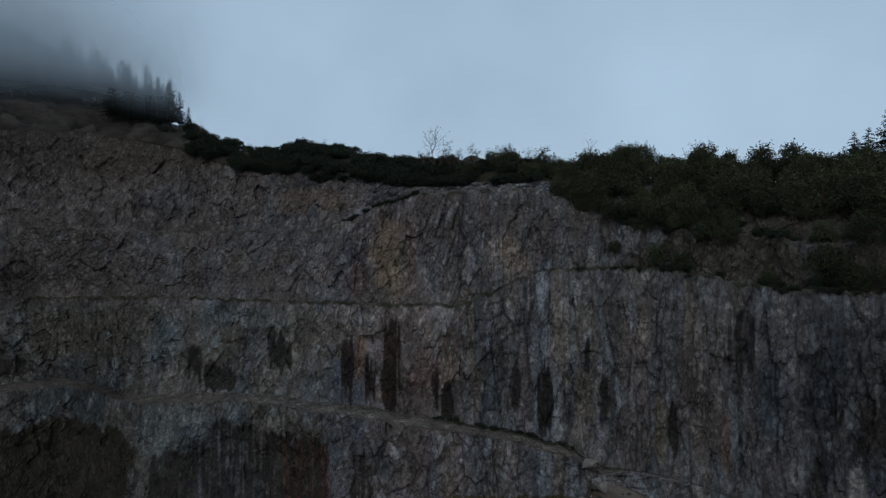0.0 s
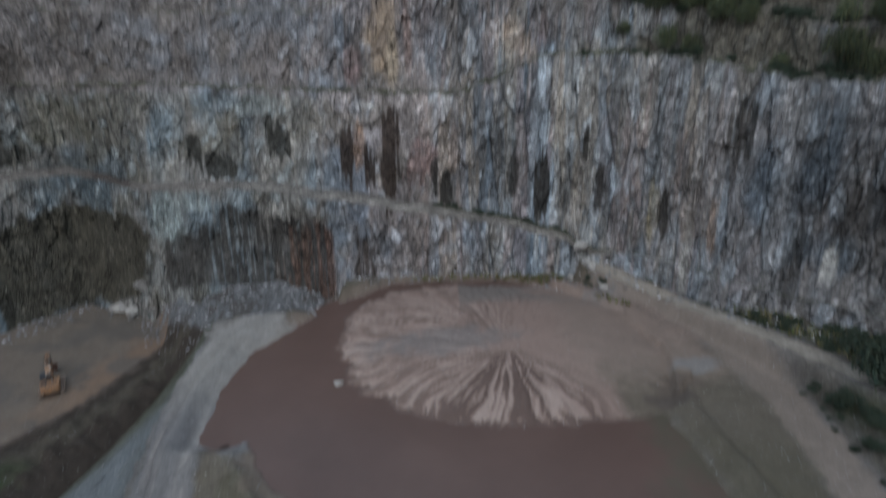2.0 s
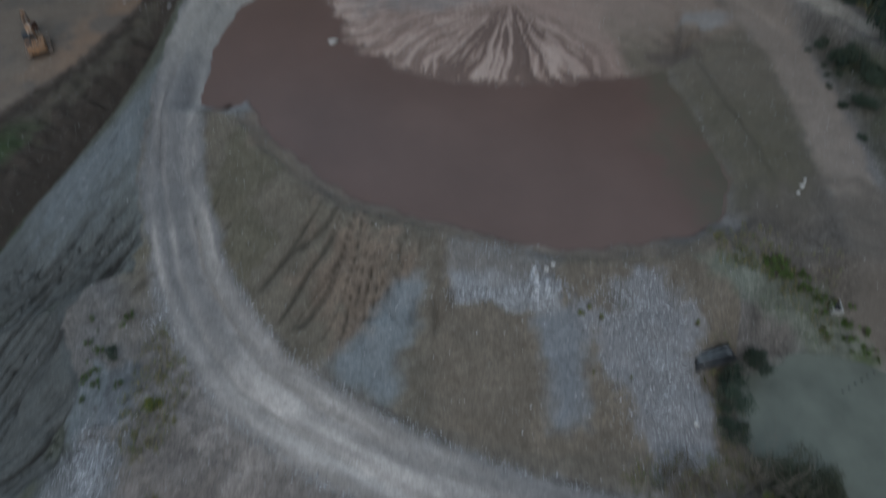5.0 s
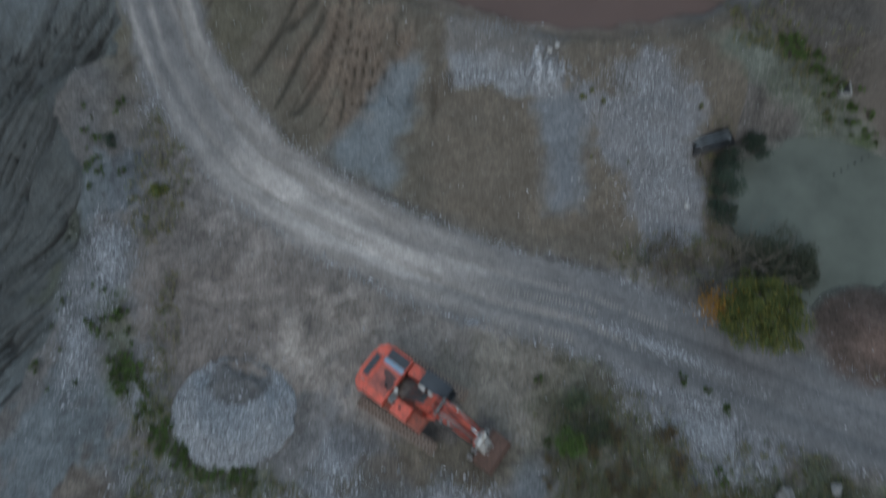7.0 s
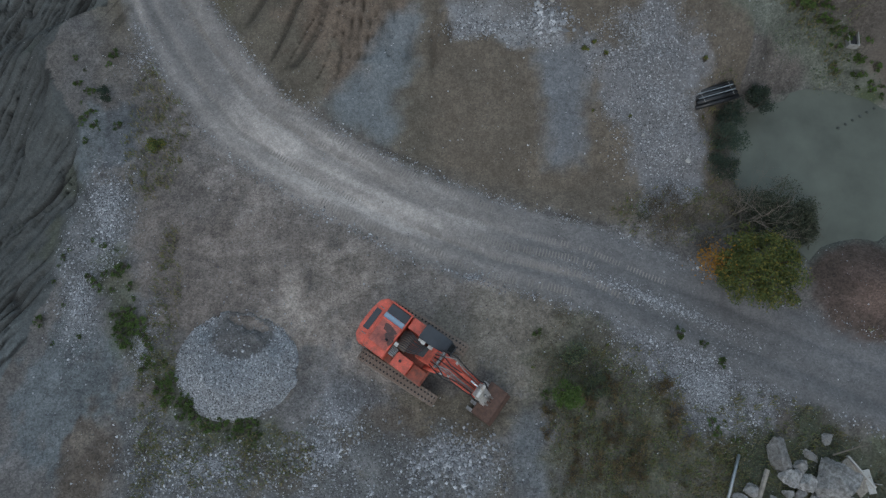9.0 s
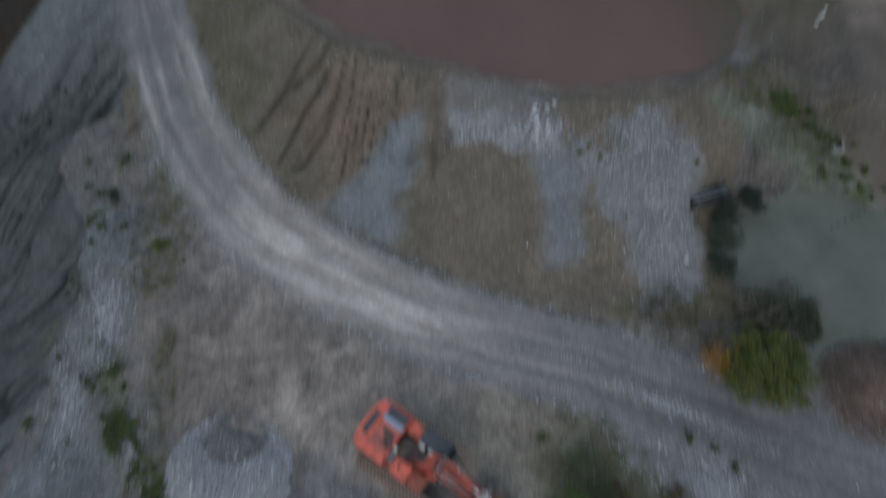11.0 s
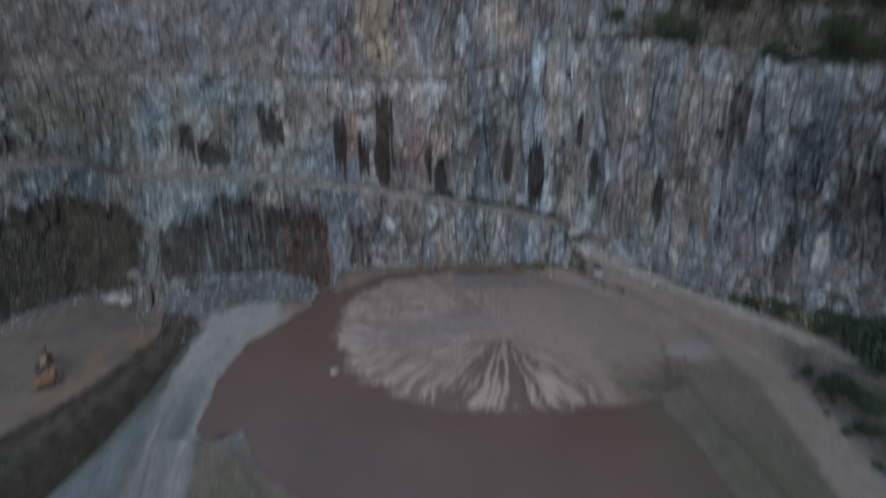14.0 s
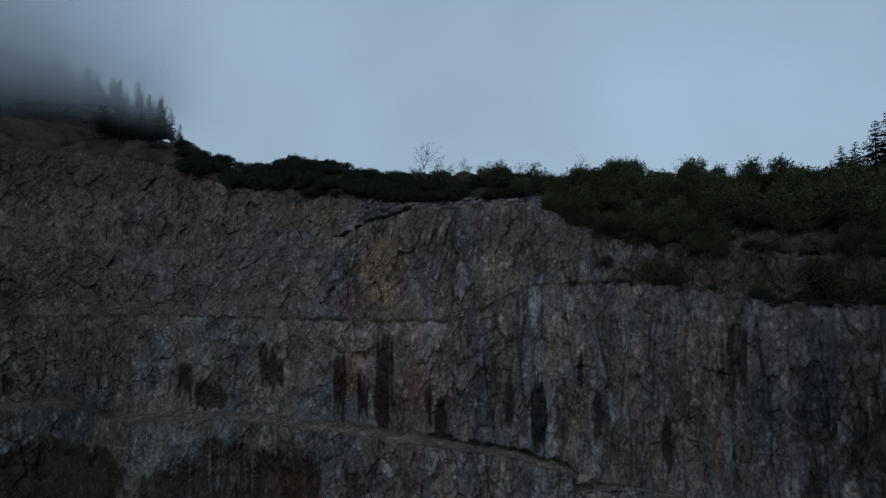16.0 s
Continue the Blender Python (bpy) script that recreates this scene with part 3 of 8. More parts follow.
    c = mix3(c, (0.19, 0.18, 0.17), infan * 0.75 * sstep(63, 70, y - 0.25 * x) * sstep(0.42, 0.56, fbm(x * 0.12, y * 0.3, seed=71)) * (x > 2))
    c = mix3(c, (0.225, 0.178, 0.142), sstep(2.6, 1.0, d + 2 * w2) * (d > -0.5) * (1 - infan) * 0.85 * (1 - sstep(13, 17, x)))
    c = mix3(c, (0.25, 0.255, 0.26), 0.8 * sstep(1.6, 0.6, np.hypot(x + 16.6, (y - 42.5) * 0.55) + w2) * (z > POND_Z))
    c = mix3(c, water_brown, (d < 0.6) * (z < POND_Z + 0.12) * 0.9)
    c = mix3(c, (0.105, 0.095, 0.07), (d < 0.6) * (z < POND_Z + 0.12) * 0.9 * sstep(16, 20, x + 3 * w2) * sstep(34, 40, y))
    # smooth olive plain by the pond's right shore, tan where it meets the fan
    plain_r = blot(x, y, PLAIN_R, 1.2, 0.6) * (z > POND_Z + 0.02)
    c = mix3(c, (0.142, 0.122, 0.094), 0.92 * plain_r)
    c = mix3(c, (0.112, 0.101, 0.074), 0.75 * plain_r * sstep(46.5, 41, y + 3 * w2 + 0.3 * (x - 21)))
    c = mix3(c, (0.275, 0.218, 0.182), 0.9 * plain_r * sstep(49, 54, y + 4 * w2))
    for cx, cy, rx, ry, k, col in ((22.1, 51.0, 2.4, 1.2, 0.7, (0.15, 0.12, 0.10)), (24.6, 53.4, 2.2, 1.3, 0.75, (0.27, 0.265, 0.26)), (20.9, 48.6, 2.4, 0.9, 0.75, (0.11, 0.09, 0.08)), (20.3, 69.5, 4.0, 2.4, 0.8, (0.26, 0.26, 0.265)),
                                   (24.5, 34.0, 1.2, 4.0, 0.35, (0.10, 0.09, 0.06))):
        c = mix3(c, col, k * sstep(1.2, 0.7, np.hypot((x - cx) / rx, (y - cy) / ry) + 1.5 * w2))
    # left slope, ditch, bank, floor
    crest = slope_crest(y)
    ditch = np.interp(y, [-20, 20, 35, 42, 49.5, 55, 66, 76, 90, 115], [-44, -43, -42, -41.2, -38.9, -36.8, -33.8, -32.5, -31, -30])
    fe = np.interp(y, [-20, 35, 57, 66.5, 83, 91, 115], [-64, -58, -51, -45.6, -41.3, -41, -41])
    onleft = x < crest + 0.3 + 1.2 * w2
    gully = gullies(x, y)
    c = mix3(c, (0.130, 0.143, 0.142), onleft * 0.9)
    c = mix3(c, (0.094, 0.099, 0.096), onleft * 0.9 * sstep(34, 24, y + 0.4 * (x + 25) + 8 * w))
    c = mix3(c, (0.165, 0.18, 0.183), onleft * 0.8 * sstep(8, 4, y + 6 * w))
    c = mix3(c, (0.10, 0.11, 0.07), onleft * 0.5 * sstep(0.02, 0.10, w) * sstep(30, 22, y) * sstep(8, 12, y))
    # furrows of the left slope coloured dark for the shade in them
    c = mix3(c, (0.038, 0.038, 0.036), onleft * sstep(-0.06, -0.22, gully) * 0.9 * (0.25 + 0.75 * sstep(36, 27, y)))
    c = mix3(c, blue, onleft * 0.7 * sstep(8, 3, np.hypot((x + 31) * 0.8, (y - 45) * 0.55) + 6 * w2))
    c = mix3(c, (0.085, 0.088, 0.06), onleft * sstep(44, 52, y - 0.5 * (x + 27)) * 0.85)
    c = mix3(c, (0.06, 0.075, 0.035), onleft * sstep(2.0, 0.2, np.abs(x - ditch) + 4 * w2) * sstep(50, 40, y) * 0.8)
    tb = np.clip((ditch - x) / np.maximum(ditch - fe, 0.5), 0, 1) + 0.35 * w2
    berm = (x < ditch) * (x > fe)
    c = mix3(c, (0.058, 0.046, 0.038), berm * 0.95)
    c = mix3(c, (0.095, 0.084, 0.066), berm * sstep(0.34, 0.42, tb) * sstep(0.66, 0.56, tb) * 0.85)
    c = mix3(c, (0.035, 0.062, 0.024), berm * sstep(0.30, 0.5, tb) * sstep(57, 50, y + 6 * w) * 0.9)
    c = mix3(c, (0.135, 0.112, 0.092), berm * sstep(0.9, 1.0, tb) * 0.8)
    c = mix3(c, (0.21, 0.175, 0.145), (x < fe) * 0.95)
    c = mix3(c, (0.26, 0.18, 0.13), (x < fe) * sstep(7, 2, fe - x + 6 * w2) * sstep(58, 70, y) * 0.85)
    c = mix3(c, (0.155, 0.14, 0.125), (x < fe) * sstep(-0.02, 0.15, w + 0.3 * w2) * 0.8)
    ta, tr = np.degrees(np.arctan2(x, y)), np.hypot(x, y)
    foot = np.interp(ta, [-27, -25.5, -23, -18, -14, -11], [99, 93, 84, 77, 74, 71]) + 3 * w2
    talus = sstep(-26.8, -25.2, ta + 2 * w2) * sstep(-10.5, -12, ta) * sstep(-0.8, 0.8, tr - foot) * (z < 4.6)
    c = mix3(c, (0.155, 0.16, 0.168), talus * 0.95)
    c = mix3(c, (0.10, 0.092, 0.085), talus * sstep(0.04, -0.1, w2 + 0.5 * w3 + w) * 0.8)
    c = mix3(c, (0.24, 0.26, 0.275), talus * sstep(0.05, 0.2, w2 + 0.5 * w3) * sstep(78, 86, tr) * 0.7)
    # yard soil: brown crust, grey dust, dark churned patches
    yard = (x > -22) * (x < 24) * (y < 30) * sstep(1.8, 3.2, dr) * (1 - face)
    for cx, cy, rx, ry, k, col in ((-12, 11.0, 7.5, 6.0, 0.9, (0.235, 0.20, 0.178)), (-2, 7.6, 8.5, 4.2, 0.9, (0.33, 0.285, 0.25)), (3.8, 5.6, 4.2, 3, 0.85, (0.285, 0.25, 0.205)), (0.6, 0.9, 3.6, 1.6, 0.75, (0.165, 0.14, 0.102)), (-15, 17.5, 3.2, 5.0, 0.7, (0.205, 0.182, 0.168)),
                                   (-21.2, 2.2, 3.0, 4.0, 0.85, (0.18, 0.20, 0.21)), (-20.4, 18.6, 1.3, 2.3, 0.85, (0.115, 0.125, 0.135)), (-22.2, 18.2, 0.9, 3.0, 0.8, (0.20, 0.22, 0.23)), (-21.0, 23.6, 1.5, 2.2, 0.8, (0.17, 0.152, 0.135)),
                                   (-5.6, 1.2, 1.6, 1.8, 0.8, (0.22, 0.225, 0.235)), (4.6, -1.4, 1.3, 2.2, 0.7, (0.20, 0.215, 0.225)), (-19.6, -1.4, 1.5, 3.0, 0.9, (0.145, 0.118, 0.095)), (-3.0, 0.8, 2.4, 0.8, 0.7, (0.15, 0.125, 0.10))):
        q = np.hypot((x - cx) / rx, (y - cy) / ry) + 1.1 * w2 + 0.5 * w3
        c = mix3(c, col, k * sstep(1.2, 0.75, q))
    for outline, col, k in ((BED_W, (0.19, 0.195, 0.20), 0.8), (BED_S, (0.175, 0.178, 0.178), 0.75), (BED_R, (0.21, 0.208, 0.215), 0.9)):
        c = mix3(c, col, k * blot(x, y, outline, 0.7, 1.2))
    c = mix3(c, (0.135, 0.118, 0.092), 0.75 * blot(x, y, BED_S, 0.7, 1.2) * sstep(-0.02, 0.08, w + 0.6 * w2))
    c = mix3(c, (0.178, 0.162, 0.125), 0.85 * blot(x, y, SCRUB_PATCH, 0.8, 1.3) * (dr > 2.4))
    c = mix3(c, (0.085, 0.095, 0.062), 0.8 * blot(x, y, SCRUB_PATCH, 0.8, 1.3) * (dr > 2.4) * sstep(14, 17, x + 3 * w2))
    c = mix3(c, (0.108, 0.112, 0.072), 0.6 * blot(x, y, SCRUB_PATCH, 0.8, 1.3) * (dr > 2.4) * sstep(-0.02, 0.1, w2 + 0.5 * w))
    st = fbm(x * 0.7, y * 0.7, seed=85, n=5)
    c = c * (1 - 0.13 * yard * sstep(0.46, 0.37, st))[:, None]
    c = c * (1 - 0.2 * yard * sstep(0.60, 0.68, fbm(x * 1.9, y * 1.9, seed=87, n=4)) * sstep(0.5, 0.58, fbm(x * 0.25, y * 0.25, seed=88, n=2)))[:, None]
    c = c * (1 + 0.28 * yard * sstep(0.56, 0.66, fbm(x * 0.45, y * 0.45, seed=86, n=5)))[:, None]
    # wheel-worn roads
    wear = sstep(3.0, 2.2, dr + 1.2 * w2)
    sd = side_of(x, y, ROAD)
    c = mix3(c, (0.185, 0.182, 0.185), 0.9 * wear)
    c = mix3(c, (0.215, 0.205, 0.20), 0.8 * wear * sstep(22, 34, ar) * sstep(64, 54, ar))
    c = mix3(c, (0.36, 0.34, 0.32), 0.7 * np.exp(-((sd - 1.5) / 0.4) ** 2) * sstep(50, 56, ar) * sstep(84, 74, ar) * sstep(0.35, 0.55, fbm(ar * 0.25, sd, seed=84)))
    edge_dust = np.exp(-((np.abs(sd - 0.1) - 1.9) / 0.34) ** 2) + 0.7 * np.exp(-((sd + 0.65) / 0.24) ** 2) + 0.5 * np.exp(-((sd - 0.85) / 0.22) ** 2)
    c = mix3(c, (0.46, 0.42, 0.39), edge_dust * (0.22 + 2.4 * np.clip(fbm(ar * 0.3, dr * 2.0, seed=81) - 0.42, 0, 1)) * sstep(17, 30, ar) * (0.35 + 0.65 * sstep(70, 56, ar)))
    c = mix3(c, pale, np.maximum(wear * sstep(44, 54, y), sstep(1.15, 0.8, np.hypot((x + 20.5) / 5.2, (y - 62) / 3.6) + 1.2 * w2)) * 0.85 * (d > 0))
    c = mix3(c, (0.095, 0.088, 0.08), 0.75 * np.exp(-((sd - 2.75 - 0.5 * w2) / 0.16) ** 2) * sstep(18, 24, ar) * sstep(54, 48, ar) * sstep(0.40, 0.5, fbm(ar * 0.4, sd, seed=82)))
    # dust driven out over the bend
    along = np.exp(-((ar - 40) / 9.0) ** 2)
    c = mix3(c, (0.33, 0.295, 0.27), 0.75 * along * sstep(4.2, 1.5, np.abs(sd + 0.5) + 3 * w2))
    shine = sstep(27, 34, ar) * sstep(56, 44, ar) * sstep(2.8, 1.4, np.abs(sd))
    c = mix3(c, (0.52, 0.47, 0.435), shine * (0.1 + 3.2 * np.clip(fbm(ar * 0.22, sd * 1.6, seed=83, n=5) - 0.42, 0, 1)))
    c = mix3(c, (0.15, 0.148, 0.15), 0.7 * sstep(24, 16, ar) * sstep(1.1, 0.6, np.abs(sd + 1.1) + w2))
    c = mix3(c, (0.29, 0.225, 0.19), 0.85 * sstep(14, 17, x) * sstep(30, 28.5, x) * sstep(54, 58, y + 5 * w2 - 0.35 * (x - 20)) * sstep(73, 68, y + 4 * w2))
    c = mix3(c, (0.255, 0.212, 0.18), sstep(2.2, 1.4, d2 + 1.2 * w2) * 0.9)
    # talus with scrub under the right wall
    rs = np.clip(side_of(x, y, ROAD_RIGHT[::-1]) - 2.0, 0, 40)
    c = mix3(c, (0.092, 0.086, 0.066), sstep(0, 1.2, rs) * 0.9 * sstep(1.2, 2.6, d3))
    c = mix3(c, (0.15, 0.15, 0.148), sstep(0, 1.5, rs) * 0.35 * sstep(1.2, 2.6, d3) * sstep(0.02, 0.12, w2 + 0.4 * w))
    c = mix3(c, green, sstep(0, 2, rs) * sstep(0.02, 0.14, w) * 0.6 * sstep(1.2, 2.6, d3))
    c = mix3(c, (0.42, 0.38, 0.325), sstep(1.4, 0.7, d3 + 1.2 * w2) * 0.9)
    # weeds, the pool's silt and the grassy bank above it
    wb = poly_dist(x, y, WEED_BELT, False)[0]
    c = mix3(c, (0.095, 0.11, 0.06), 0.55 * sstep(1.4, 0.4, wb + 2.2 * w2))
    c = mix3(c, (0.155, 0.168, 0.148), 0.9 * sstep(1.8, 0.0, poly_dist(x, y, POOL)[0] + 2 * w2))
    bank = blot(x, y, GRASS_BANK, 0.5, 0.5)
    u = (x - 16) * 0.52 + (y - 26) * 0.85
    c = mix3(c, (0.165, 0.178, 0.145), 0.9 * bank)
    c = mix3(c, (0.085, 0.11, 0.05), 0.8 * bank * sstep(0.50, 0.58, fbm(u * 0.75, (x - y) * 0.06, seed=89, n=3)))
    c = mix3(c, (0.125, 0.108, 0.092), 0.85 * sstep(0, 1.5, u - 1.1 + 0.7 * w2) * sstep(14.5, 16.5, x + 2 * w2) * (y > 18) * sstep(34, 29.5, y + 6 * w2) * (1 - bank) * sstep(1.0, 2.2, d))
    mr = np.hypot(x - 24.8, y - 7.6) + 1.5 * w2
    c = mix3(c, (0.12, 0.085, 0.07), sstep(3.6, 2.6, mr) * 0.9)
    c = mix3(c, (0.21, 0.145, 0.12), sstep(1.9, 0.9, mr) * 0.8)
    g = np.ones(len(x))
    for m, v in ((infan, 0.3), (sstep(2.0, 0.0, d), 0.35), (wear, 0.6), ((x < fe) * 1.0, 0.4), (onleft * 1.0, 0.7), (face, 0.75), (sstep(2.6, 1.6, d2), 0.4), (plain_r, 0.35)):
        g = g * (1 - m) + np.minimum(g, v) * m
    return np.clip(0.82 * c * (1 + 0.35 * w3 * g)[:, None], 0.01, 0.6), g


def build_ground():
    xs = spaced([(-2500, 400), (-500, 60), (-140, 8), (-76, 0.6), (-44, 0.3), (-33, 0.14), (-14, 0.19), (26, 0.3), (36, 0.6), (60, 8), (140, 60), (500, 400), (2500, 1)])
    ys = spaced([(-2500, 400), (-500, 60), (-70, 4), (-8, 0.15), (30, 0.24), (62, 0.45), (118, 8), (200, 60), (500, 400), (2500, 1)])
    X, Y = np.meshgrid(xs, ys)
    x, y = X.ravel(), Y.ravel()
    z = ground_height(x, y)
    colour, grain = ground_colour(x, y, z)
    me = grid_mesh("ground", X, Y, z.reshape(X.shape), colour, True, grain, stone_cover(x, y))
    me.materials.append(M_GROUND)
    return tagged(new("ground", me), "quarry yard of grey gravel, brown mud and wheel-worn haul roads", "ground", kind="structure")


GROUND = build_ground()


def gz(x, y):
    return float(ground_height(np.array([float(x)]), np.array([float(y)]))[0])


# ---------------------------------------------------------------- the benched rock wall, by bearing from the pit's centre
def bench(az, pts):
    a, r, z = zip(*pts)
    return np.interp(az, a, r), np.interp(az, a, z)


L_FOOT = [(-75, 100, -8), (-38, 110, -8), (-31.6, 114.6, -8), (-26, 101, -2.5), (-23, 91, 1.4), (-15, 85.3, 0.9), (-11.5, 80, 1.5), (-10, 76.5, 3.6), (-4.3, 78, 4.0), (5, 79.5, 4.0), (11.8, 79, 4.8),
          (14.7, 78.5, 7.7), (18.5, 77.5, 7.2), (22.6, 74.8, 7.0), (27.2, 70.5, 7.4), (32, 68, 7.8), (37, 67.5, 8.1), (45, 67, 8), (80, 62, 4)]
L_ROAD = [(-75, 106, 14.0), (-38, 118, 13.9), (-31, 118, 13.9), (-26, 103, 13.0), (-19, 92, 14.7), (-11.5, 82.5, 15.0), (-6, 81.2, 14.0), (-3.3, 80.5, 13.3), (5, 80.8, 11.5), (11, 80, 10.2), (14.5, 79.4, 8.2),
          (18.5, 78.3, 9.0), (22.6, 75.6, 9), (27.2, 71.3, 9.4), (32, 68.8, 9.7), (37, 68.3, 10), (80, 63, 9)]
L_MID = [(-75, 112, 27.8), (-35, 125, 27.8), (-24, 112, 27.8), (-17, 103, 27.8), (-9.5, 92, 28), (-3.3, 88, 28), (0.8, 87, 27.8), (5, 86, 30.4), (9.1, 84, 33.3), (15, 81.5, 33.5), (20, 79.5, 33.3), (25, 75.5, 32.2),
         (29, 72.5, 31.7), (35, 70.5, 31.7), (45, 69.5, 31.7), (80, 65, 31)]
L_UPPER = [(-75, 118, 39.9), (-35, 131, 39.9), (-30, 128, 39.4), (-19, 116, 38.8), (-11.5, 105, 39.1), (-8.5, 100, 40.5), (-5, 96, 43.0), (-2, 94, 44.1), (3, 92.5, 44.6), (9, 90, 44.4),
           (12, 88, 40.5), (20, 84, 38.5), (30, 77, 36.5), (45, 70, 36), (80, 68, 36)]
L_RIM = [(-75, 128, 55), (-35, 138, 57.5), (-30, 141, 59.0), (-26, 135, 57.4), (-22, 128, 55), (-18, 122, 50.8), (-9.5, 110, 49.4), (-4.4, 102, 46.8), (0, 98, 45.9), (3.4, 96, 46.4), (9, 93, 46.2),
         (12, 94, 45.3), (20, 92, 45.0), (30, 88, 43.5), (35, 86, 43), (45, 84, 43), (80, 82, 42)]


def wall_profile(az):
    """rings of the wall from its foot to the rim: radius and height for every bearing"""
    f, ro, mi, up, ri = (bench(az, p) for p in (L_FOOT, L_ROAD, L_MID, L_UPPER, L_RIM))
    # blasted edges are never straight
    n1, n2 = fbm(az * 0.9, az * 0 + 0.5, seed=231, n=4) - 0.5, fbm(az * 1.6, az * 0 + 3.5, seed=232, n=4) - 0.5
    mi = (mi[0] + 1.6 * n1, mi[1] + 1.3 * n2)
    up = (up[0] + 1.6 * n2, up[1] + 1.4 * n1)
    ro = (ro[0] + 1.0 * n2 * (az < 14), ro[1] + 0.7 * n1 * (az < 14))
    w_road = np.interp(az, [-40, -26, -10, 5, 11, 15, 18], [6.0, 5.5, 5.8, 5.0, 4.2, 2.6, 0.8])
    w_mid = np.interp(az, [-40, -10, 0, 9, 15, 30], [2.6, 2.6, 3.0, 2.4, 3.0, 3.4])
    w_up = np.interp(az, [-40, -12, -3, 0, 9, 12], [2.2, 2.0, 2.2, 0.5, 0.5, 1.5])
    rings = [(f[0] - 1.5, f[1] - 5), f, ro, (ro[0] + w_road, ro[1] + 0.15), mi, (mi[0] + w_mid, mi[1] + 0.2), up, (up[0] + w_up, up[1] + 0.3), ri]
    # keep every ring outside the one below it
    out = [rings[0]]
    for r, z in rings[1:]:
        out.append((np.maximum(r, out[-1][0] + 0.3), np.maximum(z, out[-1][1] + 0.05)))
    return out


BENCH_ROWS = (6, 58, 12, 80, 8, 70, 8, 44)
# blasted hollows in the lowest face: outline in bearing and height, stain-and-shade tone
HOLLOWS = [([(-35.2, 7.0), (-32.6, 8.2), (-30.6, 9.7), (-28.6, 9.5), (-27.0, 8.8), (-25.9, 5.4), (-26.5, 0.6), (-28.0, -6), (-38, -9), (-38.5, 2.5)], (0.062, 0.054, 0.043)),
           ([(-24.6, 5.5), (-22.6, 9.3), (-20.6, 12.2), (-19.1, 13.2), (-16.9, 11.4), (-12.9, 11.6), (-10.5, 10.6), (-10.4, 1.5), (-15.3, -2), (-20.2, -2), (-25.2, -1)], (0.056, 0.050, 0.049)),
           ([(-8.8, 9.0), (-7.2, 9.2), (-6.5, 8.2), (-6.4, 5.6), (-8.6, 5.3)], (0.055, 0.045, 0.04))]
# wet, dark seepage and a small cave's painted shade: bearing, height, half widths, strength
SEEPS_AND_CAVE = [(-8.8, 19.0, 0.8, 5.0, 1.0), (-4.8, 20.0, 1.0, 6.6, 1.0), (-6.6, 18.0, 0.65, 4.2, 1.0), (9.3, 15.8, 0.95, 5.0, 1.0), (6.6, 17.0, 0.6, 2.6, 0.85), (-14.6, 20.6, 1.1, 2.8, 0.95), (-15.3, 23.0, 0.5, 1.2, 0.8),
         (-20.2, 16.6, 1.8, 1.8, 0.95), (-21.6, 18.8, 0.6, 2.2, 0.9), (0.4, 15.0, 1.0, 2.8, 1.0), (-0.6, 17.4, 0.5, 1.8, 0.9), (-34.0, 30.6, 1.6, 2.2, 0.85), (13.0, 22.2, 0.3, 2.6, 1.0), (14.5, 17.0, 0.6, 3.6, 0.85),
         (-26.2, 44, 0.5, 2.8, 0.9), (25.7, 26, 1.2, 3.4, 0.8), (36, 19, 2.4, 5, 0.6), (-35.5, 16.6, 2.2, 1.6, 0.8), (17.4, 11.4, 0.8, 2.0, 0.5), (20.2, 14.6, 0.45, 3.0, 0.9), (11.6, 14.0, 0.6, 2.2, 0.6), (31, 13, 0.8, 4.5, 0.6)]
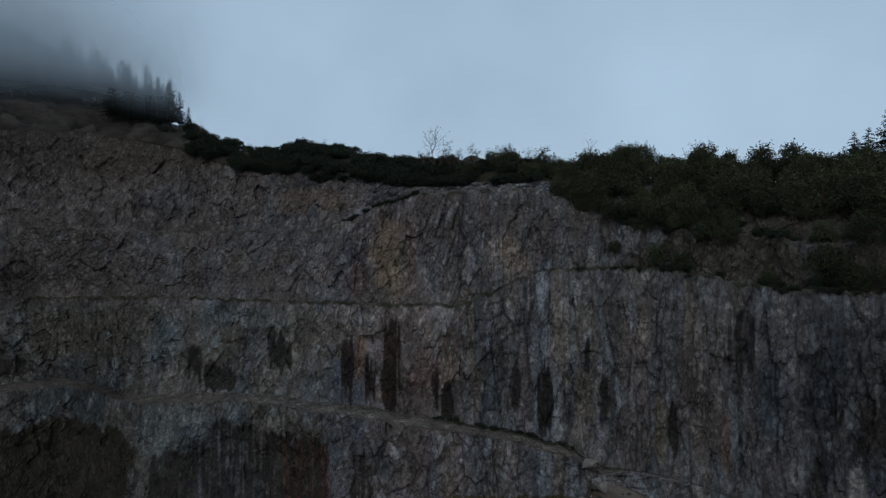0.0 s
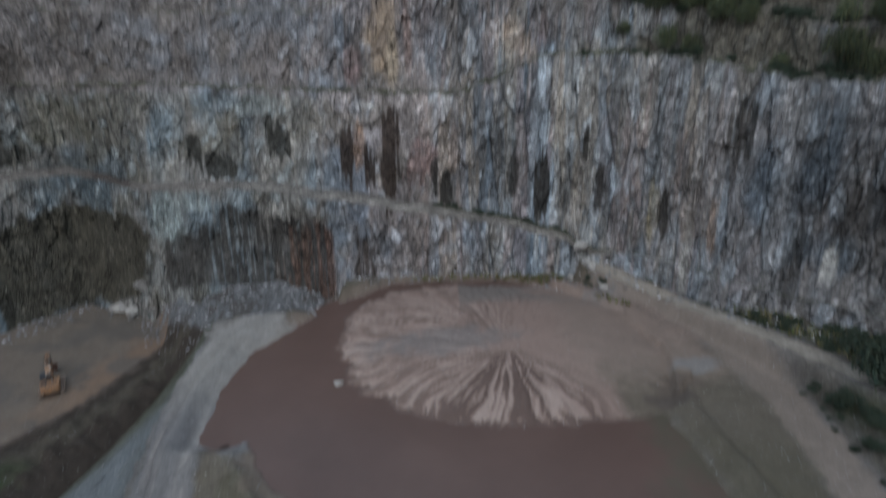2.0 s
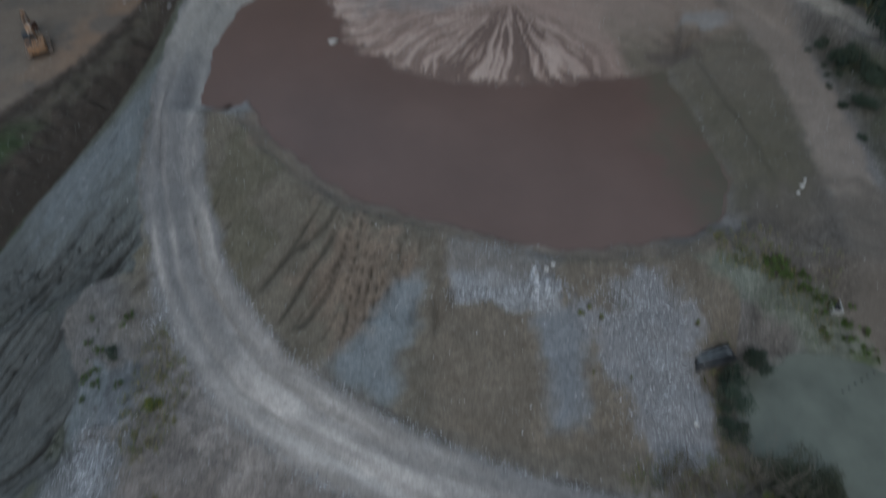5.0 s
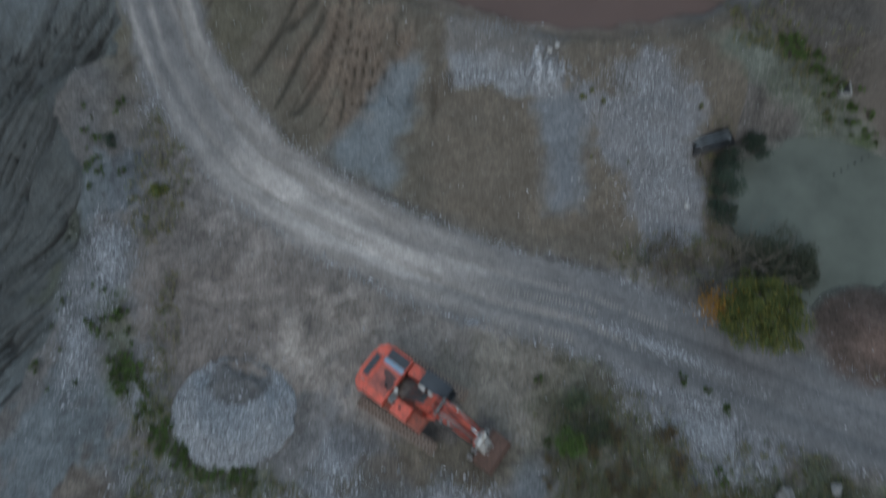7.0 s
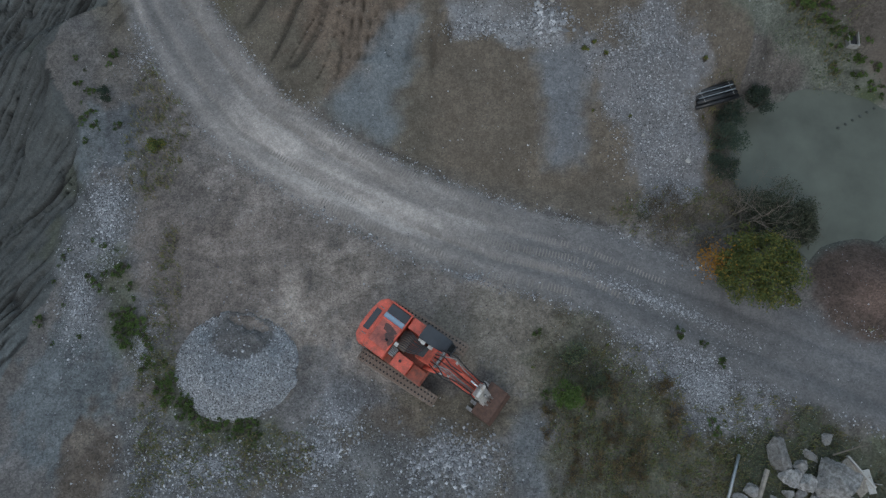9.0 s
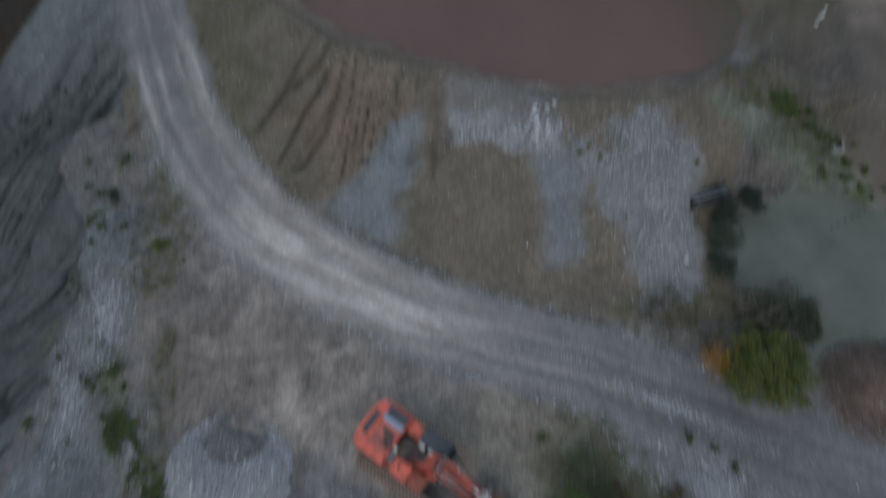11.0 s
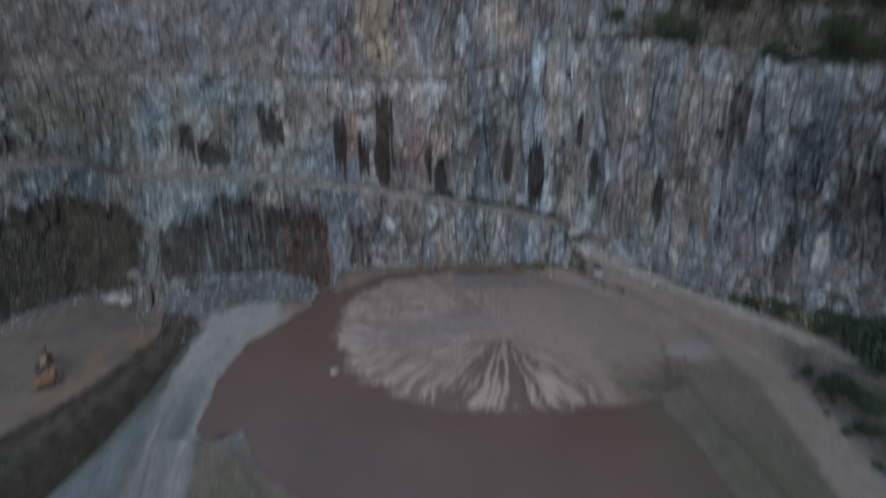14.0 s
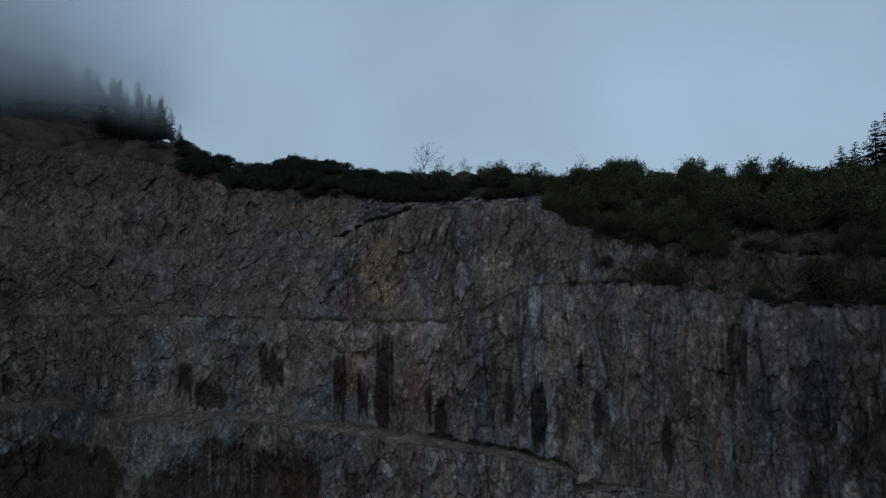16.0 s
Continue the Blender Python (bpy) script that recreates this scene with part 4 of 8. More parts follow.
# mineral tints: bearing, height, half widths, strength, colour
TINTS = [(-4.9, 34.8, 1.7, 6.8, 0.85, (0.35, 0.27, 0.195)), (-4.3, 32.5, 0.6, 4.5, 0.9, (0.42, 0.35, 0.265)), (-3.0, 36.0, 0.55, 6.0, 0.75, (0.27, 0.185, 0.16)), (-7.9, 31.6, 1.0, 2.6, 0.6, (0.23, 0.15, 0.14)), (-1.8, 18.5, 1.5, 4.0, 0.6, (0.26, 0.165, 0.155)),
         (1.0, 20, 0.5, 4.0, 0.5, (0.30, 0.22, 0.165)), (3.0, 16.5, 0.45, 5.0, 0.6, (0.33, 0.28, 0.225)), (-7.6, 20.5, 0.7, 4.5, 0.85, (0.29, 0.19, 0.13)), (6.2, 34.8, 1.7, 3.2, 0.7, (0.33, 0.26, 0.20)), (8.8, 36.5, 0.5, 3.0, 0.6, (0.22, 0.145, 0.14)),
         (24.4, 15.0, 0.4, 4.0, 0.75, (0.29, 0.185, 0.115)), (19.4, 15, 0.6, 4, 0.65, (0.23, 0.19, 0.10)), (23.0, 20, 2.6, 11, 0.55, (0.205, 0.165, 0.14)), (-12.6, 44.6, 3.2, 3.4, 0.8, (0.24, 0.195, 0.145)), (-18.8, 20.5, 1.1, 4.0, 0.6, (0.215, 0.18, 0.15)),
         (-31.5, 21.5, 2.2, 4.0, 0.65, (0.13, 0.115, 0.085)), (-24.6, 8.5, 1.2, 6, 0.85, (0.27, 0.30, 0.315)), (-22.6, 12.2, 2.2, 1.6, 0.7, (0.28, 0.30, 0.31)), (-6.6, 26.1, 0.9, 0.7, 0.95, (0.46, 0.46, 0.45)), (33.6, 13.8, 0.5, 2.0, 0.9, (0.44, 0.44, 0.42)),
         (16.6, 30.4, 2.0, 3.0, 0.6, (0.28, 0.30, 0.31)), (10.5, 40.0, 4.5, 5.5, 0.75, (0.155, 0.135, 0.122)), (4.0, 42.0, 4.0, 3.5, 0.5, (0.17, 0.155, 0.145)), (-15.9, 25.4, 1.6, 1.6, 0.6, (0.29, 0.31, 0.32)), (1.0, 8.2, 1.4, 1.2, 0.8, (0.36, 0.37, 0.38))]


def build_wall():
    az = spaced([(-75, 1.5), (-42, 0.12), (43, 1.5), (80, 1)])
    rings = wall_profile(az)
    rr, zz, part_of = [], [], []
    for q, n in enumerate(BENCH_ROWS):
        (r0, z0), (r1, z1) = rings[q], rings[q + 1]
        for k in range(n):
            t = k / n
            rr.append(r0 + (r1 - r0) * t)
            zz.append(z0 + (z1 - z0) * t)
            part_of.append(q)
    rr.append(rings[-1][0])
    zz.append(rings[-1][1])
    part_of.append(7)
    Rr, Zz = np.array(rr), np.array(zz)
    Q = np.repeat(np.array(part_of)[:, None], len(az), 1)
    A = np.repeat(np.radians(az)[None, :], len(Rr), 0)
    x, y, z, q, azd = (Rr * np.sin(A)).ravel(), (Rr * np.cos(A)).ravel(), Zz.ravel(), Q.ravel(), np.degrees(A).ravel()
    shelf = (q == 2) | (q == 4) | (q == 6)
    cols = sstep(-3, 6, azd)
    vs = 1 / (1.0 + 0.9 * cols)
    bp, rp, jp = blocks(x / 2.9, y / 2.9, z / 12, 106)
    b1, r1, j1 = blocks(x / 3.4, y / 3.4, z / 4.4 * vs, 101)
    b2, r2, j2 = blocks(x / 1.4 + b1 * 0.2, y / 1.4, z / 2.0 * vs, 111)
    b3, r3, j3 = blocks(x / 0.75, y / 0.75, z / 0.95, 121)
    b4, r4, j4 = blocks(x / 0.42, y / 0.42, z / 0.6, 126)
    big = fbm(x / 14, y / 14, z / 18, 131, 3) - 0.5
    rough = fbm(x / 0.9, y / 0.9, z / 1.2, 141, 3) - 0.5
    soft = sstep(10.5, 12.5, azd) * (q >= 5)          # the earthy slope over the right-hand bench
    amp = np.where(shelf, 0.12, 1.0) * (1 - 0.25 * soft)
    T = np.concatenate([np.tile(np.arange(n)[:, None] / n, (1, len(az))) for n in BENCH_ROWS] + [np.ones((1, len(az)))]).ravel()
    edge = np.clip(np.minimum(T * 6, (1 - T) * 5), 0.08, 1)
    flat = sstep(-4, 1, azd) * sstep(27, 22, azd)
    hollow = np.zeros_like(x)
    dark = []
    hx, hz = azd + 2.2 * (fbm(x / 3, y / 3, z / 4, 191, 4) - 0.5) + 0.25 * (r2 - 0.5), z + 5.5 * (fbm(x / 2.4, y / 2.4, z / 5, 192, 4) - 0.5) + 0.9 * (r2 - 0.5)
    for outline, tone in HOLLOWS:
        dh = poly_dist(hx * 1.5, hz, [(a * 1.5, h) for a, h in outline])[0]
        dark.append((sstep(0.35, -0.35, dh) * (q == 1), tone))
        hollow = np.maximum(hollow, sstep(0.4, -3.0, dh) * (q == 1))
    out = big * 2.6 * (1 - 0.6 * soft) + (bp * 0.45 * cols * (1 - soft) + b1 * (0.62 - 0.12 * flat) + b2 * (0.34 - 0.04 * flat) + b3 * 0.15 + b4 * 0.05 + rough * 0.08) * amp * np.where(shelf, 0.5, edge) * (1 - 0.45 * hollow) - 1.0 * hollow
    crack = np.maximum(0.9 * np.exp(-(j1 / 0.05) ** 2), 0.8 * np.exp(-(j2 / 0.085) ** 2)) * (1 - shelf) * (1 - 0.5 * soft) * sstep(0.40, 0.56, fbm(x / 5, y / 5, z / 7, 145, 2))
    out = out - 0.16 * crack * (1 - hollow)
    r = np.hypot(x, y) - out
    x2, y2 = r * np.sin(np.radians(azd)), r * np.cos(np.radians(azd))
    z2 = z + np.where(shelf, (b2 * 0.10 + rough * 0.2), b3 * 0.08)
    # stone colour: block by block, streaked down the face
    s = np.radians(azd) * 85
    streak = fbm(s * 0.9, z * 0.07, seed=151, n=4)
    streak2 = fbm(s * 2.4, z * 0.12, seed=161, n=3)
    patch = fbm(x / 9, y / 9, z / 9, 171, 4)
    c = np.tile(np.array([[0.185, 0.178, 0.182]]), (len(x), 1))
    c = mix3(c, (0.225, 0.20, 0.195), sstep(0.45, 0.6, patch))
    c = mix3(c, (0.16, 0.18, 0.205), sstep(0.52, 0.40, patch) * 0.8)
    c = mix3(c, (0.215, 0.175, 0.155), sstep(0.54, 0.66, streak) * 0.5)
    zone = fbm(s / 7, z / 16, seed=175, n=3)
    c = mix3(c, (0.215, 0.185, 0.17), sstep(0.50, 0.64, zone) * 0.7)
    c = mix3(c, (0.15, 0.175, 0.205), sstep(0.46, 0.34, zone) * 0.7)
    pil = fbm(s * 0.33, z * 0.035, seed=177, n=3)
    c = mix3(c, (0.245, 0.20, 0.165), flat * sstep(0.54, 0.62, pil) * 0.4)
    c = c * (1 - 0.2 * sstep(5, 13, azd) * sstep(0.48, 0.38, pil))[:, None]
    # pillars on the right-hand faces each keep a tone of their own: tan, rose, blue-grey or pale
    for lo, hi, tone in ((0.0, 0.22, (0.25, 0.205, 0.17)), (0.22, 0.36, (0.225, 0.18, 0.172)), (0.55, 0.78, (0.165, 0.185, 0.21)), (0.78, 0.9, (0.27, 0.27, 0.275))):
        c = mix3(c, tone, 0.5 * cols * (1 - sstep(26, 32, azd)) * ((rp > lo) & (rp <= hi)))
    for seed, tone, k in ((153, (0.29, 0.235, 0.19), 0.6), (155, (0.24, 0.175, 0.165), 0.5), (157, (0.115, 0.115, 0.122), 0.6), (159, (0.29, 0.295, 0.305), 0.4)):
        c = mix3(c, tone, k * flat * sstep(0.57, 0.64, fbm(s * 0.75, z * 0.045, seed=seed, n=4)))
    cloud = fbm(x / 5, y / 5, z / 5, 178, 4)
    c = c * (0.78 + 0.46 * sstep(0.36, 0.64, cloud))[:, None]
    dirt = sstep(0.54, 0.66, fbm(x / 7, y / 7, z / 6, 179, 4)) * sstep(2, -6, azd)
    c = mix3(c, (0.165, 0.142, 0.122), 0.75 * dirt)
    c = c * (0.77 + 0.29 * r1 + (0.17 + 0.12 * sstep(12, 20, azd)) * r2)[:, None]
    c = c * (0.94 + 0.12 * r3)[:, None] * (0.91 + 0.18 * r4)[:, None]
    c = mix3(c, (0.075, 0.073, 0.075), 0.7 * cols * np.exp(-(jp / 0.06) ** 2) * sstep(0.42, 0.55, cloud))
    c = mix3(c, (0.30, 0.30, 0.305), sstep(0.9, 0.97, r4) * 0.4)
    c = mix3(c, (0.36, 0.37, 0.39), sstep(0.86, 0.95, r2) * 0.45)
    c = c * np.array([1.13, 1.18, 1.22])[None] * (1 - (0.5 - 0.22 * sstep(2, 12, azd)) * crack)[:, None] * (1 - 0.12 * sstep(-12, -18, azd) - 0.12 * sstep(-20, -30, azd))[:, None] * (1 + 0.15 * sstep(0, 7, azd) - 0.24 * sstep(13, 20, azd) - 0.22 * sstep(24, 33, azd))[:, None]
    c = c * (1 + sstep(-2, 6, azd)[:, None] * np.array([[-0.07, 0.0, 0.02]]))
    wob = (fbm(s * 0.35, z * 0.25, seed=181) - 0.5)
    for a0, z0, wa, wz, k, col in TINTS:
        g = np.hypot((azd - a0) / wa, (z - z0) / wz) + 1.3 * wob + 0.9 * (streak2 - 0.5)
        c = mix3(c, np.array(col), k * sstep(1.15, 0.55, g) * (0.55 + 0.5 * r2))
    # stain and the recess's shade, painted over the hollows in one dark tone
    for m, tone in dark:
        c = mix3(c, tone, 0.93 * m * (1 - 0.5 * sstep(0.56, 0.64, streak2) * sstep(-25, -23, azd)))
    for a0, z0, wa, wz, k in SEEPS_AND_CAVE:
        g = np.abs((azd - a0) / wa) ** 2 + np.abs((z - z0) / wz) ** 2 + 0.9 * wob + 2.2 * (streak2 - 0.5)
        c = mix3(c, (0.046, 0.034, 0.028) if -9.5 < a0 < -3 else (0.034, 0.032, 0.029), k * 0.95 * sstep(1.05, 0.7, g))
    c = mix3(c, (0.105, 0.062, 0.05), 0.85 * (q == 1) * sstep(-15.8, -14.2, azd + 4 * wob) * sstep(-10.2, -10.6, azd) * sstep(11.5, 10, z + 4 * wob) * sstep(0.40, 0.48, streak2))
    left = sstep(-8, -14, azd)
    c = c * (1 - left[:, None] * (z < 27)[:, None] * np.array([[0.06, 0.0, 0.05]]))
    c = mix3(c, (0.155, 0.135, 0.12), 0.45 * left * (z > 28))
    scree = sstep(-19, -23, azd) * sstep(47, 52, z + 6 * (patch - 0.5))
    c = mix3(c, (0.115, 0.10, 0.085), 0.85 * scree)
    c = mix3(c, (0.088, 0.08, 0.062), soft * 0.9 * sstep(0.32, 0.48, patch))
    c = mix3(c, (0.185, 0.168, 0.152), np.where(q == 2, 0.95 * sstep(17, 14.5, azd), np.where(shelf, 0.6, 0)))
    c = mix3(c, (0.25, 0.235, 0.21), (q == 2) * 0.8 * sstep(0.35, 0.12, np.abs(T - 0.4)) * sstep(17, 14.5, azd) * sstep(-21, -17, azd))
    c = mix3(c, (0.085, 0.07, 0.062), (q == 2) * 0.85 * sstep(1.2, 0.7, np.abs(azd + 28.6) / 2.8 + 2 * wob))
    c = mix3(c, (0.06, 0.065, 0.035), shelf * np.where(q == 4, 0.35 + 0.6 * sstep(0.42, 0.56, streak), np.where(q == 2, 0.85 * sstep(0.62, 0.8, T) * sstep(-2, 2, azd), 0.8 * sstep(0.5, 0.62, streak))))
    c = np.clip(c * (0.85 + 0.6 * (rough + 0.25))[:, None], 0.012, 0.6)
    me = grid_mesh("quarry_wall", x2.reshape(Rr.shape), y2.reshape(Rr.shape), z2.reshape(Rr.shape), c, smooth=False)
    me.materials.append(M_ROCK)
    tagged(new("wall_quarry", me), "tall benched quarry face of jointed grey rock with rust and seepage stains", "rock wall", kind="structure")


build_wall()


def hill_height(azd, r):
    """land behind the rim: a heath on the right, a forested hill rising on the left"""
    rim_r, rim_z = bench(azd, L_RIM)
    d = np.maximum(r - rim_r, 0)
    k = sstep(-15, -36, azd)
    heath = 5.0 * (1 - np.exp(-d / 9.0)) * sstep(12, 6, azd) + 1.5 * (1 - np.exp(-d / 6.0)) + 0.02 * d
    rise = heath * (1 - 0.6 * k) + k * (0.40 * np.minimum(d, 60) + 0.34 * np.clip(d - 60, 0, 160))
    flat = 1 - 0.5 * sstep(60, 400, d) * (1 - k)
    flat = np.where(flat < 1, flat, 1)
    return rim_z + rise * flat + (fbm(azd * 0.8, r * 0.06, seed=191) - 0.5) * 2.2 * np.clip(d / 5, 0, 1)


def build_plateau():
    az = np.radians(spaced([(-75, 1.5), (-42, 0.25), (-16, 0.5), (43, 1.5), (80, 1)]))
    tt = np.concatenate([np.linspace(0, 30, 60), np.geomspace(31, 2200, 30)])
    A, T = np.meshgrid(az, tt)
    rim = bench(np.degrees(A.ravel()), L_RIM)[0].reshape(A.shape)
    r = rim + T
    z = hill_height(np.degrees(A).ravel(), r.ravel()).reshape(A.shape)
    z[0] -= 0.3
    x, y = r * np.sin(A), r * np.cos(A)
    rocky = sstep(-17, -23, np.degrees(A)) * sstep(26, 10, T + 14 * (fbm(x * 0.1, y * 0.1, seed=207) - 0.5))
    lumps = blocks((x / 2.6).ravel(), (y / 2.6).ravel(), (z / 2.2).ravel(), 208)
    z = z + rocky * np.clip(T / 2, 0, 1) * (lumps[0].reshape(A.shape) * 0.9 + 1.6 * (fbm(x * 0.25, y * 0.25, seed=209) - 0.5))
    w = fbm(x.ravel() * 0.12, y.ravel() * 0.12, seed=201)
    c = np.tile(np.array([[0.075, 0.07, 0.045]]), (x.size, 1))
    c = mix3(c, (0.06, 0.056, 0.042), sstep(0.45, 0.6, w))
    c = mix3(c, (0.105, 0.092, 0.08), rocky.ravel() * 0.95)
    c = c * (1 - rocky.ravel()[:, None] * (0.55 - 0.75 * lumps[1][:, None]))
    me = grid_mesh("hillside", x, y, z, c)
    me.materials.append(M_TOP)
    tagged(new("hillside", me), "heath and wooded hillside above the quarry rim", "hillside", kind="structure")


build_plateau()


# ---------------------------------------------------------------- water
def build_water():
    def sheet(name, pts, z, colour, label, rough, scale=0.12, vary=0.12, silt=None):
        bm = bmesh.new()
        f = bm.faces.new([bm.verts.new((x, y, z)) for x, y in pts])
        if f.normal.z < 0:
            f.normal_flip()
        me = bpy.data.meshes.new(name)
        bm.to_mesh(me)
        bm.free()
        m, n, l, b = mat(name, rough)
        b.inputs["IOR"].default_value = 1.33
        b.inputs["Specular IOR Level"].default_value = 0.3
        geo = n.new("ShaderNodeNewGeometry")
        f1 = noise_node(n, l, geo.outputs["Position"], scale, 6, 0.6, 0.3, 0.7, 1 - vary, 1 + vary)
        sc = n.new("ShaderNodeVectorMath")
        sc.operation = "SCALE"
        sc.inputs[0].default_value = colour
        if silt:
            # the suspended silt turns olive towards the shallow shore
            sep = n.new("ShaderNodeSeparateXYZ")
            l.new(geo.outputs["Position"], sep.inputs[0])
            wav = n.new("ShaderNodeMath")
            wav.operation = "MULTIPLY_ADD"
            wav.inputs[1].default_value = 6.0
            l.new(noise_node(n, l, geo.outputs["Position"], 0.25, 4), wav.inputs[0])
            l.new(sep.outputs["X"], wav.inputs[2])
            mr = n.new("ShaderNodeMapRange")
            mr.interpolation_type = "SMOOTHSTEP"
            mr.inputs["From Min"].default_value, mr.inputs["From Max"].default_value = silt[1], silt[2]
            l.new(wav.outputs[0], mr.inputs["Value"])
            mx = n.new("ShaderNodeMix")
            mx.data_type = "RGBA"
            mx.inputs["A"].default_value, mx.inputs["B"].default_value = (*colour, 1), (*silt[0], 1)
            l.new(mr.outputs[0], mx.inputs["Factor"])
            l.new(mx.outputs["Result"], sc.inputs[0])
        l.new(f1, sc.inputs["Scale"])
        l.new(sc.outputs[0], b.inputs["Base Color"])
        bp = n.new("ShaderNodeBump")
        bp.inputs["Strength"].default_value, bp.inputs["Distance"].default_value = 0.12, 0.02
        l.new(noise_node(n, l, geo.outputs["Position"], 2.5, 4), bp.inputs["Height"])
        l.new(bp.outputs[0], b.inputs["Normal"])
        me.materials.append(m)
        tagged(new(name, me), label, "water", kind="structure")
    cx, cy = 0.0, 52.0
    sheet("water_pond", [(cx + (x - cx) * 1.09, cy + (y - cy) * 1.07) for x, y in POND], POND_Z, (0.118, 0.076, 0.064), "still red-brown muddy water of the settling pond", 0.3, silt=((0.092, 0.082, 0.062), 18.5, 24.5))
    sheet("water_pool", [(23 + (x - 23) * 1.25, 16.5 + (y - 16.5) * 1.25) for x, y in POOL], -0.22, (0.116, 0.126, 0.106), "small murky grey-green settling pool", 0.3, 0.3, 0.22)


build_water()


# ---------------------------------------------------------------- mesh helpers
def part(name, bm, material, parent=None, label="", smooth=False):
    """links a bmesh as one mesh object under a thing or a part"""
    me = bpy.data.meshes.new(name)
    bm.to_mesh(me)
    bm.free()
    if smooth:
        me.polygons.foreach_set("use_smooth", np.ones(len(me.polygons), bool))
    me.materials.append(material)
    ob = new(name, me)
    ob.parent = parent
    if label:
        ob["label"] = label
    return ob


def box(bm, lo, hi, bevel=0.0, m=None, taper=None):
    """a box from corner to corner; taper scales its top in x and y"""
    vs = []
    for z in (lo[2], hi[2]):
        for x, y in ((lo[0], lo[1]), (hi[0], lo[1]), (hi[0], hi[1]), (lo[0], hi[1])):
            if taper and z == hi[2]:
                cx, cy = (lo[0] + hi[0]) / 2, (lo[1] + hi[1]) / 2
                x, y = cx + (x - cx) * taper[0], cy + (y - cy) * taper[1]
            v = Vector((x, y, z))
            vs.append(bm.verts.new(m @ v if m else v))
    fs = [bm.faces.new([vs[k] for k in f]) for f in ((3, 2, 1, 0), (4, 5, 6, 7), (0, 1, 5, 4), (1, 2, 6, 5), (2, 3, 7, 6), (3, 0, 4, 7))]
    if bevel:
        es = list({e for f in fs for e in f.edges})
        bmesh.ops.bevel(bm, geom=es, offset=bevel, segments=2, affect="EDGES", profile=0.6)


def prism(bm, outline, y0, y1, bevel=0.0, m=None):
    """an outline in x and z, pushed from y0 to y1"""
    a = [bm.verts.new((m @ Vector((x, y0, z))) if m else (x, y0, z)) for x, z in outline]
    b = [bm.verts.new((m @ Vector((x, y1, z))) if m else (x, y1, z)) for x, z in outline]
    fs = [bm.faces.new(a), bm.faces.new(b[::-1])]
    n = len(a)
    fs += [bm.faces.new((a[k], b[k], b[(k + 1) % n], a[(k + 1) % n])) for k in range(n)]
    bmesh.ops.recalc_face_normals(bm, faces=fs)
    if bevel:
        es = list({e for f in fs for e in f.edges})
        bmesh.ops.bevel(bm, geom=es, offset=bevel, segments=2, affect="EDGES", profile=0.6)


def tube(bm, pts, radii, sides=8, caps=True):
    """a round bar along points, each with its radius"""
    pts = [Vector(p) for p in pts]
    if not hasattr(radii, "__len__"):
        radii = [radii] * len(pts)
    rings, up = [], Vector((0.13, 0.21, 0.97))
    for k, p in enumerate(pts):
        d = (pts[min(k + 1, len(pts) - 1)] - pts[max(k - 1, 0)]).normalized()
        if abs(d.dot(up)) > 0.95:
            up = Vector((0.9, 0.3, 0.1))
        u = d.cross(up).normalized()
        v = d.cross(u)
        rings.append([bm.verts.new(p + (u * math.cos(q * math.tau / sides) + v * math.sin(q * math.tau / sides)) * radii[k]) for q in range(sides)])
    for r0, r1 in zip(rings, rings[1:]):
        for q in range(sides):
            bm.faces.new((r0[q], r0[(q + 1) % sides], r1[(q + 1) % sides], r1[q]))
    if caps:
        bm.faces.new(rings[0][::-1])
        bm.faces.new(rings[-1])


def thing(name, x, y, z, rz=0, label="", category="", group=""):
    ob = new(name)
    ob.empty_display_size = 0.3
    ob.matrix_basis = pose(x, y, z, 0, 0, rz)
    return tagged(ob, label, category, group)


def tri_mesh(name, verts, faces):
    me = bpy.data.meshes.new(name)
    me.from_pydata(verts.tolist(), [], faces.tolist())
    me.update()
    return me


# ---------------------------------------------------------------- excavators
M_ORANGE = plain("orange_paint_weathered", (0.62, 0.115, 0.075), 0.5, 0.0, 0.25, 1.6, (0.20, 0.085, 0.06), 0.5)
M_ORANGE_DARK = plain("faded_red_deck", (0.30, 0.085, 0.055), 0.65, 0.0, 0.25, 2.5, (0.12, 0.07, 0.055), 0.6)
M_HOOD = plain("oil_stained_red_paint", (0.50, 0.13, 0.095), 0.55, 0.0, 0.2, 0.8, (0.055, 0.03, 0.028), 0.8)
M_YELLOW = plain("amber_paint", (0.40, 0.21, 0.10), 0.5, 0.0, 0.2, 1.6, (0.13, 0.11, 0.09), 0.8)
M_BLACK = plain("black_rubber", (0.018, 0.018, 0.02), 0.6, 0.0, 0.3, 5)
M_TRACK = plain("muddy_track_steel", (0.27, 0.21, 0.17), 0.8, 0.1, 0.3, 3.0, (0.16, 0.125, 0.10), 0.5)
M_HOSE = plain("dusty_hydraulic_hose", (0.045, 0.045, 0.048), 0.4, 0.0, 0.3, 5.0, (0.10, 0.095, 0.09), 0.4)
M_STEEL = plain("worn_steel", (0.33, 0.32, 0.31), 0.42, 0.7, 0.25, 5.0, (0.14, 0.09, 0.06), 0.5)
M_CHROME = plain("cylinder_rod", (0.6, 0.6, 0.6), 0.2, 1.0, 0.05, 3.0)
M_GREYWHITE = plain("chalky_white_paint", (0.52, 0.50, 0.47), 0.6, 0.0, 0.2, 2.5, (0.24, 0.17, 0.11), 0.5)
M_BUCKET = plain("rusty_bucket_steel", (0.105, 0.062, 0.05), 0.7, 0.4, 0.3, 3.0, (0.17, 0.10, 0.07), 0.6)
